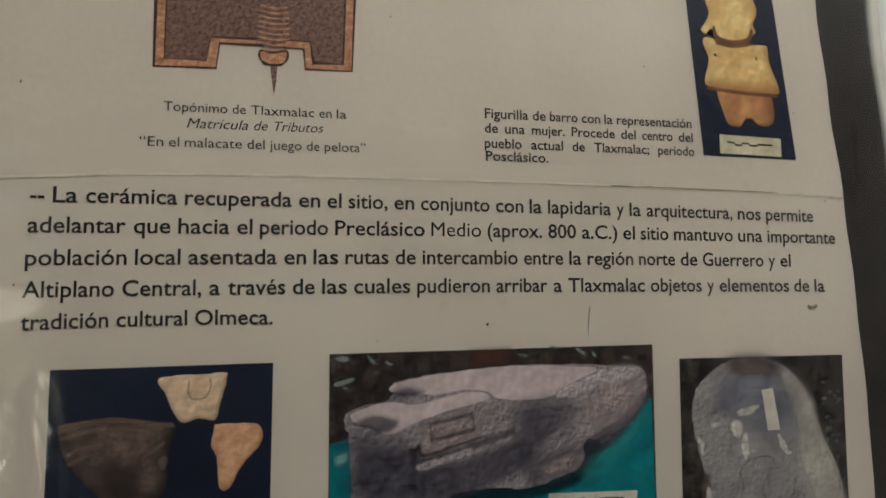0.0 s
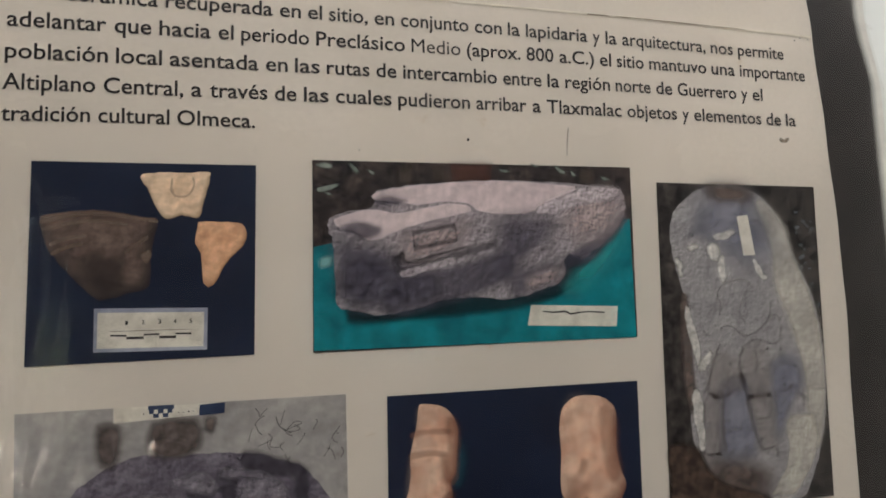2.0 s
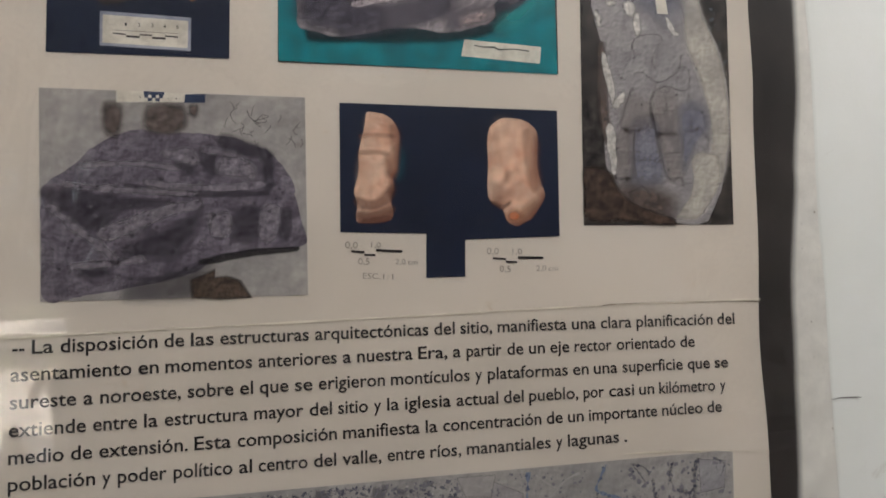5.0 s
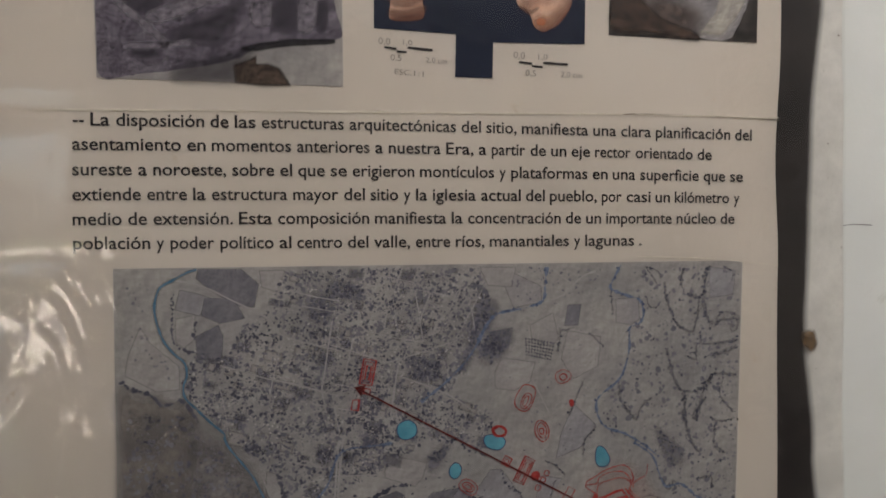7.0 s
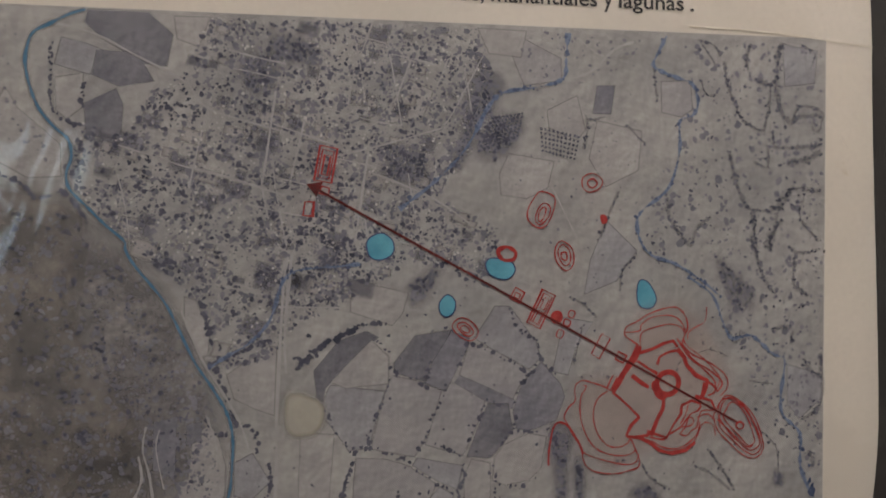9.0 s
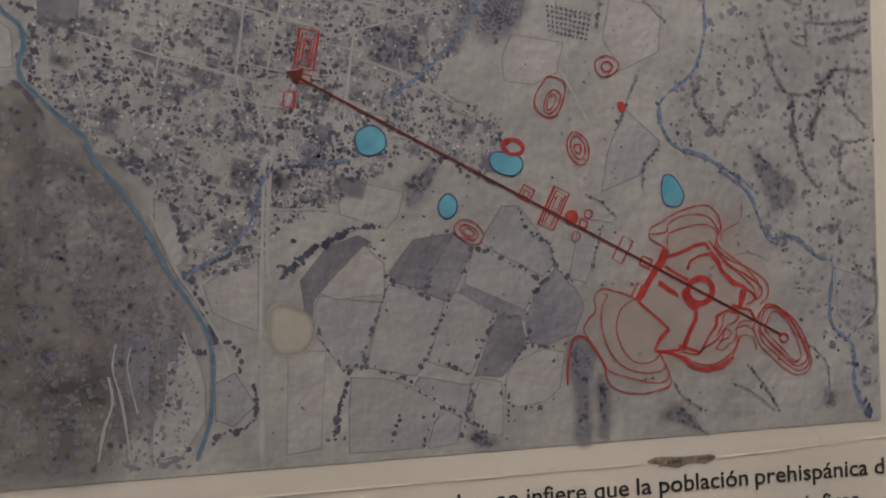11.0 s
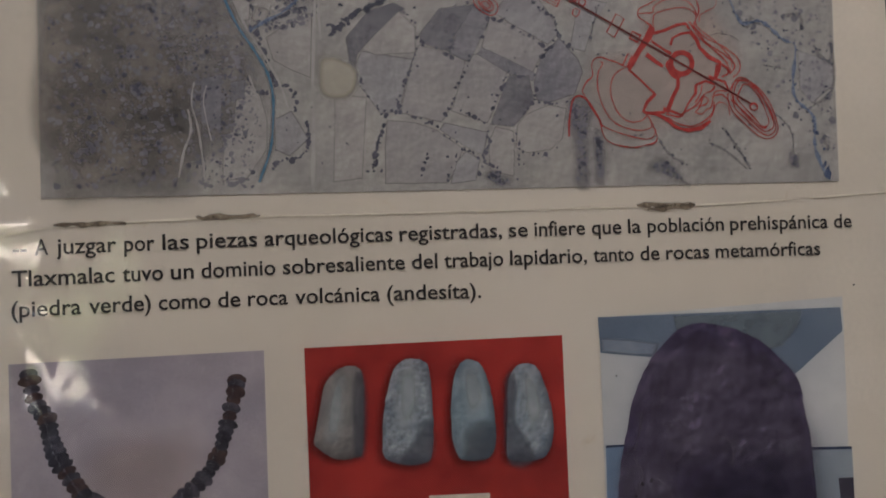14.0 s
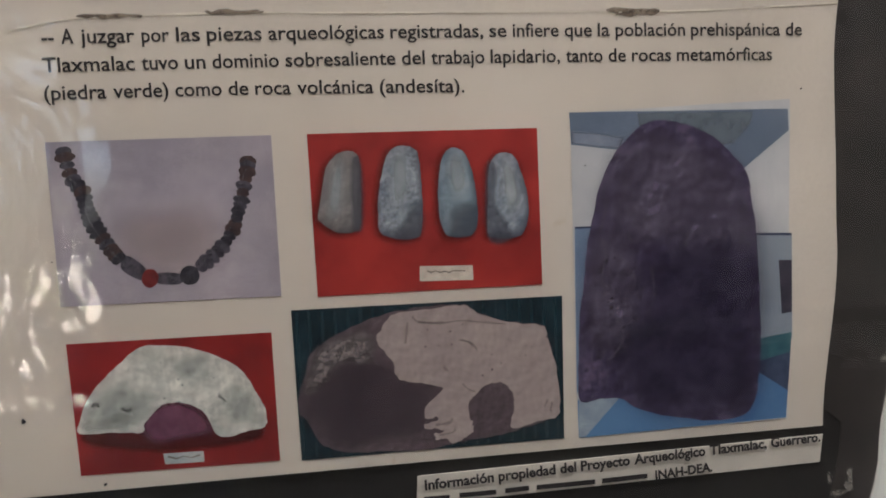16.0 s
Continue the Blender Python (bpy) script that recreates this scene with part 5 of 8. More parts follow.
    for pts in ([(-89.4, 1449.9), (-79.8, 1450.4), (-80.1, 1446.1), (-89.7, 1445.7)], [(-108.3, 1450.7), (-98.9, 1450.6), (-98.9, 1449.0), (-108.3, 1449.1)], [(-108.0, 1449.1), (-106.2, 1449.1), (-106.2, 1447.5), (-107.9, 1447.5)], [(-104.8, 1449.1), (-102.7, 1449.1), (-102.7, 1447.5), (-104.7, 1447.5)], [(-101.3, 1449.1), (-99.5, 1449.2), (-99.5, 1447.6), (-101.2, 1447.5)], [(-106.5, 1447.5), (-104.4, 1447.5), (-104.4, 1445.9), (-106.4, 1445.9)], [(-103.0, 1447.5), (-100.9, 1447.5), (-100.9, 1445.9), (-102.9, 1445.9)]):
        shape("scale_mark", pts, NAVY_PRINT, scale, 5, False)
    dots("scale_mark", [(*q, 0.35) for q in [(-109.8, 1447.6), (-97.1, 1447.4), (-95.3, 1447.4), (-93.5, 1447.5), (-91.8, 1447.5)]], INK, scale, 5)
    ribbon("scratch", [(-60.3, 1443.2), (-58.7, 1439.1), (-54.1, 1436.2)], 0.35, cut, p, 3)
    hair = printed("ground_scratch", (100, 94, 92), (126, 120, 116))
    rnd = random.Random(8)
    for k in range(26):
        x, z = rnd.uniform(-72, -34), rnd.uniform(1424, 1448)
        ribbon("scratch", [(x, z), (x + rnd.uniform(-3, 3), z - rnd.uniform(1, 3)), (x + rnd.uniform(-4, 4), z - rnd.uniform(3, 6))], 0.25, hair, p, 2, rag=0.4)
    # two finger shaped stones, on a T shaped print
    p = shape("photograph", [(-14.7, 1448.4), (103.4, 1448.1), (103.1, 1378.7)] + [(50.3, 1377.1), (50.0, 1357.6), (29.1, 1357.3), (29.5, 1380.5)] + [(-14.9, 1381.4)], NAVY, s, 1, False, 0, "photograph of two pale carved stones on dark blue")
    flesh = printed("pale_carved_stone", (190, 150, 126), (222, 188, 164), blot=70, rough=(120, 0.9), rim=(104, 66, 52))
    blush = printed("orange_stone", (176, 104, 66), (200, 130, 90), soft=True, alpha=0.55)
    glow = printed("teal_shadow", (22, 60, 76), (34, 80, 94), soft=True, alpha=0.7)
    shape("teal_shadow", [(15.5, 1428.5), (18.8, 1422.7), (17.4, 1411.1), (14.5, 1408.3), (13.5, 1418.4)], glow, p, 2, True, 0, "", 3)
    shape("carved_stone", [(-1.1, 1443.0), (1.3, 1444.1), (8.5, 1442.8), (13.5, 1438.7), (16.0, 1431.4), (15.4, 1422.7), (14.6, 1414.1), (12.3, 1409.8), (13.0, 1404.0), (11.2, 1398.3), (12.3, 1391.2), (10.6, 1387.7), (2.7, 1386.1), (-5.7, 1386.3), (-6.7, 1390.2), (-6.1, 1395.9), (-7.6, 1402.2), (-6.1, 1408.6), (-5.1, 1415.6), (-5.3, 1421.4), (-3.5, 1429.9), (-2.1, 1435.7)], flesh, p, 3, True, 0.25, "ribbed pale stone", solid=0.62)
    shape("carved_stone", [(63.7, 1433.1), (65.4, 1438.3), (71.0, 1442.5), (77.4, 1443.0), (85.3, 1441.6), (90.7, 1437.0), (91.7, 1430.1), (91.2, 1417.9), (92.7, 1408.8), (95.2, 1402.0), (93.9, 1397.5), (88.0, 1389.3), (82.3, 1385.8), (78.7, 1384.4), (73.8, 1386.7), (70.9, 1393.5), (64.9, 1397.3), (62.9, 1403.2), (63.7, 1418.1), (63.3, 1427.0)], flesh, p, 3, True, 0.25, "smooth pale stone with an orange tip", solid=0.6)
    shade = printed("stone_shade", (140, 92, 70), (162, 114, 90), soft=True, alpha=0.34)
    deep = printed("stone_deep_shade", (100, 62, 48), (126, 82, 64), soft=True, alpha=0.45)
    bright = printed("stone_light", (214, 180, 156), (226, 196, 174), soft=True, alpha=0.3)
    for pts, f in (([(12.3, 1437.2), (15.5, 1432.2), (15.0, 1421.3), (14.0, 1412.6), (11.9, 1410.1), (11.0, 1417.0), (12.2, 1427.1)], 2.0), ([(-3.8, 1432.0), (3.3, 1432.8), (11.2, 1432.3), (11.2, 1431.1), (3.3, 1431.4), (-3.8, 1430.5)], 0.9), ([(-4.4, 1423.3), (3.2, 1423.9), (9.7, 1422.7), (9.5, 1421.6), (3.2, 1422.5), (-4.5, 1421.9)], 0.9), ([(8.3, 1421.3), (11.5, 1418.1), (12.0, 1412.6), (9.6, 1410.1), (8.0, 1414.1)], 1.6), ([(85.1, 1436.2), (90.3, 1431.6), (90.4, 1417.9), (91.9, 1407.3), (88.9, 1405.1), (86.1, 1414.9), (85.5, 1427.0)], 3.0), ([(66.4, 1407.6), (74.4, 1405.3), (77.4, 1400.0), (71.0, 1397.5), (65.7, 1400.2)], 2.5), ([(83.5, 1395.4), (91.5, 1397.5), (88.0, 1390.8), (82.4, 1386.8), (80.4, 1389.5)], 2.2), ([(74.1, 1414.3), (76.9, 1413.5), (75.8, 1409.0), (73.3, 1407.5), (72.1, 1409.8)], 1.3)):
        shape("stone_shade", pts, shade, p, 4, True, 0.2, "", f)
    for pts, f in (([(-6.4, 1398.4), (0.1, 1396.9), (6.5, 1399.0), (11.9, 1405.8), (12.4, 1402.3), (8.6, 1396.7), (1.4, 1394.0), (-5.6, 1395.3)], 1.8), ([(-5.6, 1390.9), (2.8, 1391.1), (11.1, 1394.1), (11.6, 1391.9), (3.5, 1388.9), (-5.4, 1388.8)], 1.6), ([(-4.3, 1386.8), (2.8, 1388.0), (10.5, 1389.6), (9.9, 1387.9), (2.7, 1386.4)], 1.2), ([(64.9, 1397.6), (71.0, 1395.4), (75.7, 1397.4), (70.9, 1393.6)], 1.2)):
        shape("stone_fold", pts, deep, p, 4.5, True, 0.2, "", f)
    for pts, f in (([(-0.6, 1442.1), (4.9, 1441.6), (7.7, 1437.2), (3.4, 1434.3), (-1.2, 1434.6)], 2.5), ([(-2.7, 1429.7), (3.3, 1430.2), (6.1, 1426.3), (-2.4, 1425.4)], 2.0), ([(-3.9, 1419.9), (2.5, 1420.5), (3.8, 1412.7), (0.1, 1404.2), (-4.8, 1401.5), (-5.4, 1408.5)], 3.0), ([(69.4, 1439.9), (77.3, 1440.7), (80.1, 1431.6), (76.5, 1419.5), (68.6, 1416.6), (66.2, 1428.5)], 4.0), ([(77.6, 1407.5), (85.5, 1405.9), (86.8, 1400.6), (78.9, 1399.7)], 2.5)):
        shape("stone_light", pts, bright, p, 4.2, True, 0.2, "", f)
    shape("orange_tip", [(73.9, 1391.2), (77.9, 1392.9), (81.4, 1391.0), (80.8, 1387.3), (76.9, 1386.7), (73.8, 1388.2)], blush, p, 6, True, 0.2, "", 1.2)
    for base in (0, 1):
        bar = [(-9.4, 1371.6), (-2.8, 1371.1), (-2.8, 1369.7), (2.8, 1369.5), (3.1, 1372.0), (16.7, 1371.3)] if base == 0 else [(65.1, 1367.1), (72.5, 1366.6), (72.4, 1365.2), (78.6, 1364.9), (79.0, 1367.3), (93.4, 1367.0)]
        for a, b, w in ((0, 1, 1.1), (2, 3, 1.1), (4, 5, 1.3)):
            ribbon("scale_bar", [bar[a], bar[b]], w, INK, s, 2, smooth=False)
    for text, ends in (("0,0", [(-12.7, 1373.3), (-6.1, 1373.0)]), ("1,0", [(0.5, 1373.5), (5.7, 1373.3)]), ("0,5", [(-6.2, 1364.9), (-0.1, 1364.6)]), ("2,0 cm", [(12.9, 1364.6), (24.6, 1364.2)]), ("ESC. 1:1", [(-3.9, 1357.6), (11.9, 1356.8)]), ("0,0", [(61.7, 1369.3), (68.5, 1369.0)]), ("1,0", [(76.0, 1369.0), (81.6, 1369.1)]), ("0,5", [(68.6, 1359.8), (75.0, 1359.5)]), ("2,0 cm", [(89.1, 1359.9), (101.8, 1359.7)])):
        text_line(text, ends, s, material=GREY_INK, weight=-0.006)
    # stains, and the joint with its lit and shaded edge drawn in colour
    dots("fly_speck", [(*q, r) for q, r in zip([(24.4, 1561.1), (-24.9, 1554.9), (195.6, 1567.0), (109.3, 1611.2), (-164.8, 1580.2)], (0.7, 0.4, 0.5, 0.4, 0.6))], INK, s, 2)
    ribbon("drip", [(73.7, 1568.6), (72.9, 1562.1), (72.4, 1553.8)], 0.32, SHADE_LINE, s, 2, rag=0.9)
    shape("smudge", [(192.3, 1567.1), (194.6, 1566.4), (197.3, 1567.2), (196.6, 1566.1), (194.2, 1565.3), (192.3, 1565.9)], SMUDGE, s, 3, True, 0.2, "", 0.7)
    ribbon("edge_shading", [(-181.8, 1332.8), (-104.3, 1334.9), (8.3, 1337.4), (121.5, 1340.2), (225.5, 1341.3)], 0.7, CREASE_LINE, s, 2, rag=0.7)
    ribbon("edge_shading", [(126.4, 1340.3), (141.6, 1340.9), (179.4, 1341.0), (225.5, 1339.9)], 0.45, SHADE_LINE, s, 3, rag=0.9)


leafy_twig = printed("dry_twig", (128, 116, 96), (160, 148, 124))
NAVY_PRINT = printed("navy_print", (36, 44, 66), (52, 62, 84))
pottery_sheet()


# ---- map sheet ----
def map_sheet():
    s = SHEET_MAP
    for text, ends in (
        ("-- La disposición de las estructuras arquitectónicas del sitio, manifiesta una clara planificación del", [(-164.3, 1325.6), (-79.4, 1327.1), (208.1, 1327.5)]),
        ("asentamiento en momentos anteriores a nuestra Era, a partir de un eje rector orientado de", [(-164.8, 1313.3), (-79.5, 1314.9), (182.5, 1315.4)]),
        ("sureste a noroeste, sobre el que se erigieron montículos y plataformas en una superficie que se", [(-165.0, 1300.7), (-68.2, 1302.2), (203.0, 1302.9)]),
        ("extiende entre la estructura mayor del sitio y la iglesia actual del pueblo, por casi un kilómetro y", [(-165.2, 1288.1), (-76.8, 1289.4), (201.0, 1290.1)]),
        ("medio de extensión. Esta composición manifiesta la concentración de un importante núcleo de", [(-165.3, 1275.7), (-71.2, 1276.7), (198.0, 1278.0)]),
        ("población y poder político al centro del valle, entre ríos, manantiales y lagunas .", [(-165.3, 1263.6), (-71.4, 1264.0), (139.6, 1265.2)]),
    ):
        text_line(text, ends, s)
    m = shape("aerial_map", [(-146.5, 1253.6), (203.4, 1256.1), (201.5, 1048.3), (-146.8, 1048.2)], printed("aerial_ground", (118, 115, 114), (164, 158, 152), grain=300, blot=34, spread=0.26, rough=(190, 0.8)), s, 1, False, 0, "grey aerial photograph map with red and blue drawing")
    # broad tones of the land
    LAND = (-145.5, 201.0, 1048.6, 1252.8)
    dark = printed("tree_tops", (56, 57, 68), (90, 88, 98))
    mid = printed("shrubs", (94, 92, 100), (122, 118, 123))
    pale = printed("roofs", (160, 153, 148), (182, 175, 168))
    hill = printed("dark_hillside", (92, 87, 84), (144, 135, 127), grain=300, blot=45, soft=True, alpha=0.6, rough=(110, 0.9))
    scrub = printed("scrub", (106, 101, 100), (152, 145, 141), grain=500, blot=80, soft=True, alpha=0.6, rough=(240, 1.2))
    field_dark = printed("ploughed_field", (106, 104, 110), (128, 124, 128), blot=60, soft=True, alpha=0.75, rough=(240, 0.8))
    field_mid = printed("stubble_field", (128, 124, 126), (146, 142, 142), blot=50, soft=True, rough=(240, 0.8))
    field_pale = printed("pale_field", (150, 144, 141), (166, 160, 156), blot=50, soft=True, alpha=0.85, rough=(240, 0.7))
    sand = printed("sandy_plot", (156, 149, 137), (174, 166, 152), blot=40, soft=True, alpha=0.8)
    shape("hillside", [(-145.4, 1190.5), (-138.8, 1189.3), (-127.8, 1186.4), (-118.9, 1182.6), (-109.8, 1183.2), (-108.1, 1169.9), (-107.8, 1150.4), (-109.7, 1135.7), (-105.8, 1120.6), (-92.2, 1110.1), (-81.0, 1094.2), (-83.4, 1070.6), (-89.9, 1063.0), (-144.3, 1065.6), (-145.6, 1116.6), (-145.7, 1151.0)], hill, m, 2, True, 1, "", 3)
    shape("hillside", [(-138.1, 1092.1), (-126.9, 1095.8), (-108.8, 1095.1), (-92.5, 1104.9), (-88.8, 1090.0), (-99.2, 1076.0), (-89.5, 1065.2), (-92.0, 1050.9), (-119.9, 1051.0), (-138.1, 1051.1)], hill, m, 2, True, 1, "", 6)
    shape("scrub", [(-109.1, 1172.4), (-90.0, 1160.0), (-69.9, 1129.6), (-61.4, 1098.5), (-60.2, 1066.6), (-82.4, 1067.9), (-92.7, 1099.8), (-108.1, 1120.7)], scrub, m, 2, True, 1, "", 5)
    field_plain = printed("fallow_field", (138, 133, 133), (154, 148, 146), blot=50, soft=True, alpha=0.9, rough=(240, 0.7))
    field_dusk = printed("dusky_field", (116, 113, 119), (134, 130, 134), blot=60, soft=True, alpha=0.85, rough=(240, 0.8))
    vein = printed("gully", (104, 101, 107), (128, 124, 127), blot=300, soft=True, alpha=0.34)
    shade = printed("grove_shade", (88, 86, 96), (120, 116, 122), grain=600, blot=120, soft=True, alpha=0.38, rough=(240, 1.3))

    def field(pts, material):
        shape("field", pts, material, m, 3, False, 0.6, "", 0.35)

    def row(pts, gap):
        dots("hedge_trees", along(pts, gap * 0.72, 0.4, 0.6, 1.6, int(7 * pts[0][0]) % 997), dark, m, 6.3, within=LAND)

    def gully(pts, width, gap):
        soft_ribbon("gully", curve(pts, False), width * 1.1, vein, m, 4.5, False, 0.9, "")
        dots("hedge_trees", along(pts, gap * 0.62, 0.7 * width, 0.4, 0.8 + 0.35 * width, int(5 * pts[0][1]) % 997), dark, m, 6, within=LAND)

    def scrub_patch(pts, count):
        shape("grove", pts, shade, m, 4, True, 1.2, "", 2.4)
        dots("thicket", scatter(pts, count // 2, 0.35, 1.2, int(3 * pts[0][0]) % 997, 0.8), dark, m, 6, within=LAND)
        dots("shrubs", scatter(pts, count, 0.35, 1.4, int(3 * pts[0][1]) % 997, 0.6), mid, m, 5, within=LAND)

    def drawn(pts, width, smooth=True, closed=False):
        ribbon("red_line", pts, width * (0.8 if smooth else 1.0), red, m, 11, closed=closed, smooth=smooth, rag=0.35)
    # fields of the valley floor, with hedges between them
    field([(-0.7, 1126.2), (6.3, 1119.2), (5.7, 1108.0), (-11.4, 1106.9), (-17.3, 1109.6), (-12.2, 1114.9)], field_pale)
    field([(-17.3, 1108.7), (4.1, 1105.4), (1.2, 1095.9), (-2.3, 1082.5), (-10.3, 1081.2), (-13.6, 1086.8), (-19.8, 1095.7), (-20.0, 1103.0)], field_mid)
    field([(7.4, 1111.4), (18.1, 1108.5), (27.7, 1104.4), (26.2, 1096.0), (20.6, 1085.0), (15.9, 1077.6), (-1.7, 1081.9), (2.0, 1094.6), (4.4, 1105.6)], field_plain)
    field([(28.3, 1106.9), (33.1, 1107.5), (46.1, 1100.1), (42.4, 1090.2), (35.9, 1076.7), (20.7, 1082.5), (22.3, 1087.4)], field_plain)
    field([(16.6, 1127.5), (31.8, 1129.3), (27.5, 1119.7), (22.7, 1115.8), (21.5, 1108.0), (8.1, 1112.3), (7.6, 1116.4)], field_dark)
    field([(31.7, 1128.6), (39.2, 1126.2), (37.6, 1119.9), (32.7, 1110.7), (29.4, 1104.3), (20.8, 1107.4), (23.3, 1116.1)], field_dusk)
    field([(39.1, 1123.7), (49.2, 1120.8), (60.4, 1114.1), (65.5, 1110.7), (60.6, 1105.8), (56.3, 1097.3), (46.7, 1099.7), (34.6, 1110.9)], field_plain)
    field([(50.1, 1138.5), (56.6, 1138.4), (67.5, 1123.4), (69.7, 1116.3), (64.9, 1112.0), (47.3, 1121.3), (41.1, 1125.5)], field_mid)
    field([(34.8, 1110.4), (38.3, 1109.2), (48.3, 1104.1), (58.3, 1098.9), (57.1, 1096.0), (46.7, 1099.3), (32.5, 1107.6)], field_dusk)
    field([(58.5, 1098.5), (61.3, 1105.8), (69.7, 1115.0), (78.3, 1105.0), (80.0, 1099.8), (76.1, 1089.8), (64.1, 1085.9), (58.9, 1086.8), (57.0, 1093.9)], field_dusk)
    field([(46.7, 1098.5), (55.6, 1097.7), (57.6, 1086.9), (53.5, 1082.0), (47.9, 1075.0), (37.8, 1076.2), (39.3, 1080.3), (43.7, 1091.4)], field_dark)
    field([(49.3, 1075.9), (53.4, 1080.8), (64.0, 1085.3), (71.8, 1083.6), (69.7, 1069.7), (64.2, 1065.2), (53.7, 1063.7), (48.1, 1065.9)], field_pale)
    field([(39.7, 1075.5), (47.2, 1073.3), (47.4, 1066.0), (47.4, 1053.4), (36.9, 1056.0), (36.1, 1067.9)], field_pale)
    field([(16.7, 1077.2), (36.1, 1072.9), (33.9, 1063.1), (25.9, 1067.3), (19.9, 1071.2), (15.1, 1074.2)], field_mid)
    field([(-7.4, 1078.5), (4.2, 1077.6), (13.8, 1074.0), (25.2, 1065.9), (20.3, 1055.3), (17.6, 1051.1), (-8.7, 1051.8), (-8.7, 1068.2)], field_plain)
    field([(-28.8, 1090.1), (-16.2, 1088.8), (-18.6, 1053.7), (-30.6, 1052.7)], field_pale)
    field([(-23.7, 1114.1), (-14.1, 1126.0), (-3.0, 1129.4), (1.5, 1126.7), (-11.0, 1114.9), (-19.2, 1107.8), (-21.5, 1098.2), (-23.6, 1098.3), (-22.8, 1105.6)], field_dark)
    field([(26.4, 1064.8), (31.9, 1061.3), (30.2, 1052.1), (19.5, 1051.0), (21.8, 1060.1)], field_mid)
    field([(-71.8, 1144.7), (-68.2, 1143.4), (-63.1, 1130.3), (-63.5, 1121.6), (-66.7, 1120.8), (-72.3, 1133.8)], field_pale)
    field([(-57.1, 1114.3), (-40.6, 1124.7), (-37.8, 1124.0), (-39.1, 1097.2), (-46.8, 1100.2), (-53.8, 1104.4)], field_pale)
    field([(-69.3, 1090.5), (-63.2, 1095.5), (-59.8, 1088.9), (-57.8, 1078.5), (-58.0, 1067.2), (-66.0, 1054.9), (-75.8, 1054.1), (-75.0, 1073.1), (-71.5, 1074.2)], field_pale)
    field([(-71.8, 1095.7), (-66.2, 1096.7), (-66.6, 1089.3), (-71.9, 1087.3)], field_dark)
    field([(-83.9, 1096.6), (-75.3, 1098.7), (-76.4, 1074.5), (-84.1, 1078.8)], field_dusk)
    field([(-54.0, 1079.6), (-47.6, 1083.1), (-40.6, 1071.0), (-48.5, 1063.8), (-54.6, 1066.7)], field_mid)
    field([(55.8, 1201.7), (76.2, 1198.8), (73.3, 1188.2), (63.7, 1183.0), (52.9, 1184.4), (52.3, 1193.6)], field_pale)
    field([(72.5, 1219.9), (86.0, 1226.7), (89.4, 1212.1), (85.9, 1208.1), (73.5, 1213.3)], field_pale)
    field([(56.2, 1247.1), (62.9, 1249.9), (79.2, 1242.4), (79.2, 1233.2), (62.8, 1230.3)], field_plain)
    field([(42.9, 1253.0), (64.3, 1253.0), (61.5, 1242.0), (48.1, 1243.0)], field_pale)
    field([(-9.0, 1150.2), (14.4, 1144.2), (11.7, 1136.4), (7.7, 1131.3), (-9.2, 1137.1)], field_pale)
    field([(15.2, 1230.8), (24.9, 1227.1), (20.2, 1215.5), (7.4, 1212.9), (3.6, 1216.6)], field_pale)
    field([(-114.8, 1242.8), (-106.0, 1240.6), (-100.4, 1238.4), (-105.0, 1228.7), (-117.2, 1232.1)], field_mid)
    field([(-117.3, 1227.3), (-107.3, 1229.3), (-107.5, 1216.8), (-113.1, 1212.0), (-117.0, 1215.5)], field_pale)
    field([(-75.0, 1252.3), (-61.0, 1252.7), (-65.8, 1240.4), (-74.0, 1243.8)], field_pale)
    field([(-105.5, 1253.0), (-84.2, 1253.0), (-75.1, 1245.0), (-77.6, 1232.8), (-85.7, 1233.9), (-100.3, 1242.0), (-107.0, 1248.9)], field_dark)
    field([(-102.6, 1238.3), (-87.9, 1237.5), (-82.3, 1226.7), (-94.9, 1224.7), (-104.5, 1228.7)], field_dark)
    field([(-106.9, 1218.0), (-96.1, 1224.1), (-93.3, 1218.1), (-94.1, 1204.9), (-106.5, 1206.1)], field_dark)
    field([(94.9, 1231.3), (102.4, 1231.4), (101.1, 1219.5), (93.0, 1219.4)], field_dusk)
    field([(124.1, 1234.2), (137.1, 1235.1), (138.3, 1222.3), (133.1, 1219.2), (124.0, 1220.9)], field_plain)
    field([(181.8, 1252.6), (199.0, 1250.6), (197.6, 1235.5), (182.5, 1234.0)], field_mid)
    field([(94.8, 1216.5), (115.0, 1212.4), (113.6, 1195.6), (98.4, 1188.5), (90.9, 1200.4)], field_pale)
    field([(80.0, 1133.1), (92.7, 1131.2), (85.1, 1120.0), (81.3, 1108.6), (74.6, 1110.4)], field_mid)
    field([(99.1, 1174.4), (112.8, 1161.1), (103.5, 1148.2), (88.3, 1142.9), (91.4, 1157.2)], field_mid)
    field([(183.7, 1109.8), (201.0, 1104.4), (201.0, 1093.7), (189.5, 1085.1), (183.7, 1091.5)], field_mid)
    # hedgerows
    row([(-2.4, 1128.7), (6.3, 1120.4), (6.3, 1108.0)], 2.8)
    row([(8.4, 1112.3), (12.0, 1110.3), (16.3, 1109.5), (21.7, 1106.1)], 2.8)
    row([(5.6, 1106.8), (3.6, 1102.0), (1.2, 1095.9), (-2.1, 1087.4), (-2.9, 1082.6)], 2.8)
    row([(22.9, 1116.1), (21.8, 1107.4)], 2.8)
    row([(38.4, 1123.1), (33.5, 1113.8)], 2.8)
    row([(29.3, 1107.1), (26.3, 1098.4), (23.6, 1093.6), (21.4, 1087.5), (17.8, 1079.0)], 2.8)
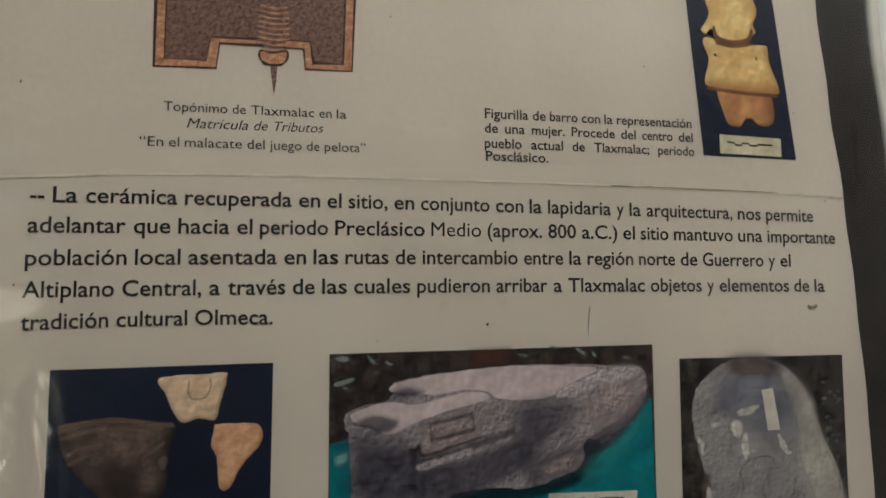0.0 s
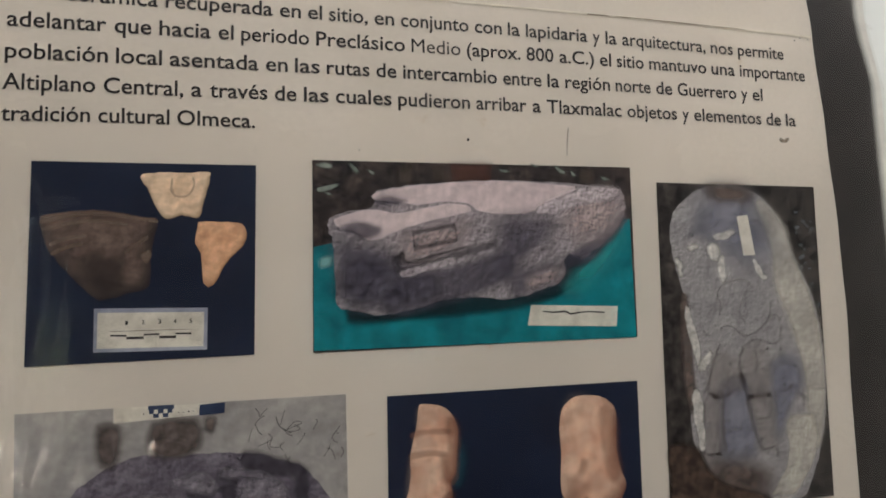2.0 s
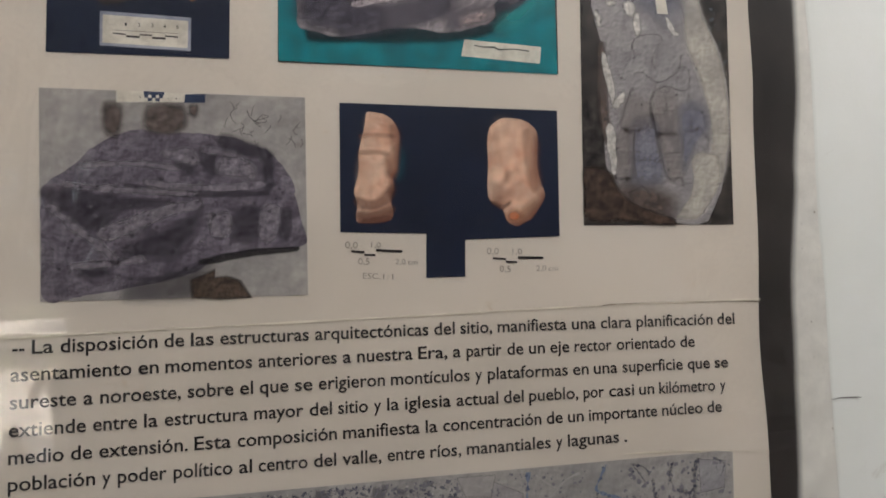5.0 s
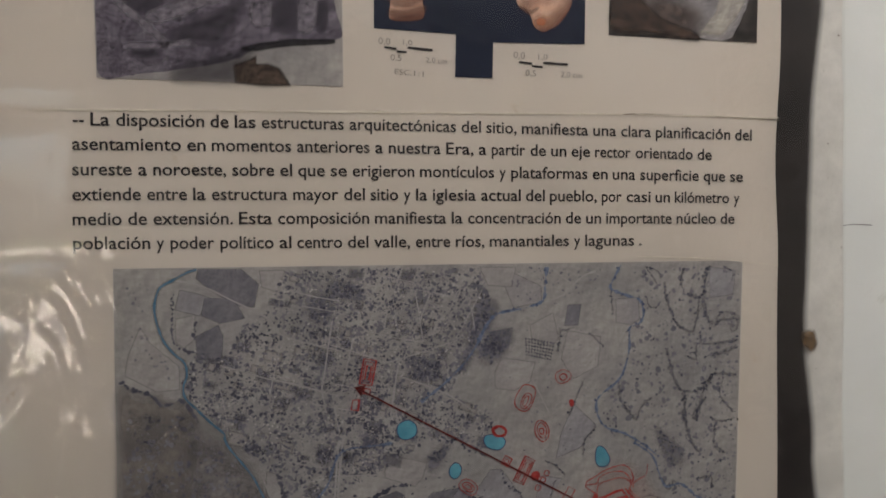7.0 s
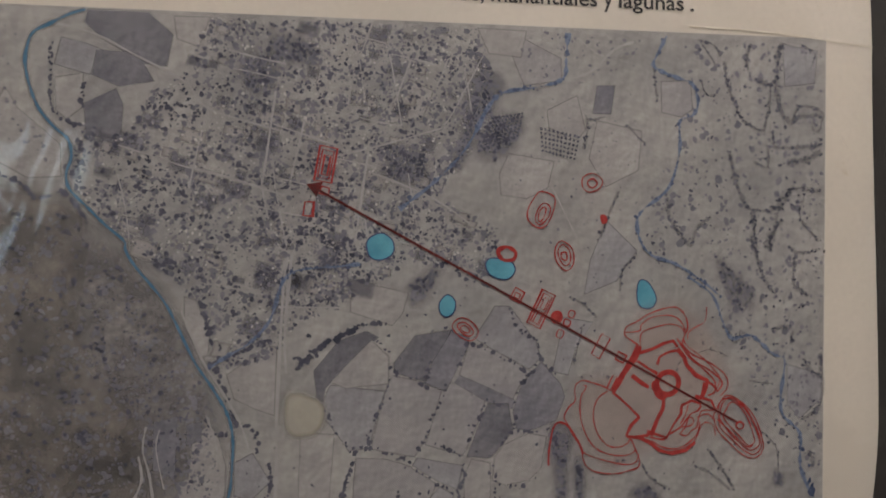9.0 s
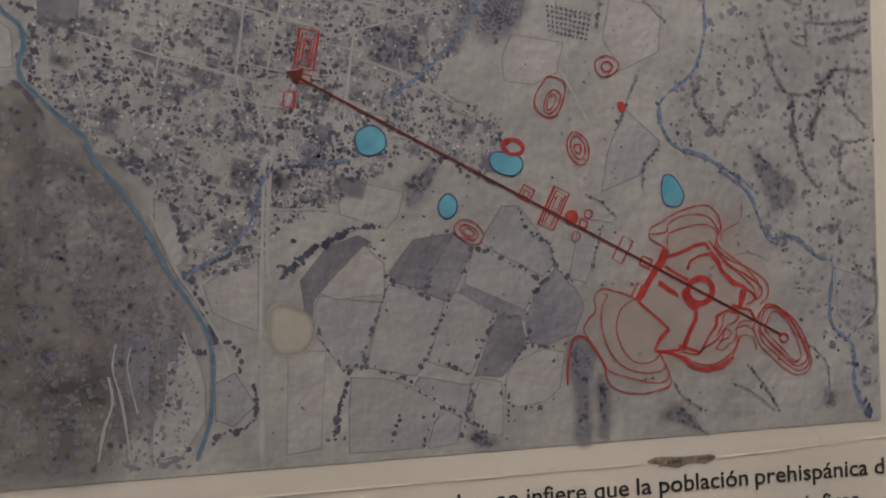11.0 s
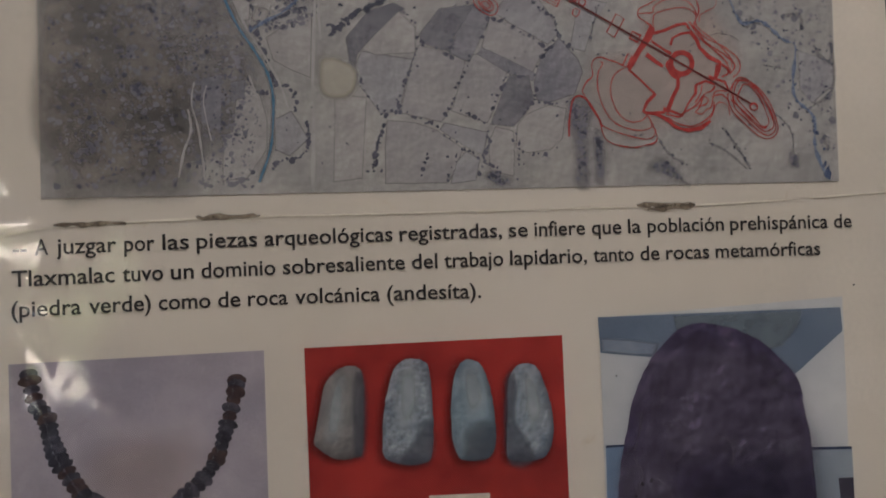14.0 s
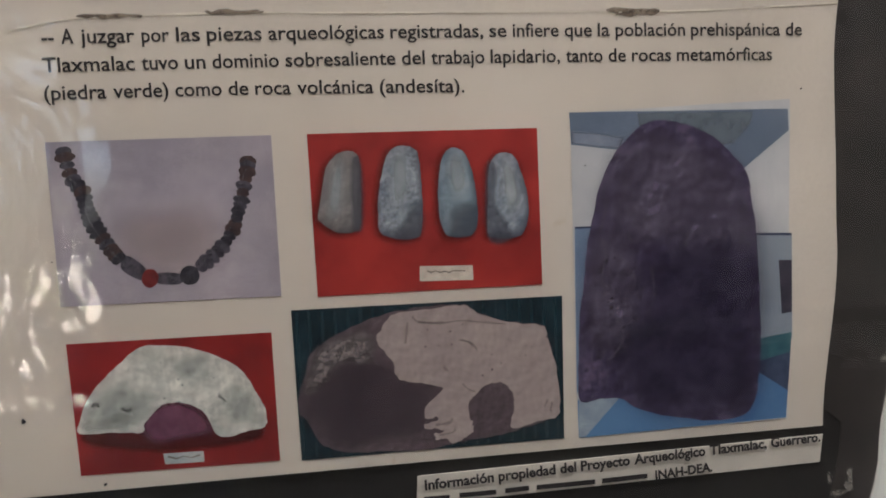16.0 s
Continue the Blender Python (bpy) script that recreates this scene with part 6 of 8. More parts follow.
    row([(40.3, 1123.0), (47.2, 1120.5), (56.6, 1114.8), (64.8, 1110.7)], 2.8)
    row([(56.6, 1137.7), (60.0, 1128.7), (67.5, 1123.4), (69.7, 1116.3), (77.1, 1107.7)], 2.8)
    row([(69.6, 1114.4), (65.5, 1110.7), (60.6, 1105.1), (56.9, 1097.0)], 2.8)
    row([(46.7, 1099.4), (53.0, 1097.5), (56.2, 1095.8)], 2.8)
    row([(45.3, 1097.6), (41.1, 1089.6), (38.1, 1082.8)], 2.8)
    row([(57.9, 1091.9), (57.3, 1086.3), (52.1, 1080.8)], 2.8)
    row([(60.2, 1086.7), (68.0, 1085.1), (73.3, 1086.1)], 2.8)
    row([(-10.2, 1081.8), (-6.6, 1082.8), (0.1, 1081.8), (7.9, 1078.3), (15.1, 1075.4)], 2.8)
    row([(-19.1, 1098.1), (-17.0, 1091.9), (-12.5, 1085.5), (-9.0, 1081.7)], 2.8)
    row([(21.2, 1084.4), (29.2, 1080.8), (34.7, 1077.4)], 2.8)
    row([(19.8, 1070.2), (25.9, 1066.1), (32.0, 1062.0), (38.1, 1057.8), (41.7, 1055.1)], 2.8)
    row([(24.6, 1064.9), (21.9, 1061.4), (18.4, 1054.2), (17.6, 1051.1)], 2.8)
    row([(10.3, 1064.6), (7.5, 1058.6), (6.1, 1055.0)], 2.8)
    row([(36.3, 1072.9), (35.9, 1065.4), (33.8, 1060.6), (30.9, 1053.3)], 2.8)
    row([(49.7, 1072.1), (49.8, 1062.1), (48.6, 1051.5)], 2.8)
    row([(52.5, 1064.4), (61.5, 1062.6), (66.9, 1066.1)], 2.8)
    row([(-7.9, 1080.4), (-8.7, 1075.6), (-10.8, 1070.8), (-13.0, 1063.6), (-13.9, 1056.4)], 1.1)
    row([(-30.1, 1115.6), (-22.6, 1123.2), (-12.8, 1128.4), (-4.1, 1132.5), (4.5, 1132.2)], 1.1)
    row([(-27.7, 1117.3), (-19.0, 1124.3), (-6.6, 1130.7)], 1.1)
    row([(-64.6, 1118.1), (-58.4, 1119.8), (-50.7, 1123.4), (-40.5, 1127.0)], 1.2)
    row([(-61.0, 1116.0), (-58.8, 1110.8), (-56.1, 1101.6), (-53.3, 1094.4), (-48.3, 1094.8)], 1.2)
    row([(-56.2, 1059.1), (-51.0, 1062.6), (-43.5, 1063.4), (-40.6, 1071.0), (-41.5, 1078.9)], 1.2)
    row([(-47.2, 1092.1), (-44.9, 1086.8), (-46.4, 1081.7)], 1.2)
    row([(-62.7, 1132.9), (-62.4, 1126.4), (-58.1, 1125.0)], 1.2)
    row([(-66.0, 1142.0), (-64.5, 1135.5), (-63.5, 1130.3)], 1.2)
    row([(-30.6, 1120.1), (-26.8, 1118.7), (-22.2, 1121.1)], 1.2)
    row([(-56.8, 1100.4), (-53.3, 1095.0)], 1.2)
    row([(-75.0, 1092.3), (-75.8, 1087.2), (-75.1, 1075.7)], 4)
    row([(-64.4, 1096.9), (-60.9, 1091.6), (-57.9, 1090.1)], 4)
    row([(-95.7, 1156.7), (-93.7, 1147.8)], 4)
    row([(-55.3, 1078.4), (-49.1, 1076.7)], 4)
    row([(-118.2, 1240.3), (-118.7, 1226.1), (-118.1, 1216.7), (-113.2, 1210.8), (-107.6, 1210.2)], 1.5)
    row([(-107.3, 1226.3), (-108.0, 1218.0), (-105.8, 1215.6)], 1.5)
    row([(-85.9, 1217.0), (-79.0, 1217.7), (-76.7, 1215.9)], 1.5)
    row([(-109.9, 1204.8), (-107.3, 1196.5), (-112.3, 1192.9)], 1.5)
    # gullies and field edges of the eastern land
    gully([(153.6, 1244.5), (154.8, 1234.8), (158.1, 1226.2), (162.1, 1218.9), (168.8, 1214.6), (173.2, 1214.1)], 0.8, 2)
    gully([(183.2, 1253.0), (180.1, 1250.1), (179.1, 1237.7), (179.2, 1229.0), (183.8, 1218.5), (190.7, 1220.7), (200.7, 1221.8)], 1.4, 1.4)
    gully([(175.7, 1235.1), (175.0, 1224.0), (172.6, 1214.1)], 0.8, 2)
    gully([(177.0, 1213.5), (177.2, 1207.3), (182.4, 1206.4), (189.3, 1206.9), (201.0, 1208.0)], 1.0, 1.6)
    gully([(183.8, 1199.6), (192.7, 1201.3), (201.0, 1205.2)], 1.8, 1.2)
    gully([(156.1, 1204.1), (158.7, 1192.4), (162.3, 1183.8), (166.3, 1179.1), (176.2, 1179.0), (182.6, 1185.5), (187.2, 1188.6), (201.0, 1187.2)], 1.1, 1.5)
    gully([(166.3, 1178.2), (168.1, 1168.2), (168.7, 1160.7)], 1.0, 1.6)
    gully([(185.8, 1187.3), (179.9, 1179.3), (177.1, 1167.4), (174.4, 1160.6)], 1.3, 1.4)
    gully([(192.3, 1185.4), (190.6, 1175.4), (200.0, 1164.5)], 0.8, 2.2)
    gully([(126.7, 1184.6), (127.7, 1174.9), (134.1, 1166.3), (138.3, 1162.6)], 1.0, 1.6)
    gully([(138.0, 1163.8), (140.7, 1171.1), (147.3, 1175.9)], 0.8, 2.2)
    gully([(90.5, 1218.2), (90.0, 1209.9), (88.5, 1204.0)], 0.8, 2)
    gully([(98.6, 1218.3), (91.1, 1216.4)], 0.5, 2.6)
    gully([(108.6, 1214.8), (113.1, 1210.0), (116.9, 1207.0)], 0.6, 2.6)
    gully([(120.3, 1241.4), (120.9, 1234.2), (122.1, 1225.8)], 0.5, 3)
    gully([(141.1, 1253.0), (148.9, 1250.5), (151.6, 1245.7)], 0.6, 2.4)
    gully([(166.3, 1252.2), (164.2, 1246.0), (164.9, 1239.9)], 1.0, 2.6)
    gully([(168.9, 1236.3), (175.7, 1234.5)], 1.2, 2)
    gully([(196.2, 1219.2), (197.6, 1214.2), (200.4, 1215.5), (201.0, 1223.1), (190.7, 1225.4), (186.5, 1219.1)], 0.9, 1.8)
    gully([(104.7, 1187.2), (100.8, 1178.9), (95.7, 1165.8)], 0.8, 2.6)
    gully([(150.2, 1229.2), (144.9, 1229.1), (142.3, 1235.8)], 0.5, 2.4)
    gully([(142.4, 1251.6), (146.3, 1246.8), (150.2, 1240.8)], 0.5, 3)
    gully([(196.3, 1244.3), (197.7, 1249.3), (190.8, 1253.0)], 0.5, 2.6)
    gully([(167.4, 1200.4), (174.2, 1197.9), (174.2, 1207.9)], 0.9, 2.6)
    gully([(166.6, 1167.5), (168.2, 1160.0), (172.8, 1147.9), (178.0, 1141.0)], 1.0, 1.6)
    gully([(181.7, 1174.8), (176.5, 1168.8), (172.8, 1161.4)], 1.2, 1.4)
    gully([(189.5, 1083.3), (200.9, 1092.4), (201.0, 1112.0)], 0.9, 1.6)
    gully([(188.0, 1156.6), (187.1, 1146.0), (194.6, 1139.7)], 1.0, 2)
    gully([(176.3, 1125.2), (185.4, 1126.4), (186.2, 1118.7)], 1.1, 1.6)
    gully([(192.1, 1112.4), (194.6, 1107.7), (199.6, 1104.5), (201.0, 1115.1)], 1.2, 1.4)
    gully([(153.5, 1127.5), (158.4, 1120.6), (161.6, 1125.7)], 1.0, 1.6)
    gully([(137.3, 1067.3), (145.3, 1063.8), (151.7, 1058.8), (156.5, 1054.7)], 0.7, 2.4)
    gully([(145.3, 1074.2), (154.9, 1060.1), (158.1, 1054.6)], 0.8, 2.2)
    gully([(105.0, 1142.4), (105.8, 1152.5), (112.8, 1159.6)], 0.5, 3)
    gully([(82.3, 1141.6), (88.3, 1138.6), (94.3, 1132.6)], 0.5, 3.4)
    gully([(88.2, 1129.9), (83.6, 1112.8)], 0.7, 2.6)
    gully([(168.3, 1175.0), (166.9, 1161.5)], 0.8, 2)
    gully([(199.7, 1160.9), (189.7, 1159.6), (184.7, 1162.7)], 0.8, 2)
    gully([(164.8, 1103.1), (176.3, 1101.0)], 0.5, 3)
    gully([(131.2, 1112.1), (145.5, 1117.4), (155.1, 1114.0)], 0.4, 3.6)
    gully([(113.8, 1070.4), (118.4, 1062.7), (126.2, 1057.7)], 0.7, 2.2)
    gully([(163.1, 1086.6), (177.8, 1073.7), (179.4, 1061.4)], 0.5, 3.2)
    gully([(194.5, 1071.1), (197.0, 1063.3)], 1.4, 1.0)
    scrub_patch([(73.8, 1085.6), (82.2, 1083.7), (80.2, 1069.6), (80.0, 1050.5), (76.2, 1050.4), (76.4, 1067.0)], 110)
    scrub_patch([(85.1, 1072.2), (87.5, 1069.2), (87.8, 1052.8), (85.0, 1051.6)], 60)
    scrub_patch([(109.2, 1056.4), (127.0, 1048.8), (125.5, 1049.6), (117.0, 1060.3)], 50)
    scrub_patch([(34.1, 1054.3), (39.2, 1055.9), (45.3, 1051.1), (40.2, 1049.5)], 40)
    scrub_patch([(-84.2, 1159.1), (-80.5, 1160.6), (-76.3, 1158.3), (-77.1, 1155.4), (-81.3, 1155.2)], 46)
    scrub_patch([(-112.0, 1093.6), (-107.8, 1095.2), (-105.6, 1092.0), (-108.6, 1089.6)], 46)
    scrub_patch([(149.4, 1156.9), (155.5, 1153.8), (167.5, 1141.7), (163.8, 1134.3), (154.6, 1140.5)], 60)
    scrub_patch([(177.5, 1062.4), (181.5, 1060.7), (181.1, 1055.5), (177.1, 1056.5)], 30)
    scrub_patch([(11.1, 1203.9), (21.4, 1200.1), (20.0, 1191.1), (8.4, 1188.6), (3.4, 1196.3)], 120)
    scrub_patch([(42.7, 1233.8), (53.3, 1231.4), (47.9, 1218.4), (42.5, 1218.3), (37.1, 1198.8), (31.8, 1196.2), (35.8, 1206.6)], 120)
    scrub_patch([(49.2, 1217.1), (61.3, 1217.2), (61.2, 1209.3), (50.4, 1198.8), (42.4, 1204.0)], 150)
    scrub_patch([(-50.5, 1237.0), (-38.4, 1238.5), (-38.6, 1226.2), (-48.3, 1226.0)], 70)
    scrub_patch([(-38.2, 1247.2), (-22.4, 1243.9), (-23.7, 1236.4), (-38.3, 1237.3)], 60)
    scrub_patch([(-20.5, 1160.8), (-12.8, 1162.0), (-14.1, 1154.2), (-20.5, 1154.4)], 60)
    scrub_patch([(14.5, 1148.2), (25.2, 1154.5), (26.5, 1151.8), (19.7, 1141.4), (15.7, 1140.2)], 70)
    shape("sandy_plot", [(-33.9, 1105.1), (-22.6, 1103.2), (-19.4, 1096.4), (-24.2, 1088.7), (-34.3, 1090.6)], sand, m, 4, True, 0.5, "", 1.5)
    # tracks
    track = printed("pale_track", (144, 139, 136), (158, 152, 149))
    # the wooded rim of the hill, and the bare field over it
    row([(-145.9, 1196.6), (-139.8, 1191.9), (-130.1, 1188.3), (-123.6, 1182.3), (-114.7, 1184.6), (-110.3, 1179.8), (-106.0, 1172.5)], 1.3)
    field([(-133.8, 1223.6), (-130.1, 1216.0), (-122.1, 1208.4), (-115.5, 1202.5), (-115.2, 1190.6), (-126.8, 1189.4), (-141.8, 1198.3), (-140.6, 1208.3)], field_pale)
    # streets and tracks
    ribbon("track", [(-117.0, 1247.4), (-103.7, 1244.3), (-89.1, 1236.8), (-70.7, 1226.9), (-62.6, 1217.2), (-34.0, 1208.8)], 0.9, track, m, 7.2, rag=0.5)
    ribbon("track", [(-61.4, 1222.1), (-65.1, 1208.7), (-70.1, 1186.7)], 0.7, track, m, 7.2, rag=0.5)
    ribbon("track", [(-37.4, 1224.9), (-42.7, 1188.9)], 0.8, track, m, 7.2, rag=0.5)
    ribbon("track", [(-71.2, 1194.6), (-58.3, 1191.5), (-34.3, 1183.9)], 0.9, track, m, 7.2, rag=0.5)
    ribbon("track", [(-95.3, 1202.5), (-71.2, 1194.6)], 0.6, track, m, 7.2, rag=0.5)
    ribbon("track", [(-26.4, 1213.9), (-29.7, 1200.1), (-32.3, 1188.9)], 0.7, track, m, 7.2, rag=0.5)
    ribbon("track", [(0.2, 1253.0), (-3.7, 1241.8)], 0.8, track, m, 7.2, rag=0.5)
    ribbon("track", [(-1.7, 1201.4), (-7.1, 1165.9)], 0.8, track, m, 7.2, rag=0.5)
    ribbon("track", [(16.0, 1239.7), (10.0, 1224.3)], 0.8, track, m, 7.2, rag=0.5)
    ribbon("track", [(-15.5, 1199.5), (2.2, 1203.9), (28.0, 1211.7)], 0.7, track, m, 7.2, rag=0.5)
    ribbon("track", [(-38.7, 1211.9), (-14.2, 1203.9)], 0.8, track, m, 7.2, rag=0.5)
    ribbon("track", [(-1.7, 1193.8), (23.8, 1183.4), (39.5, 1172.8)], 0.7, track, m, 7.2, rag=0.5)
    ribbon("track", [(-7.0, 1232.9), (-9.6, 1220.3)], 0.6, track, m, 7.2, rag=0.5)
    ribbon("track", [(30.9, 1240.1), (26.2, 1228.4)], 0.5, track, m, 7.2, rag=0.5)
    ribbon("track", [(-33.2, 1159.6), (-35.0, 1149.1), (-38.0, 1099.5), (-38.3, 1078.7), (-39.5, 1051.5)], 1.2, track, m, 7.2, rag=0.5)
    ribbon("track", [(-86.4, 1095.4), (-87.7, 1086.6), (-85.4, 1076.3), (-83.6, 1061.0), (-83.3, 1054.7)], 0.8, track, m, 7.2, rag=0.5)
    ribbon("track", [(-89.2, 1084.1), (-88.2, 1075.2), (-91.2, 1066.6), (-93.5, 1055.4)], 0.9, track, m, 7.2, rag=0.5)
    ribbon("track", [(-73.5, 1139.6), (-65.8, 1120.1), (-58.9, 1108.2), (-52.0, 1095.0), (-48.8, 1084.5)], 0.9, track, m, 7.2, rag=0.5)
    ribbon("track", [(-81.6, 1093.9), (-82.9, 1086.3), (-80.2, 1070.9)], 0.6, track, m, 7.2, rag=0.5)
    ribbon("track", [(-64.3, 1098.2), (-61.1, 1087.7), (-58.6, 1074.7)], 0.7, track, m, 7.2, rag=0.5)
    ribbon("track", [(86.3, 1251.3), (93.8, 1245.5), (98.7, 1243.3)], 0.7, track, m, 7.2, rag=0.5)
    ribbon("track", [(86.2, 1234.7), (93.7, 1238.4), (102.5, 1246.9), (111.4, 1250.7)], 1.0, track, m, 7.2, rag=0.5)
    ribbon("track", [(45.4, 1241.7), (32.0, 1216.9), (28.0, 1213.0)], 0.6, track, m, 7.2, rag=0.5)
    ribbon("track", [(-31.8, 1161.1), (-34.7, 1130.3), (-34.3, 1113.5)], 1.0, track, m, 7.2, rag=0.5)
    ribbon("track", [(-37.1, 1140.0), (-13.0, 1139.2)], 0.7, track, m, 7.2, rag=0.5)
    ribbon("track", [(-10.1, 1165.8), (-9.0, 1151.5)], 0.7, track, m, 7.2, rag=0.5)
    ribbon("track", [(74.7, 1188.2), (85.6, 1166.8)], 0.6, track, m, 7.2, rag=0.5)
    # trees, hedges and houses as the photograph shows them from above
    town = [(-61.8, 1252.0), (8.8, 1253.8), (42.3, 1253.5), (52.8, 1229.6), (44.7, 1206.5), (26.2, 1183.5), (52.6, 1170.2), (47.2, 1146.7), (15.5, 1158.0), (-15.5, 1138.2), (-30.6, 1133.5), (-36.0, 1120.8), (-58.3, 1116.5), (-64.7, 1139.6), (-85.3, 1159.9), (-96.6, 1169.8), (-109.9, 1182.0), (-113.9, 1194.0), (-107.7, 1210.8), (-93.0, 1206.0), (-83.3, 1222.9), (-71.5, 1230.2)]
    east = [(133.8, 1250.1), (200.9, 1254.2), (209.6, 1049.9), (181.4, 1077.2), (157.2, 1120.2), (147.1, 1149.0), (120.2, 1155.4), (114.0, 1177.3), (136.9, 1215.2)]
    # shaded groves and bare plots between the streets
    plot_pale, plot_dark = printed("bare_plot", (150, 144, 140), (168, 161, 156), soft=True, alpha=0.8), printed("shaded_plot", (96, 94, 103), (118, 114, 120), soft=True, alpha=0.6)
    rnd = random.Random(77)
    for k, (x, z, r) in enumerate(scatter(town, 130, 1.6, 4.2, 78)):
        w, h, tilt = r * rnd.uniform(0.8, 1.4), r * rnd.uniform(0.6, 1.1), -0.22 + rnd.gauss(0, 0.05)
        pts = [(x + a * w * math.cos(tilt) - b * h * math.sin(tilt), z + a * w * math.sin(tilt) + b * h * math.cos(tilt)) for a, b in ((-1, 1), (1, 0.9), (0.95, -1), (-1, -0.9))]
        if all(LAND[0] < q[0] < LAND[1] and LAND[2] < q[1] < LAND[3] for q in pts):
            shape("plot", pts, plot_pale if k % 5 < 2 else plot_dark, m, 3.6, False, 0.5, "", 1.0)
    # lesser streets, at a slant over the whole town
    for k in range(26):
        across, u = k % 2, rnd.uniform(0, 1)
        x, z = rnd.uniform(-95, 40), rnd.uniform(1135, 1248)
        dx, dz = ((1.0, -0.22) if across else (0.16, -1.0))
        span = rnd.uniform(8, 17)
        ends = [(x - dx * span, z - dz * span), (x + rnd.uniform(-0.6, 0.6), z + rnd.uniform(-0.6, 0.6)), (x + dx * span, z + dz * span)]
        if all(inside(q, town) and q[1] < LAND[3] for q in ends):
            ribbon("street", ends, 0.55, track, m, 7.0, rag=0.7)
    dots("tree_tops", scatter(town, 2600, 0.3, 1.15, 1, 1.5) + scatter([(-20.0, 1163.8), (-4.8, 1168.6), (-2.6, 1148.1), (-25.5, 1138.5), (-27.7, 1153.8)], 60, 0.5, 1.5, 3), dark, m, 6, within=LAND)
    dots("shrubs", scatter(town, 3600, 0.3, 1.5, 2, 1.4), mid, m, 5, within=LAND)
    dots("roofs", scatter(town, 900, 0.25, 0.8, 4, 1.0), pale, m, 5.5, within=LAND)
    dots("tree_tops", scatter(east, 190, 0.3, 1.0, 5, 0.9), dark, m, 6, within=LAND)
    dots("shrubs", scatter(east, 320, 0.5, 1.7, 6, 0.9), mid, m, 5, within=LAND)
    dots("shrubs", scatter([(-108.1, 1169.9), (-90.1, 1157.5), (-65.6, 1116.8), (-59.2, 1093.2), (-62.7, 1066.8), (-82.2, 1070.6), (-92.7, 1099.8), (-108.8, 1130.7)], 330, 0.3, 1.0, 7, 0.9), mid, m, 5, within=LAND)
    dots("tree_tops", scatter([(-105.9, 1167.5), (-88.0, 1150.1), (-68.0, 1116.9), (-61.6, 1093.3), (-81.3, 1089.0), (-103.5, 1120.5)], 90, 0.3, 0.9, 8, 0.9), dark, m, 6, within=LAND)
    dots("shrubs", scatter([(-126.7, 1120.9), (-71.7, 1123.2), (-58.5, 1084.5), (-63.9, 1049.4), (-127.8, 1050.6), (-137.0, 1087.9)], 260, 0.3, 1.3, 9, 1.2), mid, m, 5, within=LAND)
    dots("lone_trees", scatter([(-55.0, 1130.0), (40.0, 1150.0), (110.0, 1230.0), (150.0, 1230.0), (195.0, 1055.0), (-55.0, 1055.0)], 150, 0.35, 1.0, 16), dark, m, 6, within=LAND)
    dots("shrubs", scatter(east, 260, 0.6, 2.2, 18, 1.2), mid, m, 2.6, within=LAND)
    slope = [(-142.0, 1178.0), (-112.0, 1176.0), (-92.0, 1150.0), (-68.0, 1106.0), (-62.0, 1052.0), (-143.0, 1052.0)]
    dots("shrubs", scatter(slope, 950, 0.35, 1.6, 14, 1.4), mid, m, 5, within=LAND)
    dots("tree_tops", scatter(slope, 380, 0.35, 1.15, 15, 1.4), dark, m, 6, within=LAND)
    dots("tree_tops", scatter([(-141.2, 1248.1), (-127.9, 1248.3), (-131.2, 1213.0), (-111.3, 1203.6), (-116.2, 1194.0), (-140.4, 1205.9)], 34, 0.4, 1.1, 10), mid, m, 5, within=LAND)
    dots("tree_tops", scatter([(60.9, 1255.4), (116.3, 1254.8), (113.5, 1237.5), (82.6, 1230.2), (60.8, 1227.2)], 70, 0.4, 1.2, 11), mid, m, 5, within=LAND)
    dots("tree_tops", scatter([(82.6, 1248.4), (110.8, 1214.9), (111.2, 1171.9), (83.0, 1145.5), (52.6, 1178.1), (68.9, 1214.4)], 60, 0.3, 0.9, 12), mid, m, 5, within=LAND)
    orchard = []
    for (a, b, c, d), across, down in (([(49.2, 1216.4), (62.0, 1218.5), (59.9, 1209.3), (43.7, 1202.7)], 9, 8), ([(70.1, 1212.6), (86.6, 1209.4), (84.5, 1200.1), (70.7, 1203.4)], 10, 6)):
        for i in range(across):
            for j in range(down):
                u, v = i / (across - 1), j / (down - 1)
                x, z = ((1 - v) * ((1 - u) * a[k] + u * b[k]) + v * ((1 - u) * d[k] + u * c[k]) for k in (0, 1))
                orchard.append((x, z, 0.72))
    dots("orchard_trees", orchard, dark, m, 7, within=LAND)
    # rivers and ponds
    blue = printed("river_blue", (60, 96, 120), (82, 116, 138), blot=200)
    stream = printed("stream_blue", (90, 102, 124), (114, 122, 140), blot=300)
    water = printed("pond_blue", (76, 134, 150), (96, 154, 168), blot=60)
    stream_dark = printed("stream_bank_trees", (66, 76, 100), (92, 98, 116))
    rim = printed("pond_outline", (48, 58, 92), (66, 74, 108))
    course = [(-106.3, 1253.0), (-111.4, 1251.2), (-118.1, 1247.4), (-124.2, 1243.7), (-126.5, 1237.8), (-127.1, 1231.9), (-125.6, 1223.7), (-122.5, 1215.4), (-117.6, 1209.0), (-112.7, 1204.2), (-111.7, 1197.7), (-113.5, 1191.7), (-112.5, 1185.8), (-107.0, 1179.7), (-100.3, 1172.5), (-93.6, 1166.3)]
    course += [(-93.1, 1162.8), (-89.7, 1156.6), (-79.5, 1143.0), (-73.9, 1131.3), (-68.3, 1118.9), (-62.5, 1109.7), (-56.8, 1099.1), (-54.8, 1089.9), (-55.0, 1079.6), (-56.4, 1066.9), (-61.4, 1053.1)]
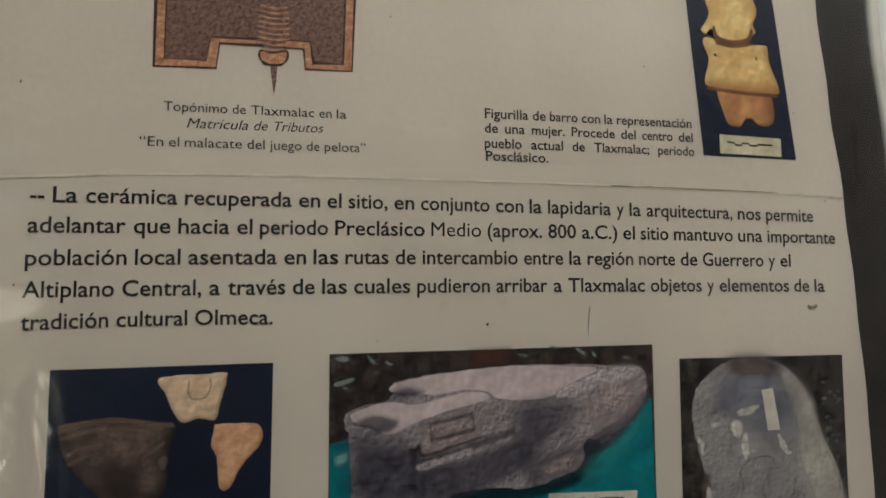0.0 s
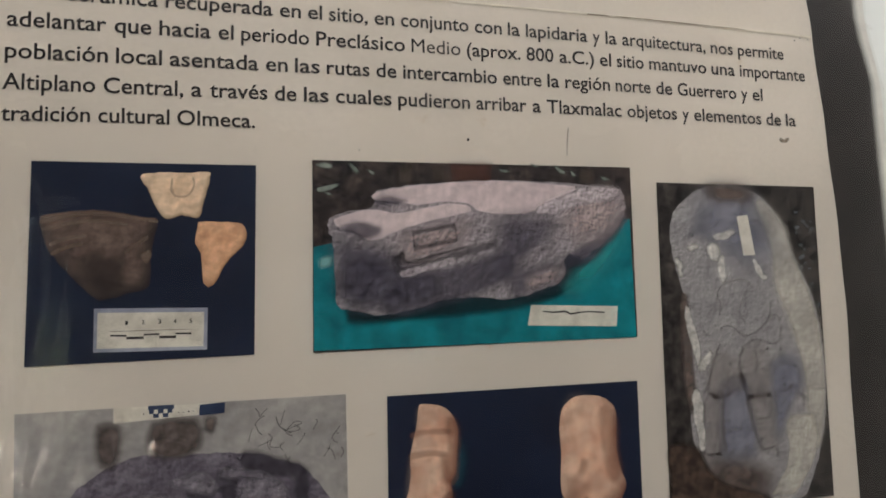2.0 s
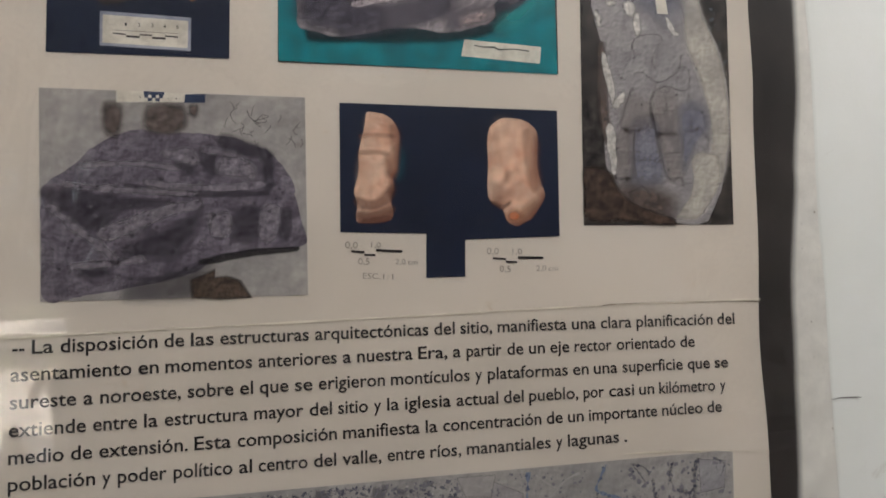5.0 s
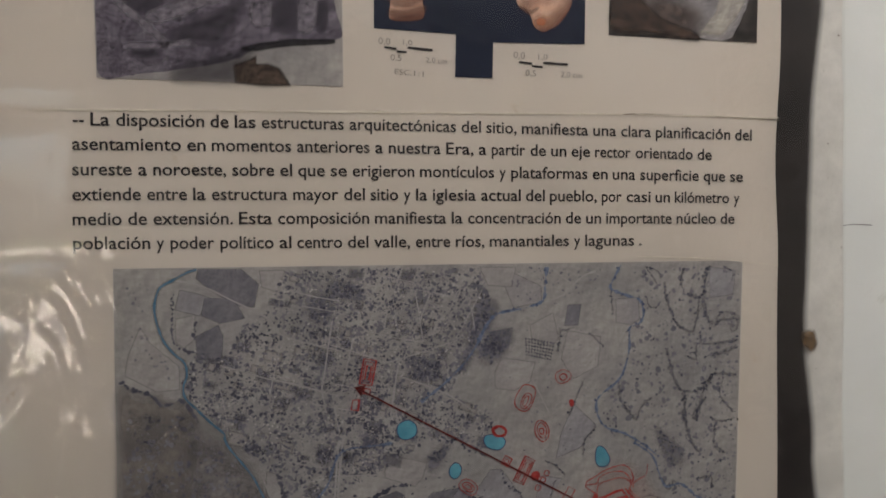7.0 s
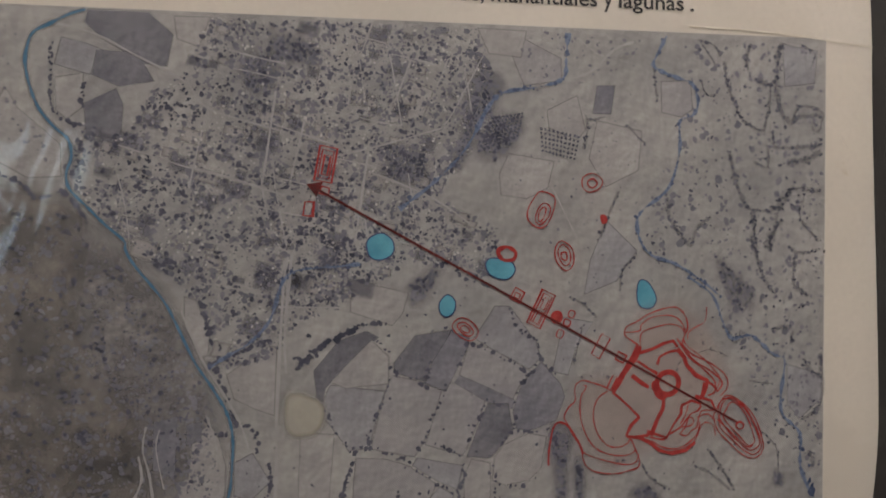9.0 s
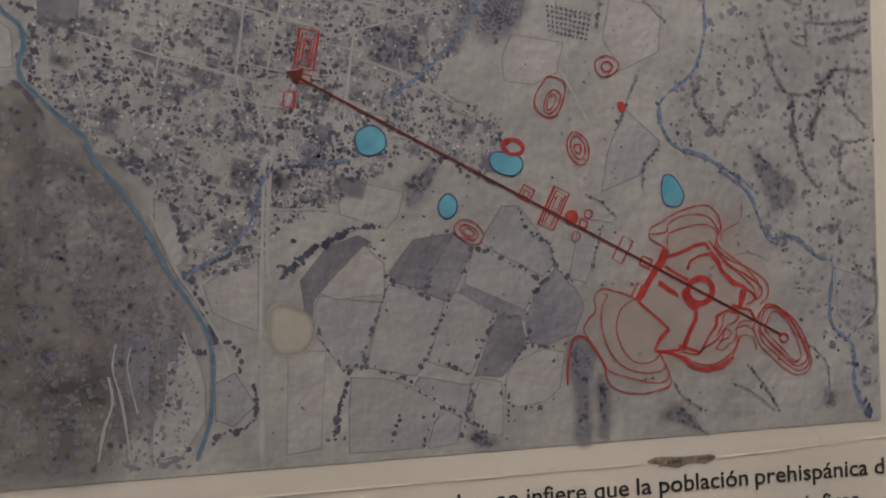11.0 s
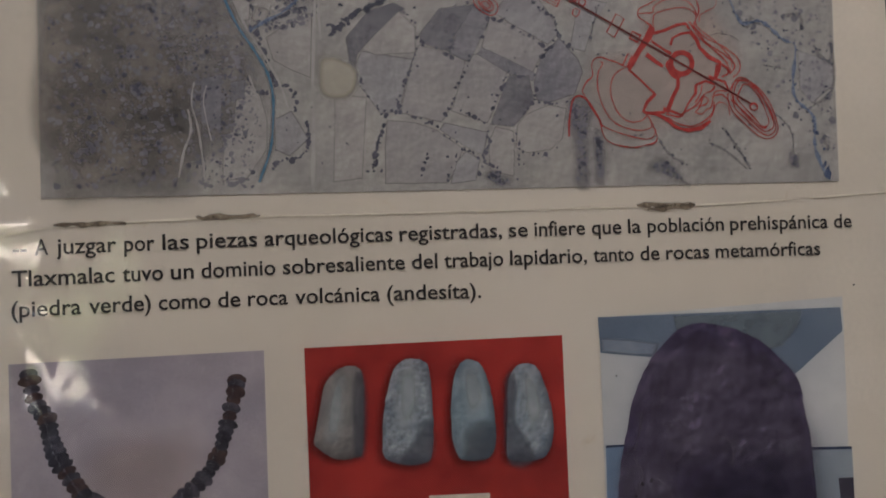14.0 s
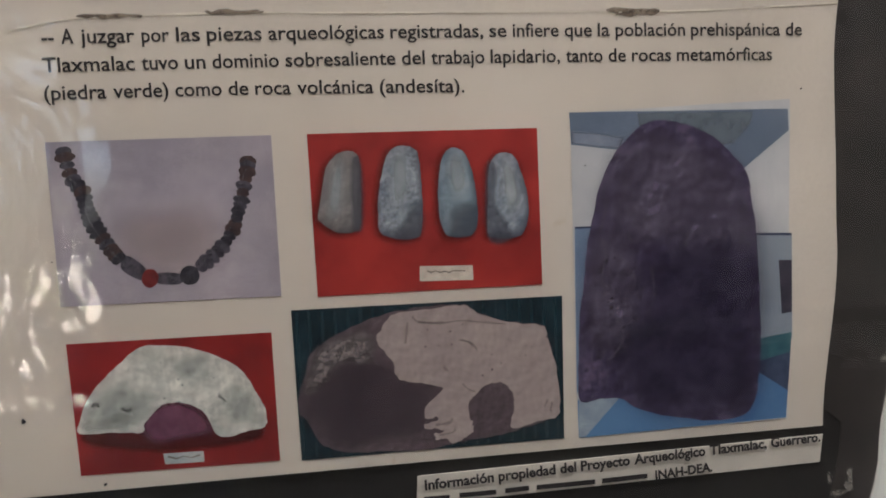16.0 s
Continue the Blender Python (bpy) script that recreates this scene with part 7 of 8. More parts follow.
    bank = printed("river_bank", (118, 118, 122), (140, 138, 138), soft=True, alpha=0.8)
    soft_ribbon("river_bank", curve(course, False), 1.25, bank, m, 7.6, False, 0.4, "")
    ribbon("river", course, 0.85, blue, m, 8, rag=0.5)
    for pts, w in (([(82.1, 1253.0), (81.2, 1243.1), (79.9, 1234.0), (68.9, 1229.9), (54.1, 1227.1), (47.4, 1220.6), (40.7, 1207.8), (34.1, 1198.8), (23.6, 1188.6), (10.6, 1178.6)], 1.7), ([(126.5, 1253.8), (122.1, 1245.7), (120.7, 1240.3), (130.9, 1236.1), (138.2, 1233.6), (141.0, 1225.5), (138.4, 1219.8), (132.5, 1217.3), (132.3, 1204.3), (127.0, 1188.0), (114.0, 1177.3), (113.3, 1167.8), (118.6, 1159.5), (130.5, 1155.1), (142.6, 1147.8), (151.9, 1140.4)], 1.5), ([(135.9, 1149.7), (147.6, 1141.3), (152.7, 1129.2), (157.0, 1122.0), (166.1, 1123.1), (176.9, 1114.5), (182.6, 1111.5), (180.6, 1095.2), (181.9, 1086.8), (190.3, 1078.1), (190.3, 1063.8), (195.8, 1050.3)], 1.5), ([(-63.6, 1116.5), (-57.3, 1121.0), (-48.8, 1125.7), (-40.2, 1135.2), (-33.2, 1152.7), (-13.8, 1155.7), (-5.1, 1156.6)], 1.3)):
        ribbon("stream", pts, w * 0.75, stream, m, 8, rag=1.1)
        dots("stream_trees", along(pts, 1.7, 0.5, 0.4, 1.1, 90), stream_dark, m, 8.6, within=LAND)
    dots("stream_trees", [(*q, r) for q, r in zip([(196.4, 1051.5), (195.0, 1056.4), (194.8, 1063.5), (191.5, 1070.9), (196.1, 1053.9)], (2.2, 1.6, 1.3, 1.0, 2.0))], printed("dark_stream_trees", (44, 56, 80), (70, 80, 104)), m, 9, within=LAND)
    for pts in ([(-2.3, 1166.0), (3.3, 1169.0), (7.9, 1165.8), (7.8, 1160.7), (3.2, 1158.2), (-1.4, 1159.6)], [(46.1, 1155.9), (48.6, 1158.5), (56.7, 1157.0), (58.6, 1153.0), (54.8, 1149.6), (48.3, 1151.4)], [(26.9, 1140.7), (30.1, 1143.7), (33.3, 1141.0), (32.7, 1136.5), (29.5, 1134.5), (26.9, 1136.7)], [(113.3, 1147.8), (117.4, 1147.7), (121.3, 1140.9), (119.4, 1136.6), (114.7, 1136.7), (112.5, 1140.4)]):
        pond = shape("pond", pts, water, m, 9, True)
        ribbon("outline", pts, 0.5, rim, pond, 10, closed=True)
    # red drawing
    red = printed("red_line", (134, 42, 40), (162, 60, 55), blot=300)
    axis = printed("dark_red_axis", (72, 26, 26), (104, 40, 36))
    ribbon("axis_line", [(-25.0, 1188.2), (159.3, 1084.9)], 0.95, axis, m, 12, smooth=False)
    shape("arrow_head", [(-26.0, 1188.4), (-19.5, 1189.4), (-22.1, 1183.4)], axis, m, 13, False)
    drawn([(-20.5, 1203.8), (-13.8, 1202.6), (-16.3, 1188.9), (-23.0, 1190.1)], 0.95, False, closed=True)
    drawn([(-19.5, 1202.3), (-15.1, 1201.3), (-17.3, 1190.4), (-21.7, 1191.4)], 0.63, False, closed=True)
    drawn([(-18.8, 1200.1), (-16.4, 1199.6), (-18.0, 1191.9), (-20.2, 1192.4)], 0.73, False, closed=True)
    drawn([(-26.6, 1181.4), (-23.1, 1181.4), (-23.7, 1175.7), (-27.4, 1176.0)], 1.05, False, closed=True)
    drawn([(-20.0, 1187.6), (-17.1, 1186.9), (-17.6, 1183.9), (-21.1, 1184.9)], 0.63, False, closed=True)
    drawn([(88.3, 1192.2), (92.5, 1194.1), (97.0, 1191.4), (95.6, 1187.7), (91.1, 1186.1), (88.3, 1188.2)], 0.53, closed=True)
    drawn([(90.5, 1190.9), (93.0, 1191.7), (94.7, 1189.8), (92.8, 1188.0), (90.8, 1188.8)], 0.84, closed=True)
    drawn([(75.9, 1161.8), (78.6, 1165.5), (83.4, 1162.2), (84.0, 1155.8), (80.7, 1152.9), (76.8, 1156.5)], 0.63, closed=True)
    drawn([(77.3, 1161.8), (79.5, 1163.9), (82.3, 1161.2), (82.6, 1156.9), (80.4, 1155.0), (77.9, 1157.8)], 0.63, closed=True)
    drawn([(78.7, 1160.4), (80.9, 1160.4), (80.9, 1157.4), (79.0, 1158.0)], 0.84, closed=True)
    drawn([(51.8, 1161.8), (55.3, 1163.1), (58.8, 1160.9), (58.0, 1158.0), (54.0, 1157.6), (51.8, 1159.7)], 1.89, closed=True)
    shape("red_mound", [(96.0, 1176.2), (98.5, 1176.4), (99.1, 1173.5), (96.9, 1172.7)], red, m, 11, True)
    shape("orange_field", [(113.3, 1133.5), (132.4, 1136.1), (148.0, 1120.6), (155.1, 1097.0), (140.5, 1077.5), (119.3, 1076.2), (98.7, 1069.1), (83.8, 1090.3), (89.2, 1105.4), (106.5, 1108.6)], printed("pale_orange", (170, 148, 138), (180, 160, 150), soft=True, alpha=0.35), m, 9.5, True, 0, "", 4)
    # red drawing: rings, courts and mounds
    drawn([(32.1, 1131.4), (35.1, 1134.0), (39.2, 1133.0), (42.5, 1129.3), (42.2, 1126.0), (39.1, 1124.5), (35.0, 1126.5), (32.7, 1129.0)], 0.55, closed=True)
    drawn([(34.1, 1131.0), (36.4, 1132.2), (39.1, 1130.8), (40.9, 1128.0), (39.1, 1126.4), (36.1, 1127.8)], 0.6, closed=True)
    drawn([(35.5, 1130.2), (37.4, 1130.8), (39.3, 1128.8), (38.4, 1127.7), (36.4, 1128.6)], 0.4, closed=True)
    drawn([(70.4, 1145.3), (76.0, 1142.4), (69.2, 1128.7), (63.6, 1131.6)], 0.9, False, closed=True)
    drawn([(71.0, 1143.6), (74.6, 1141.6), (68.6, 1130.1), (65.0, 1132.1)], 0.6, False, closed=True)
    drawn([(71.5, 1141.8), (73.2, 1140.8), (71.0, 1136.4), (69.2, 1137.4)], 0.5, False, closed=True)
    drawn([(68.9, 1136.5), (70.6, 1135.5), (68.2, 1130.6), (66.1, 1132.1)], 0.5, False, closed=True)
    drawn([(58.8, 1146.3), (62.7, 1143.9), (60.3, 1139.7), (56.4, 1141.9)], 0.8, False, closed=True)
    drawn([(58.9, 1144.2), (60.9, 1143.2), (59.9, 1141.2), (58.1, 1142.4)], 0.6, False, closed=True)
    drawn([(69.9, 1186.3), (75.4, 1184.3), (75.7, 1179.6), (72.5, 1172.4), (68.4, 1171.1), (64.3, 1174.5), (64.4, 1179.1), (67.1, 1183.7)], 0.65, closed=True)
    drawn([(71.2, 1181.4), (73.9, 1179.6), (73.2, 1175.7), (69.8, 1172.4), (67.5, 1173.8), (68.4, 1178.4)], 0.6, closed=True)
    drawn([(71.2, 1179.7), (72.1, 1178.3), (70.5, 1174.4), (68.8, 1174.0), (69.1, 1177.7)], 0.5, closed=True)
    drawn([(82.6, 1136.1), (84.6, 1135.2), (83.6, 1132.9), (81.6, 1133.9)], 0.6, closed=True)
    drawn([(80.3, 1132.5), (82.6, 1131.3), (81.6, 1129.3), (79.6, 1130.2)], 0.8, closed=True)
    drawn([(77.4, 1128.0), (79.7, 1127.1), (78.4, 1124.5), (76.4, 1125.5)], 0.6, closed=True)
    drawn([(96.5, 1125.8), (100.3, 1123.6), (95.3, 1115.2), (91.8, 1117.4)], 0.7, False, closed=True)
    drawn([(103.9, 1118.0), (107.7, 1116.1), (106.0, 1113.0), (102.5, 1114.8)], 1.0, False, closed=True)
    drawn([(101.4, 1107.8), (103.2, 1107.0), (100.6, 1101.7), (98.7, 1102.6)], 0.6, False, closed=True)
    # contours of the terraces
    drawn([(113.1, 1120.4), (110.9, 1121.9), (107.5, 1124.2), (106.7, 1126.0), (107.8, 1128.5), (112.2, 1130.6), (116.9, 1133.3), (121.6, 1135.1), (127.1, 1136.4), (130.9, 1136.2), (133.9, 1133.9), (135.5, 1130.7), (135.8, 1127.0), (133.4, 1121.6), (134.5, 1119.0), (138.9, 1115.1), (145.0, 1112.4), (149.5, 1109.6), (153.3, 1106.5), (154.9, 1102.8), (153.9, 1099.4), (151.1, 1097.0)], 0.6)
    drawn([(107.1, 1126.1), (113.5, 1126.6), (114.4, 1129.1), (118.3, 1131.9), (123.8, 1133.0), (129.1, 1132.6), (132.8, 1130.0), (134.9, 1125.5), (133.9, 1122.6), (136.0, 1119.2), (143.5, 1113.5), (147.9, 1108.9), (150.8, 1105.2), (150.3, 1101.5), (148.0, 1097.9)], 0.55)
    drawn([(113.8, 1119.9), (114.4, 1125.4), (118.8, 1127.5), (125.8, 1129.0), (129.7, 1128.9), (133.4, 1127.0), (134.5, 1124.4)], 0.5)
    drawn([(130.8, 1122.7), (135.2, 1117.5), (138.8, 1113.0), (146.3, 1108.3), (152.2, 1102.9), (149.6, 1098.6)], 0.7)
    drawn([(132.3, 1120.5), (136.5, 1114.5), (143.2, 1109.1), (148.4, 1103.8), (148.9, 1099.3), (145.6, 1097.3)], 0.7)
    drawn([(144.9, 1136.3), (144.7, 1133.3), (143.7, 1129.7), (139.7, 1127.6), (136.4, 1125.5), (135.9, 1122.6)], 0.45)
    drawn([(100.6, 1101.4), (96.3, 1103.7), (92.6, 1104.9), (88.2, 1106.2), (85.2, 1104.9), (84.3, 1102.1), (84.5, 1097.8), (81.7, 1095.1), (79.7, 1091.6), (80.2, 1089.5), (84.0, 1083.6), (87.3, 1077.7), (87.8, 1073.4), (89.8, 1069.1), (94.8, 1066.6), (102.2, 1065.5), (108.3, 1066.5), (112.6, 1067.7), (113.4, 1070.6), (111.8, 1075.0), (109.8, 1079.4), (107.7, 1081.7)], 0.6)
    drawn([(88.1, 1104.1), (89.5, 1103.3), (87.1, 1099.1), (86.7, 1092.0), (88.5, 1084.8), (91.8, 1078.9), (96.8, 1075.1), (104.2, 1073.2), (109.5, 1073.7), (111.9, 1075.7)], 0.55)
    drawn([(99.1, 1101.2), (95.2, 1098.8), (93.0, 1094.6), (92.7, 1088.9), (95.0, 1082.3), (99.2, 1077.8), (103.7, 1076.9), (107.5, 1078.1), (109.1, 1080.1)], 0.55)
    drawn([(87.2, 1076.3), (90.8, 1074.0), (98.1, 1071.4), (107.0, 1069.2), (111.5, 1069.9), (113.0, 1073.5)], 0.5)
    drawn([(72.7, 1070.8), (72.8, 1075.7), (73.6, 1081.3), (75.0, 1086.9), (77.6, 1088.9), (81.2, 1087.3), (83.9, 1082.9), (86.6, 1078.5), (87.9, 1074.9)], 0.9)
    drawn([(118.9, 1078.9), (123.3, 1076.1), (130.2, 1074.7), (136.5, 1077.2), (140.7, 1081.4), (141.4, 1085.8)], 0.7)
    drawn([(119.6, 1077.4), (125.5, 1073.9), (133.2, 1074.4), (138.9, 1077.8), (141.6, 1083.6)], 0.7)
    drawn([(118.3, 1080.4), (124.3, 1079.1), (126.2, 1080.7), (132.3, 1084.0), (134.8, 1086.8), (137.3, 1089.6), (140.5, 1090.9), (142.2, 1093.0)], 0.8)
    drawn([(133.1, 1084.0), (137.0, 1084.5), (138.7, 1086.6), (136.4, 1088.2), (134.6, 1083.9), (132.1, 1081.1)], 0.6)
    drawn([(141.6, 1083.6), (144.1, 1085.6), (147.9, 1084.0), (148.9, 1079.5)], 0.5)
    drawn([(140.3, 1088.0), (145.1, 1089.2), (148.8, 1086.1)], 0.6)
    drawn([(132.1, 1081.1), (135.2, 1080.2), (137.6, 1082.3), (140.0, 1083.6), (141.1, 1088.0), (142.8, 1090.8), (148.3, 1090.6)], 0.6)
    drawn([(136.0, 1094.0), (135.0, 1089.7), (132.4, 1085.5)], 0.6)
    drawn([(149.6, 1086.8), (155.6, 1081.4), (162.3, 1075.1), (165.4, 1073.5), (167.1, 1074.9)], 0.6)
    drawn([(148.1, 1087.6), (149.1, 1090.5), (151.7, 1094.8), (154.2, 1096.9), (158.1, 1096.0), (164.2, 1091.3), (168.6, 1085.2), (171.3, 1077.6), (172.1, 1073.1), (170.0, 1069.5), (165.9, 1068.6), (161.3, 1070.8), (155.3, 1076.2), (150.1, 1081.7)], 0.6, closed=True)
    drawn([(151.7, 1094.8), (156.5, 1095.3), (162.6, 1091.1), (166.9, 1084.5), (169.7, 1077.7), (169.9, 1074.0), (166.1, 1072.0), (163.0, 1073.6), (157.0, 1079.1), (152.6, 1084.5), (150.1, 1089.0)], 0.6, closed=True)
    drawn([(153.8, 1090.3), (156.4, 1093.9), (160.3, 1092.2), (164.6, 1086.1), (167.3, 1078.6), (167.6, 1075.6), (164.7, 1074.3), (160.2, 1078.9), (155.0, 1084.3), (152.8, 1087.4)], 0.6, closed=True)
    drawn([(151.9, 1092.6), (155.8, 1096.1), (161.9, 1092.6), (166.3, 1086.7), (169.8, 1079.2), (171.0, 1073.2), (167.3, 1070.1), (162.2, 1072.5), (156.2, 1078.1), (151.0, 1083.8)], 0.6, closed=True)
    drawn([(158.8, 1083.7), (160.6, 1085.1), (162.3, 1083.8), (161.8, 1082.1), (159.8, 1082.0)], 1.0, closed=True)
    # thick walls of the great platform
    drawn([(113.4, 1120.2), (111.3, 1115.4), (106.6, 1109.1), (103.0, 1103.5), (101.3, 1101.1)], 2.6, False)
    drawn([(113.6, 1117.1), (119.1, 1118.5), (125.0, 1121.0), (129.2, 1121.8), (131.1, 1119.1)], 1.3, False)
    drawn([(121.7, 1111.8), (122.7, 1115.0), (126.6, 1117.0), (130.5, 1117.6)], 1.0, False)
    drawn([(131.0, 1118.3), (134.2, 1114.6), (135.5, 1110.9), (139.9, 1106.3), (145.2, 1103.9), (144.3, 1101.0), (142.4, 1096.4), (139.3, 1097.1)], 2.0, False)
    drawn([(110.0, 1107.5), (115.1, 1103.7), (117.7, 1102.1)], 1.5, False)
    drawn([(112.7, 1113.6), (117.8, 1110.1), (121.8, 1107.8)], 1.5, False)
    drawn([(124.6, 1096.0), (124.3, 1092.4), (122.1, 1088.9), (118.6, 1081.1)], 1.9, False)
    drawn([(132.9, 1093.5), (132.7, 1089.8), (129.3, 1085.6), (125.9, 1079.7), (118.4, 1082.6)], 1.1, False)
    drawn([(132.9, 1093.5), (137.7, 1095.4), (142.2, 1093.8)], 1.0, False)
    drawn([(101.3, 1100.7), (107.0, 1095.7), (113.5, 1089.3)], 1.2, False)
    drawn([(113.5, 1089.6), (109.5, 1085.9), (107.4, 1081.7), (110.7, 1080.8), (117.1, 1081.2), (118.1, 1083.3)], 1.9, False)
    drawn([(107.7, 1081.2), (113.7, 1080.3), (118.1, 1078.2), (122.5, 1074.4), (128.5, 1072.6), (134.8, 1073.7), (139.3, 1077.1)], 1.5, False)
    drawn([(144.4, 1103.9), (148.2, 1101.6), (149.6, 1099.3)], 1.2, False)
    drawn([(142.4, 1096.4), (147.0, 1095.0), (149.1, 1090.5)], 1.1, False)
    drawn([(143.6, 1103.2), (142.5, 1097.4)], 1.0, False)
    ribbon("red_ring", [(131.6, 1103.3), (129.9, 1099.9), (126.3, 1098.6), (122.8, 1100.2), (121.5, 1103.7), (123.2, 1107.1), (126.9, 1108.4), (130.4, 1106.9)], 2.3, red, m, 12, closed=True)
    shape("red_mound", [(118.9, 1102.8), (120.1, 1104.9), (121.4, 1102.0), (123.2, 1099.0), (126.2, 1098.0), (124.6, 1096.0), (121.7, 1097.3), (119.8, 1100.3)], red, m, 11, True)
    shape("red_mound", [(79.3, 1133.3), (77.8, 1130.9), (75.0, 1131.0), (73.8, 1133.5), (75.3, 1135.9), (78.1, 1135.8)], red, m, 11, True)
    # crease, its lit edge drawn as a pale line; specks
    ribbon("edge_shading", [(136.9, 1258.7), (179.5, 1257.5), (227.6, 1253.2)], 0.5, CREASE_LINE, s, 2, rag=0.8)
    dots("fly_speck", [(*q, r) for q, r in zip([(-74.0, 1090.0), (202.4, 1160.3)], (0.5, 0.8))], INK, s, 10)


map_sheet()


# ---- stones sheet ----
def stones_sheet():
    s = SHEET_STONES
    for text, ends in (
        ("-- A juzgar por las piezas arqueológicas registradas, se infiere que la población prehispánica de", [(-158.1, 1025.6), (-93.5, 1026.4), (207.3, 1026.6)]),
        ("Tlaxmalac tuvo un dominio sobresaliente del trabajo lapidario, tanto de rocas metamórficas", [(-158.7, 1013.3), (-92.7, 1014.4), (190.8, 1014.3)]),
        ("(piedra verde) como de roca volcánica (andesíta).", [(-159.1, 1001.1), (-73.7, 1001.8), (31.0, 1001.1)]),
    ):
        text_line(text, ends, s)
    # necklace
    p = shape("photograph", [(-160.3, 982.6), (-61.5, 983.1), (-61.4, 907.2), (-160.1, 907.9)], printed("mauve_cloth", (136, 128, 136), (160, 150, 154), blot=14, rough=(50, 0.4)), s, 1, False, 0, "photograph of a dark bead necklace on mauve cloth")
    shape("warm_light", [(-129.1, 944.2), (-108.9, 948.5), (-89.2, 942.3), (-95.6, 924.1), (-115.9, 922.5), (-130.1, 931.2)], printed("warm_cloth", (164, 144, 140), (176, 156, 150), soft=True, alpha=0.4), p, 2, True, 0, "", 12)
    beads = [printed("dark_bead", (30, 28, 34), (56, 53, 60), blot=250), printed("grey_bead", (44, 42, 50), (76, 71, 79), blot=250), printed("brown_bead", (46, 35, 36), (70, 53, 50), blot=250)]
    left, right = [(-152.9, 978.2), (-151.9, 972.1), (-150.0, 965.3), (-146.3, 960.0), (-145.5, 954.1), (-144.2, 948.9), (-142.4, 943.6), (-139.4, 938.3), (-136.2, 932.9), (-133.3, 928.8)], [(-72.8, 971.3), (-73.3, 966.6), (-75.3, 960.1), (-76.7, 953.6), (-78.6, 948.4), (-80.3, 942.4), (-83.2, 937.2), (-86.9, 932.1), (-91.5, 927.8), (-96.9, 923.6)]
    rnd, glint = random.Random(3), printed("bead_glint", (92, 88, 98), (120, 114, 122), soft=True, alpha=0.4)
    for line, wide in ((left, 4.3), (right, 3.7)):
        pts = curve(line, False, 2)
        for i, (x, z) in enumerate(pts):
            a, b = pts[max(i - 1, 0)], pts[min(i + 1, len(pts) - 1)]
            dx, dz = b[0] - a[0], b[1] - a[1]
            d = math.hypot(dx, dz)
            ux, uz = dx / d, dz / d
            w, h = wide * rnd.uniform(0.75, 1.1), 2.35 * rnd.uniform(0.8, 1.15)
            form = [(x + math.cos(t) * h * ux - math.sin(t) * w * uz, z + math.cos(t) * h * uz + math.sin(t) * w * ux) for t in [k * 0.785 for k in range(8)]]
            bead = shape("bead", form, beads[rnd.choice((0, 0, 1, 1, 2, 2))], p, 3 + 0.03 * i, True, 0.2)
            small = [(x - 1 + math.cos(t) * 0.6, z + 0.8 + math.sin(t) * 0.8) for t in [k * 1.05 for k in range(6)]]
            shape("glint", small, glint, bead, 5, True, 0, "", 0.9)
    for pts, k in (([(-131.6, 927.9), (-129.0, 929.9), (-122.7, 925.0), (-121.1, 920.2), (-123.7, 918.2), (-129.7, 921.2), (-132.6, 924.5)], 1), ([(-117.3, 920.8), (-111.0, 921.2), (-106.0, 919.8), (-106.3, 916.1), (-111.4, 915.4), (-117.3, 916.8)], 1), ([(-106.4, 921.5), (-103.2, 923.9), (-99.5, 922.9), (-98.0, 918.9), (-100.0, 915.5), (-104.3, 915.2), (-106.7, 917.8)], 0)):
        shape("bead", pts, beads[k], p, 4, True, 0.1)
    shape("bead", [(-123.5, 920.3), (-121.3, 923.1), (-117.9, 922.7), (-116.4, 919.4), (-117.9, 915.8), (-121.0, 914.6), (-123.6, 916.9)], printed("red_bead", (84, 24, 24), (112, 34, 32), blot=200), p, 5, True, 0, "round red bead")
    # four axes
    p = shape("photograph", [(-45.1, 983.2), (66.0, 983.2), (66.4, 905.6), (-44.4, 905.8)], RED, s, 1, False, 0, "photograph of four polished stone axes on red cloth")
    shadow = printed("red_shade", (72, 18, 20), (96, 26, 26), soft=True, alpha=0.8)
    cols = [printed("axe_grey", (108, 104, 102), (136, 131, 127), blot=110, rough=(260, 0.9), rim=(72, 70, 70)), printed("axe_blue_grey", (104, 112, 120), (150, 156, 160), blot=120, rough=(260, 1.8), rim=(66, 70, 80)), printed("axe_blue", (96, 112, 122), (140, 154, 160), blot=60, rough=(180, 0.8), rim=(60, 70, 80)), printed("axe_mottled", (92, 104, 116), (158, 164, 168), grain=500, blot=120, spread=0.16, rough=(260, 1.5), rim=(62, 66, 78))]
    edges = printed("axe_shade", (70, 72, 82), (96, 98, 108), blot=260, soft=True, alpha=0.5)
    lights = printed("axe_light", (156, 162, 164), (178, 182, 182), soft=True, alpha=0.5)

    def stone_axe(form, dark, lit, material):
        shape("axe_shadow", [(x - 1.2, z - 0.8) for x, z in form], shadow, p, 2, True, 0, "", 2.5)
        axe = shape("stone_axe", form, material, p, 3, True, 0.35, "polished grey stone axe", solid=0.7)
        shape("axe_shade", dark, edges, axe, 4, True, 0.3, "", 2)
        shape("axe_light", lit, lights, axe, 4, True, 0.3, "", 3)

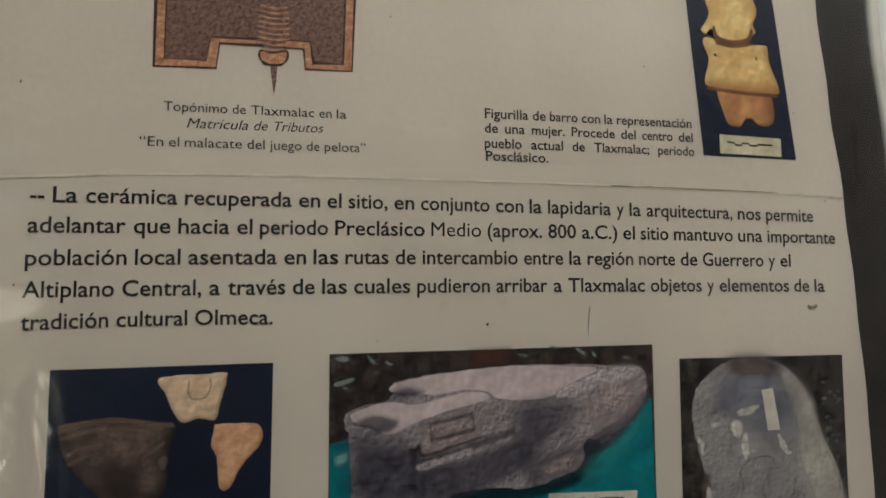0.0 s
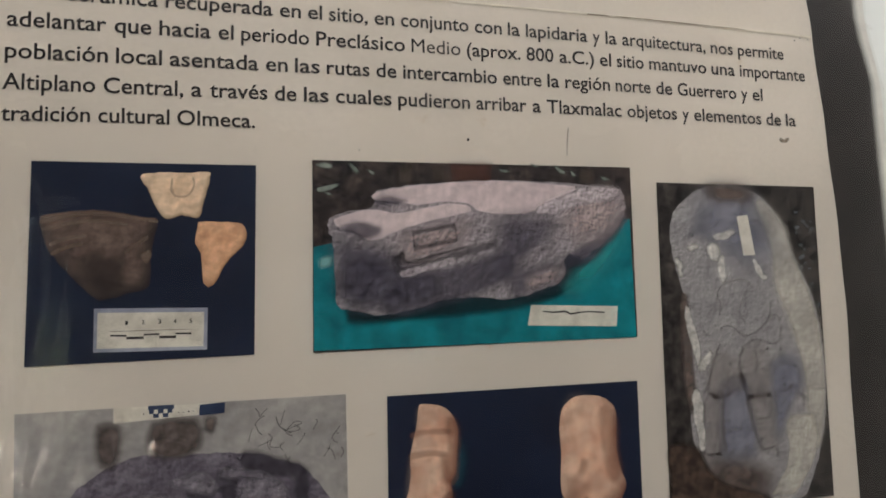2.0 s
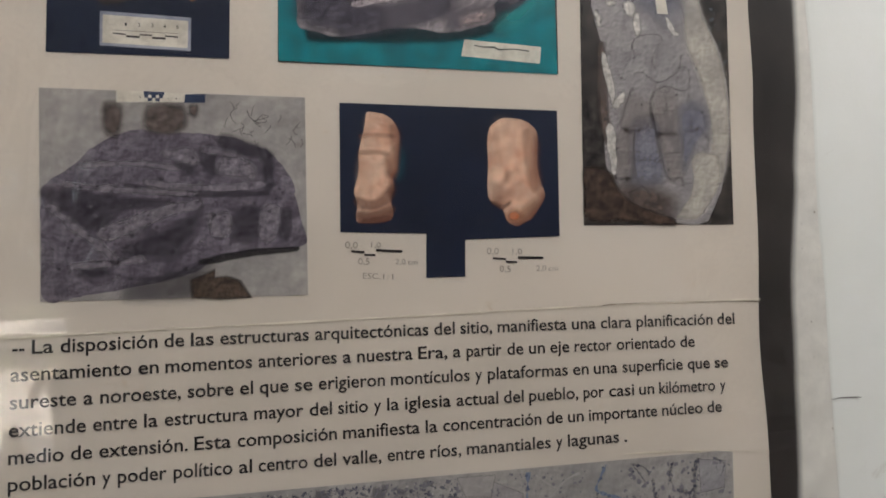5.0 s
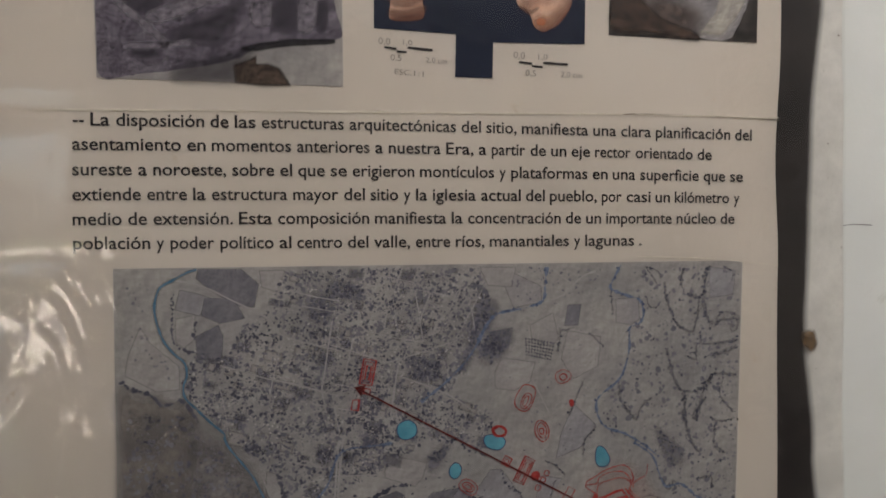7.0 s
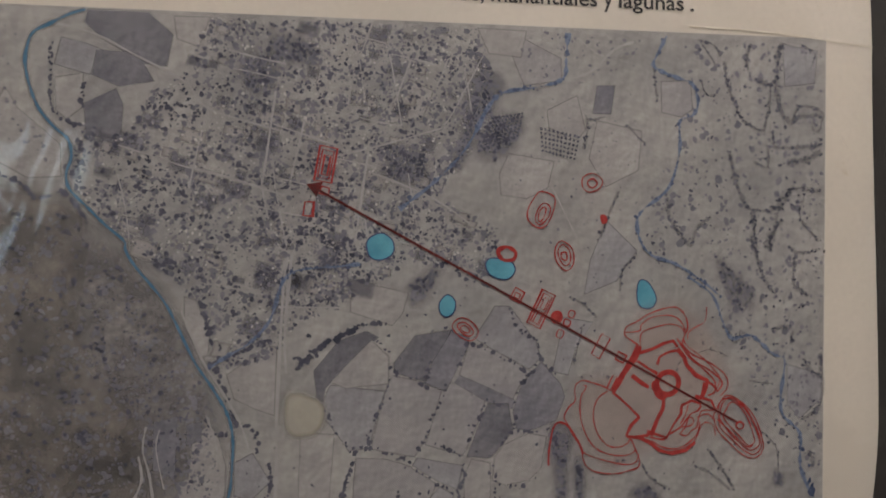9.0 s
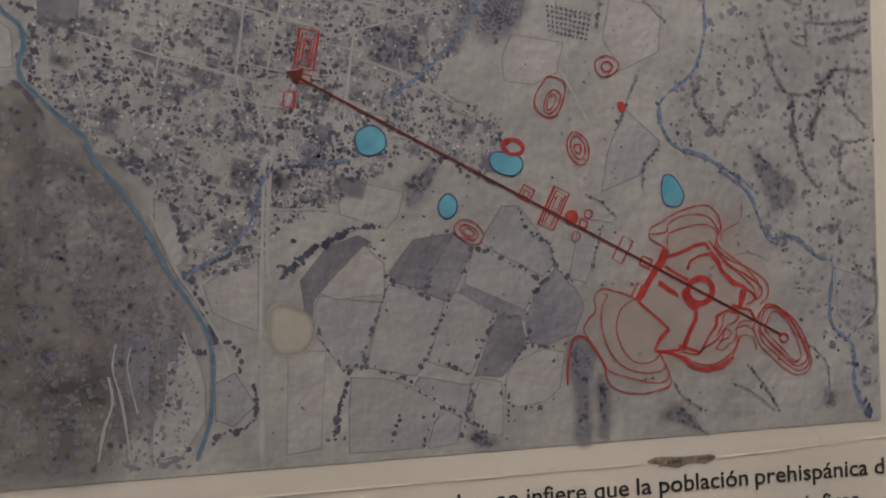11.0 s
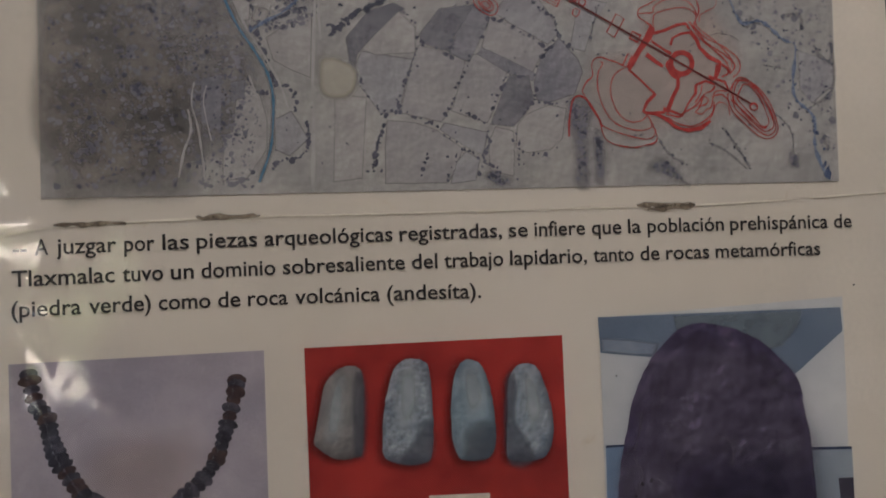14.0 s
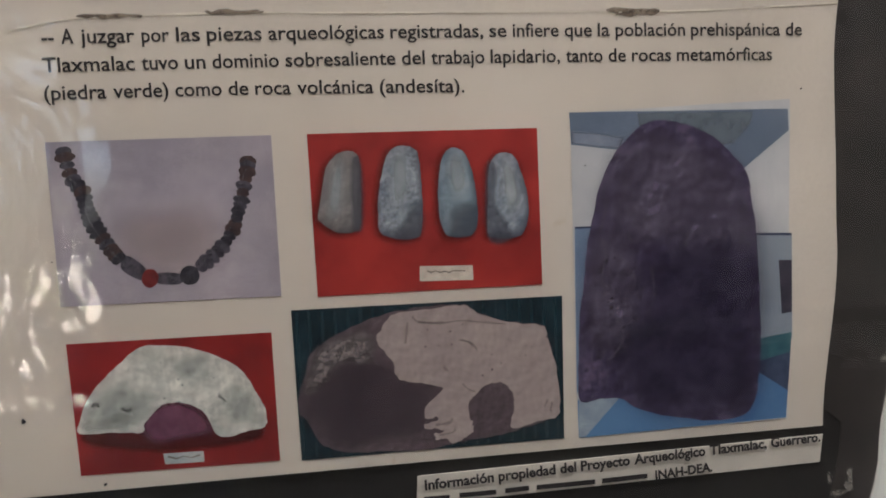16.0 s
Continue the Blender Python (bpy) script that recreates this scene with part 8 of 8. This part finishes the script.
    stone_axe([(-33.7, 971.7), (-30.4, 974.2), (-25.1, 974.6), (-22.0, 972.6), (-21.0, 965.9), (-21.4, 952.6), (-22.1, 939.1), (-24.4, 936.5), (-31.1, 935.7), (-36.3, 937.6), (-41.6, 942.2), (-42.0, 945.4), (-39.8, 956.0), (-37.4, 966.5)], [(-23.2, 971.3), (-21.4, 963.3), (-22.2, 941.8), (-24.3, 937.8), (-25.0, 955.4)], [(-33.4, 966.4), (-29.4, 968.9), (-31.8, 947.6), (-37.2, 945.2)], cols[0])
    stone_axe([(-7.1, 973.5), (-3.7, 976.0), (0.3, 976.5), (5.6, 974.4), (7.3, 969.0), (7.9, 956.8), (8.0, 945.9), (7.0, 935.0), (3.9, 931.9), (-4.4, 931.7), (-12.4, 934.6), (-13.9, 941.4), (-12.8, 954.9), (-10.1, 966.9)], [(-1.3, 939.5), (4.6, 948.8), (7.1, 943.2), (6.4, 934.5), (-0.2, 932.1), (-5.6, 934.2)], [(-5.4, 968.1), (0.1, 971.9), (0.7, 954.4), (-4.9, 949.2)], cols[1])
    stone_axe([(19.1, 971.3), (22.0, 974.5), (25.6, 974.6), (29.3, 972.4), (32.7, 964.1), (34.5, 953.1), (35.1, 943.4), (34.0, 935.1), (30.2, 931.7), (21.8, 931.5), (17.8, 934.5), (15.7, 945.6), (16.2, 959.2), (17.6, 967.3)], [(22.3, 945.3), (32.1, 947.7), (33.8, 939.3), (30.3, 932.5), (21.9, 933.8)], [(21.8, 968.5), (27.3, 969.7), (29.6, 956.0), (23.9, 952.1)], cols[2])
    stone_axe([(41.9, 966.5), (44.9, 970.6), (48.3, 971.8), (53.3, 970.6), (56.5, 964.7), (59.7, 953.6), (60.6, 943.8), (59.3, 935.4), (55.7, 930.5), (47.1, 929.5), (40.9, 930.6), (39.6, 934.9), (40.3, 950.1), (40.9, 961.1)], [(41.3, 963.8), (44.1, 963.7), (42.5, 947.3), (47.4, 938.7), (50.0, 930.2), (40.9, 931.2)], [(48.1, 966.4), (53.1, 963.4), (55.6, 949.5), (50.4, 944.2)], cols[3])
    card = shape("scale_card", [(5.2, 918.0), (31.4, 917.1), (31.5, 909.8), (4.9, 910.5)], LABEL, p, 3, False)
    ribbon("scale_line", [(8.7, 915.6), (10.6, 914.6), (12.9, 915.3), (15.1, 914.4), (17.3, 914.8), (19.8, 914.1), (21.2, 914.9), (27.7, 914.5)], 0.6, GREY_INK, card, 4, smooth=False, rag=0.5)
    # large sculpture
    p = shape("photograph", [(82.9, 990.0), (200.4, 994.6), (199.4, 825.4), (83.0, 824.9)], printed("pale_courtyard", (160, 160, 162), (184, 182, 180), blot=12), s, 1, False, 0, "photograph of a tall dark sculpture in a courtyard")
    bluewall = printed("blue_wall", (86, 104, 128), (112, 128, 148), blot=15)
    ceil = printed("grey_canopy", (88, 99, 115), (106, 116, 130), blot=15)
    shape("canopy", [(82.5, 990.3), (199.2, 989.7), (199.7, 978.6), (175.0, 959.9), (150.9, 969.4), (108.2, 971.1), (83.1, 974.5)], ceil, p, 2, False)
    shape("canopy_middle", [(117.6, 988.6), (179.7, 988.2), (177.3, 982.5), (168.9, 973.5), (161.6, 972.5), (144.6, 982.9), (130.4, 985.8), (118.7, 983.3)], printed("canopy_pale", (106, 115, 121), (118, 126, 131), soft=True, alpha=0.6), p, 3, False, 0, "", 1)
    shape("canopy_lip", [(83.3, 980.6), (96.7, 979.3), (110.3, 977.0), (108.2, 972.2), (95.5, 973.4), (83.5, 975.4)], printed("canopy_lip", (120, 128, 142), (136, 142, 154), soft=True, alpha=0.8), p, 3, False, 0, "", 0.8)
    ribbon("canopy_seam", [(179.8, 984.2), (174.9, 978.6), (169.1, 973.7)], 0.5, printed("canopy_seam", (84, 92, 104), (98, 106, 116)), p, 4)
    shape("blue_wall", [(83.9, 932.9), (92.5, 932.9), (96.2, 887.6), (82.7, 847.2)], bluewall, p, 2, False)
    shape("blue_wall", [(179.7, 926.0), (201.7, 924.3), (202.1, 868.6), (181.2, 868.5)], printed("grey_blue_wall", (116, 124, 134), (140, 146, 152), blot=15), p, 2, False)
    ribbon("wall_edge", [(83.9, 933.2), (92.5, 933.1)], 1.0, NAVY_PRINT, p, 3, smooth=False)
    ribbon("wall_edge", [(179.7, 925.7), (201.6, 924.6)], 1.3, NAVY_PRINT, p, 3, smooth=False)
    shape("dark_doorway", [(194.2, 911.3), (201.7, 910.9), (201.9, 883.4), (196.0, 882.5)], printed("dark_opening", (40, 38, 52), (64, 58, 70)), p, 3, False)
    shape("green_plinth", [(181.2, 870.0), (201.7, 872.3), (201.1, 861.8), (181.2, 857.7)], printed("teal_plinth", (40, 78, 88), (60, 98, 104)), p, 3, False)
    shape("dark_ground", [(181.2, 857.7), (201.1, 861.8), (199.7, 840.8), (181.2, 853.1)], printed("slate_ground", (44, 54, 76), (62, 72, 94)), p, 3, False)
    shape("blue_ground", [(83.2, 844.7), (107.7, 845.2), (154.5, 835.3), (182.2, 853.0), (199.7, 840.8), (198.6, 826.0), (83.4, 824.7)], printed("blue_floor", (62, 96, 134), (82, 116, 150), blot=15), p, 2, False)
    shape("pale_ground", [(83.8, 844.7), (106.1, 844.7), (87.1, 825.3), (83.4, 824.7)], printed("pale_blue_ground", (118, 130, 142), (140, 150, 158)), p, 3, False)
    hull = printed("dark_sculpture", (56, 46, 66), (86, 75, 96), grain=260, blot=60, third=(63, 54, 77), rough=(190, 2.0))
    shape("sculpture", [(114.1, 978.6), (120.7, 983.5), (128.2, 985.4), (138.7, 984.4), (150.9, 980.3), (160.1, 975.0), (169.6, 966.1), (176.6, 957.2), (178.7, 945.4), (181.2, 930.5), (182.6, 912.4), (183.6, 888.2), (184.1, 869.8), (183.1, 851.4), (180.3, 836.2), (173.6, 829.1), (157.5, 827.7), (141.7, 830.3), (126.0, 833.7), (113.7, 838.7), (106.1, 843.8), (95.4, 844.4), (84.4, 844.6), (84.4, 864.8), (85.4, 888.2), (88.0, 905.5), (90.0, 922.7), (93.7, 939.6), (97.4, 953.7), (104.3, 967.6)], hull, p, 4, True, 0.5, "tall dark purple carved sculpture")
    worn = printed("worn_sculpture", (78, 69, 86), (104, 95, 112), grain=260, blot=60, soft=True, alpha=0.6, rough=(190, 2.4))
    gloomy = printed("sculpture_shade", (36, 30, 50), (54, 47, 70), grain=260, blot=60, soft=True, alpha=0.6, rough=(190, 1.8))
    for pts, f in (([(110.2, 970.2), (132.7, 976.8), (166.5, 963.3), (177.9, 939.5), (179.8, 921.6), (139.0, 923.3), (108.5, 927.6), (99.7, 945.1)], 7), ([(93.6, 928.2), (111.5, 924.6), (117.5, 898.0), (114.3, 874.6), (92.9, 870.1), (88.8, 893.9)], 6)):
        shape("worn_stone", pts, worn, p, 5, True, 0.6, "", f)
    shape("stone_gloom", [(129.8, 917.9), (179.9, 918.6), (182.2, 869.9), (178.8, 839.4), (157.6, 832.0), (119.9, 839.7), (101.9, 860.6), (117.5, 886.2)], gloomy, p, 6, True, 0.5, "", 9)
    cutter = printed("sculpture_carving", (92, 84, 92), (116, 106, 112))
    for pts, w in (([(112.2, 937.5), (115.2, 940.2), (119.1, 937.2), (120.0, 930.0), (117.0, 924.9), (112.7, 925.9), (111.5, 931.8)], 0.6), ([(114.0, 934.5), (116.7, 935.3), (117.6, 930.6), (115.2, 928.7)], 0.5), ([(110.1, 940.4), (116.1, 943.1), (122.1, 937.1), (123.0, 926.9), (119.1, 921.3)], 0.5), ([(110.2, 961.8), (111.0, 953.2), (109.8, 947.6)], 0.5), ([(105.5, 919.1), (111.5, 913.0), (116.0, 904.0)], 0.5), ([(96.6, 928.1), (100.1, 919.3), (97.6, 907.9), (99.3, 896.1)], 0.7), ([(103.8, 887.1), (108.2, 877.9), (105.1, 869.3), (98.9, 863.8)], 0.7), ([(132.8, 932.3), (138.9, 933.6), (143.6, 929.0), (142.1, 920.3)], 0.6), ([(123.7, 912.3), (125.2, 897.6), (120.6, 886.0)], 0.5), ([(141.8, 955.2), (146.4, 957.4), (151.1, 953.5)], 0.5), ([(101.2, 947.9), (99.0, 936.6), (96.6, 931.0)], 0.6)):
        ribbon("pale_carving", pts, w * 1.3, cutter, p, 7, rag=0.6)
    speck = printed("sculpture_speck", (84, 74, 80), (106, 95, 100))
    dots("worn_speck", scatter([(92.0, 914.0), (111.5, 924.6), (120.6, 897.8), (111.1, 862.9), (89.7, 858.5)], 90, 0.2, 0.7, 71, 0.9), speck, p, 7)
    dots("worn_speck", scatter([(92.0, 914.0), (111.5, 924.6), (120.6, 897.8), (111.1, 862.9), (89.7, 858.5)], 90, 0.2, 0.9, 72, 0.9), INK, p, 7)
    # half ring of pale stone
    p = shape("photograph", [(-159.3, 890.5), (-67.2, 890.0), (-66.9, 826.7), (-157.9, 827.7)], printed("deep_red_cloth", (104, 24, 26), (138, 34, 32), blot=20), s, 1, False, 0, "photograph of a pale half ring of stone on red cloth")
    shape("ring_shadow", [(-152.1, 848.5), (-129.3, 847.3), (-128.4, 851.9), (-119.5, 859.4), (-108.1, 858.7), (-99.6, 852.1), (-97.7, 843.6), (-79.2, 845.6), (-78.8, 839.9), (-117.4, 837.9), (-150.8, 843.8)], printed("dark_red_shade", (60, 16, 18), (84, 22, 24), soft=True, alpha=0.8), p, 2, True, 0, "", 3)
    shape("violet_shadow", [(-129.4, 846.5), (-127.6, 853.2), (-119.6, 858.5), (-110.6, 858.9), (-102.1, 853.7), (-98.4, 844.5), (-111.9, 842.1), (-123.5, 841.2)], printed("violet_shade", (96, 56, 76), (120, 76, 94), soft=True, alpha=0.85), p, 3, True, 0, "", 2)
    shape("half_ring", [(-156.8, 848.1), (-155.5, 855.6), (-151.5, 864.8), (-143.4, 874.1), (-135.4, 881.0), (-127.4, 886.9), (-116.1, 887.2), (-103.6, 884.7), (-92.4, 880.0), (-82.5, 873.0), (-76.7, 862.8), (-73.0, 855.5), (-71.8, 849.8), (-73.2, 844.2), (-80.7, 842.9), (-88.8, 840.8), (-95.2, 842.0), (-98.5, 849.3), (-102.0, 855.1), (-109.4, 858.8), (-118.3, 859.0), (-123.6, 855.0), (-127.8, 850.4), (-129.4, 846.2), (-141.8, 847.3)], printed("pale_green_stone", (164, 164, 156), (198, 194, 184), blot=60, rough=(130, 1.2)), p, 4, True, 0.5, "pale greenish half ring of stone")
    green = printed("green_vein", (124, 134, 132), (150, 156, 152), blot=200, soft=True, alpha=0.32, rough=(130, 2.0))
    for pts, f in (([(-149.1, 864.6), (-136.3, 868.9), (-125.6, 862.6), (-127.5, 854.5), (-141.4, 853.0), (-149.7, 856.5)], 5), ([(-153.7, 852.7), (-141.2, 854.4), (-131.5, 850.8), (-141.7, 848.4), (-152.8, 848.9)], 3), ([(-114.2, 879.5), (-98.8, 879.7), (-104.5, 871.9), (-112.0, 873.8)], 3), ([(-91.2, 861.2), (-81.9, 863.2), (-76.2, 851.5), (-83.1, 846.5), (-90.5, 852.8)], 4)):
        shape("green_vein", pts, green, p, 5, True, 1.0, "", f)
    pit = printed("dark_pit", (92, 98, 96), (120, 124, 120))
    dots("pit", scatter([(-150.6, 860.6), (-131.9, 878.1), (-113.8, 883.5), (-88.9, 874.8), (-74.8, 851.4), (-91.1, 844.4), (-103.0, 858.0), (-126.1, 855.8)], 40, 0.2, 0.6, 81), pit, p, 6)
    for pts in ([(-93.7, 861.4), (-92.0, 859.9), (-90.1, 857.7)], [(-150.7, 860.1), (-148.6, 861.5), (-147.3, 859.8)], [(-137.9, 859.0), (-135.0, 857.1), (-133.0, 858.0)]):
        ribbon("vein", pts, 0.8, pit, p, 6, rag=0.8)
    card = shape("scale_card", [(-120.6, 835.1), (-102.2, 834.8), (-102.1, 829.4), (-120.0, 829.8)], printed("blue_card", (150, 158, 158), (178, 182, 178)), p, 5, False)
    ribbon("scale_line", [(-118.5, 833.5), (-114.8, 832.1), (-111.4, 833.1), (-108.1, 832.0), (-103.9, 833.0)], 0.8, GREY_INK, card, 6, smooth=False, rag=0.5)
    # painted stone
    p = shape("photograph", [(-57.4, 900.0), (76.4, 899.2), (75.6, 825.3), (-56.7, 825.8)], printed("dark_drape", (12, 24, 30), (26, 46, 54), blot=60), s, 1, False, 0, "photograph of a painted stone on dark drapery")
    fold = printed("drape_fold", (34, 62, 72), (46, 76, 84), soft=True, alpha=0.5)
    a, b, c, d = [(-57.4, 900.0), (76.4, 899.2), (75.6, 825.3), (-56.7, 825.8)]
    for k in range(22):
        u = (k + 0.3) / 22
        x = a[0] + (b[0] - a[0]) * u
        shape("drape_fold", [(x, a[1] - 1), (x + 0.8, a[1] - 1), (x + 0.9, c[1] + 1), (x, c[1] + 1)], fold, p, 2, False, 0, "", 0.7)
    stone = printed("brown_grey_stone", (66, 55, 60), (92, 79, 82), grain=500, blot=50, spread=0.16, rough=(220, 1.4))
    shape("painted_stone", [(-56.4, 856.9), (-53.1, 866.5), (-49.7, 877.5), (-42.1, 883.9), (-29.5, 890.0), (-15.7, 894.7), (-1.8, 897.2), (12.2, 898.0), (26.3, 897.7), (34.6, 892.9), (48.9, 887.7), (64.9, 885.2), (68.5, 877.7), (71.8, 865.7), (73.8, 850.8), (72.4, 837.6), (64.9, 835.3), (46.8, 830.9), (32.1, 829.2), (17.5, 827.6), (5.9, 825.7), (-11.1, 826.4), (-33.3, 827.8), (-45.3, 831.8), (-50.3, 839.4), (-52.6, 845.3), (-56.3, 849.9)], stone, p, 3, True, 0.8, "brown stone with a pale painted patch")
    shape("worn_shoulder", [(-49.5, 871.9), (-43.6, 881.2), (-27.0, 887.0), (-19.0, 883.7), (-22.3, 872.6), (-35.9, 873.6), (-47.5, 860.4), (-52.9, 860.9)], printed("worn_stone_edge", (106, 98, 98), (136, 126, 122), grain=600, blot=200, soft=True, alpha=0.6, rough=(220, 4.0)), p, 4, True, 0.8, "", 2.5)
    palepaint = printed("pale_painted_patch", (138, 124, 122), (158, 144, 138), grain=400, blot=40, spread=0.18, rough=(160, 0.6))
    shape("pale_patch", [(-16.9, 880.7), (-16.1, 886.3), (-10.2, 894.3), (1.0, 896.4), (14.9, 897.0), (26.3, 897.4), (34.6, 892.6), (48.9, 887.4), (64.9, 884.9), (68.5, 877.1), (71.8, 865.2), (73.8, 850.8), (72.4, 837.6), (61.9, 835.5), (48.4, 833.1), (49.8, 843.9), (48.6, 852.8), (43.5, 857.0), (35.6, 856.2), (29.6, 851.4), (26.6, 848.2), (26.9, 841.4), (28.4, 837.5), (27.9, 832.5), (22.8, 829.2), (17.5, 828.2), (14.2, 830.8), (10.5, 830.3), (9.2, 833.3), (13.6, 834.7), (7.9, 836.3), (4.8, 836.0), (3.8, 838.4), (9.6, 840.0), (10.2, 841.9), (4.5, 841.8), (5.1, 847.6), (10.2, 852.4), (13.8, 856.2), (7.7, 858.9), (-3.5, 861.3), (-8.9, 864.5), (-9.9, 871.7)], palepaint, p, 5, True, 0.9, "pale painted patch")
    for pts, w in (([(-2.1, 891.0), (-2.9, 884.0), (-3.7, 879.8)], 1.0), ([(0.3, 893.7), (2.9, 890.7), (9.0, 889.7), (16.1, 889.8)], 0.7), ([(22.8, 880.2), (28.4, 878.7), (29.8, 876.0)], 0.5), ([(67.7, 846.9), (65.7, 842.6)], 1.0), ([(69.7, 845.2), (68.6, 839.4)], 0.9), ([(9.5, 837.9), (16.6, 838.5), (18.2, 840.7)], 1.1), ([(10.6, 832.6), (17.8, 833.4), (19.6, 835.3)], 1.1)):
        ribbon("stone_mark", pts, w * 0.9, stone, p, 6, rag=0.9)
    dots("pit", scatter([(-7.7, 888.6), (34.5, 888.6), (66.2, 877.8), (69.9, 851.1), (53.5, 849.5), (19.3, 863.8)], 24, 0.2, 0.7, 91), stone, p, 6)
    shape("stone_hollow", [(-44.8, 865.5), (-30.6, 874.8), (-13.3, 868.3), (1.6, 859.3), (6.5, 852.3), (3.2, 839.2), (-12.7, 832.6), (-36.9, 833.5), (-48.9, 841.1), (-53.1, 851.9)], printed("stone_hollow", (58, 48, 56), (78, 66, 72), soft=True, alpha=0.5), p, 4, True, 0.4, "", 4)
    for pts, w in (([(-53.9, 858.5), (-45.0, 863.6), (-37.2, 868.8), (-30.5, 876.0)], 1.2), ([(3.1, 890.8), (13.3, 889.1), (23.7, 889.8), (34.1, 888.5), (47.3, 886.6)], 0.6), ([(24.0, 880.6), (29.8, 877.6), (32.3, 873.5)], 0.6), ([(23.7, 858.2), (27.5, 854.3), (30.8, 853.6)], 0.6), ([(15.0, 867.5), (16.8, 864.7)], 0.8)):
        ribbon("stone_mark", pts, w, stone, p, 6, rag=0.9)
    # torn marks along the upper joint, its lit edge as a pale line, specks
    for pts in ([(-142.2, 1037.4), (-132.6, 1038.4), (-114.8, 1037.8), (-127.9, 1037.1)], [(-87.4, 1039.0), (-74.7, 1039.8), (-61.2, 1039.3), (-74.8, 1038.5)], [(103.0, 1039.3), (115.0, 1040.1), (129.4, 1039.5), (123.6, 1038.4), (112.1, 1038.5)], [(107.3, 1037.6), (118.4, 1038.8), (129.6, 1038.7), (121.3, 1037.2)]):
        shape("torn_edge", pts, TEAR, s, 3, True, 1.0, "", 0.6)
    ribbon("edge_shading", [(-170.5, 1031.6), (-156.4, 1034.7), (-139.8, 1036.8), (-111.2, 1038.0), (-69.8, 1038.9), (-24.8, 1038.7), (53.8, 1038.8), (138.1, 1039.0), (207.7, 1041.9), (226.7, 1043.0)], 0.7, CREASE_LINE, s, 2, rag=0.8)
    dots("fly_speck", [(*q, r) for q, r in zip([(-180.7, 855.9), (-147.5, 822.6), (89.9, 964.0), (-115.4, 935.7), (-161.9, 928.6), (206.4, 999.7)], (1.3, 0.9, 0.5, 0.5, 0.5, 0.7))], INK, s, 5)


stones_sheet()


# ---- credit label under the poster ----
def credit_label():
    a, b, c, d = [(-0.6, 812.2), (220.7, 814.6), (219.0, 799.1), (-1.7, 797.1)]
    verts = [(x / 1000, y, z / 1000) for y in (0.0004, 0.0008) for x, z in (a, b, c, d)]
    faces = [(0, 1, 2, 3), (7, 6, 5, 4), (1, 0, 4, 5), (2, 1, 5, 6), (3, 2, 6, 7), (0, 3, 7, 4)]
    strip = tagged(mesh_object("credit_label", verts, faces, printed("greyish_label_paper", (176, 169, 158), (196, 188, 176), blot=30)), "narrow pale paper credit label on the dark board", "label")
    ends = [(2.6, 804.9), (219.1, 811.0)]
    text_line("Información propiedad del Proyecto Arqueológico Tlaxmalac, Guerrero.", ends, strip, weight=0.034)
    # the second line: a person's name stays unread, as bars; the institute is lettered
    for a, b in ([(2.2, 798.5), (15.1, 798.4)], [(20.1, 798.8), (39.1, 798.7)], [(43.8, 798.8), (56.3, 799.1)], [(60.2, 799.0), (91.5, 799.0)], [(95.2, 799.0), (120.0, 799.4)]):
        ribbon("name_bar", [(a[0], a[1] + 1.6), (b[0], b[1] + 1.6)], 2.6, INK, strip, 2, smooth=False)
    text_line("INAH-DEA.", [(124.3, 798.6), (156.7, 800.2)], strip, weight=0.034)

credit_label()

# ---- marks on the wall ----
WALL_MARK = printed("dark_wall_crack", (62, 58, 54), (104, 98, 92))


def wall_marks():
    north = bpy.data.objects["wall_north"]
    for pts, w in (([(273.2, 1209.7), (275.8, 1205.4), (276.9, 1200.0), (278.3, 1191.4), (280.1, 1184.9)], 0.35), ([(272.1, 1277.2), (280.1, 1276.7), (289.2, 1277.9), (303.0, 1277.4)], 0.5)):
        verts, faces = [], []
        line = curve(pts, False)
        for i, (x, z) in enumerate(line):
            verts += [((x - w) / 1000, 0.0117, z / 1000), ((x + w) / 1000, 0.0117, (z + w) / 1000)]
        faces = [(2 * i, 2 * i + 1, 2 * i + 3, 2 * i + 2) for i in range(len(line) - 1)]
        mesh_object("crack", verts, faces, WALL_MARK, north)


wall_marks()
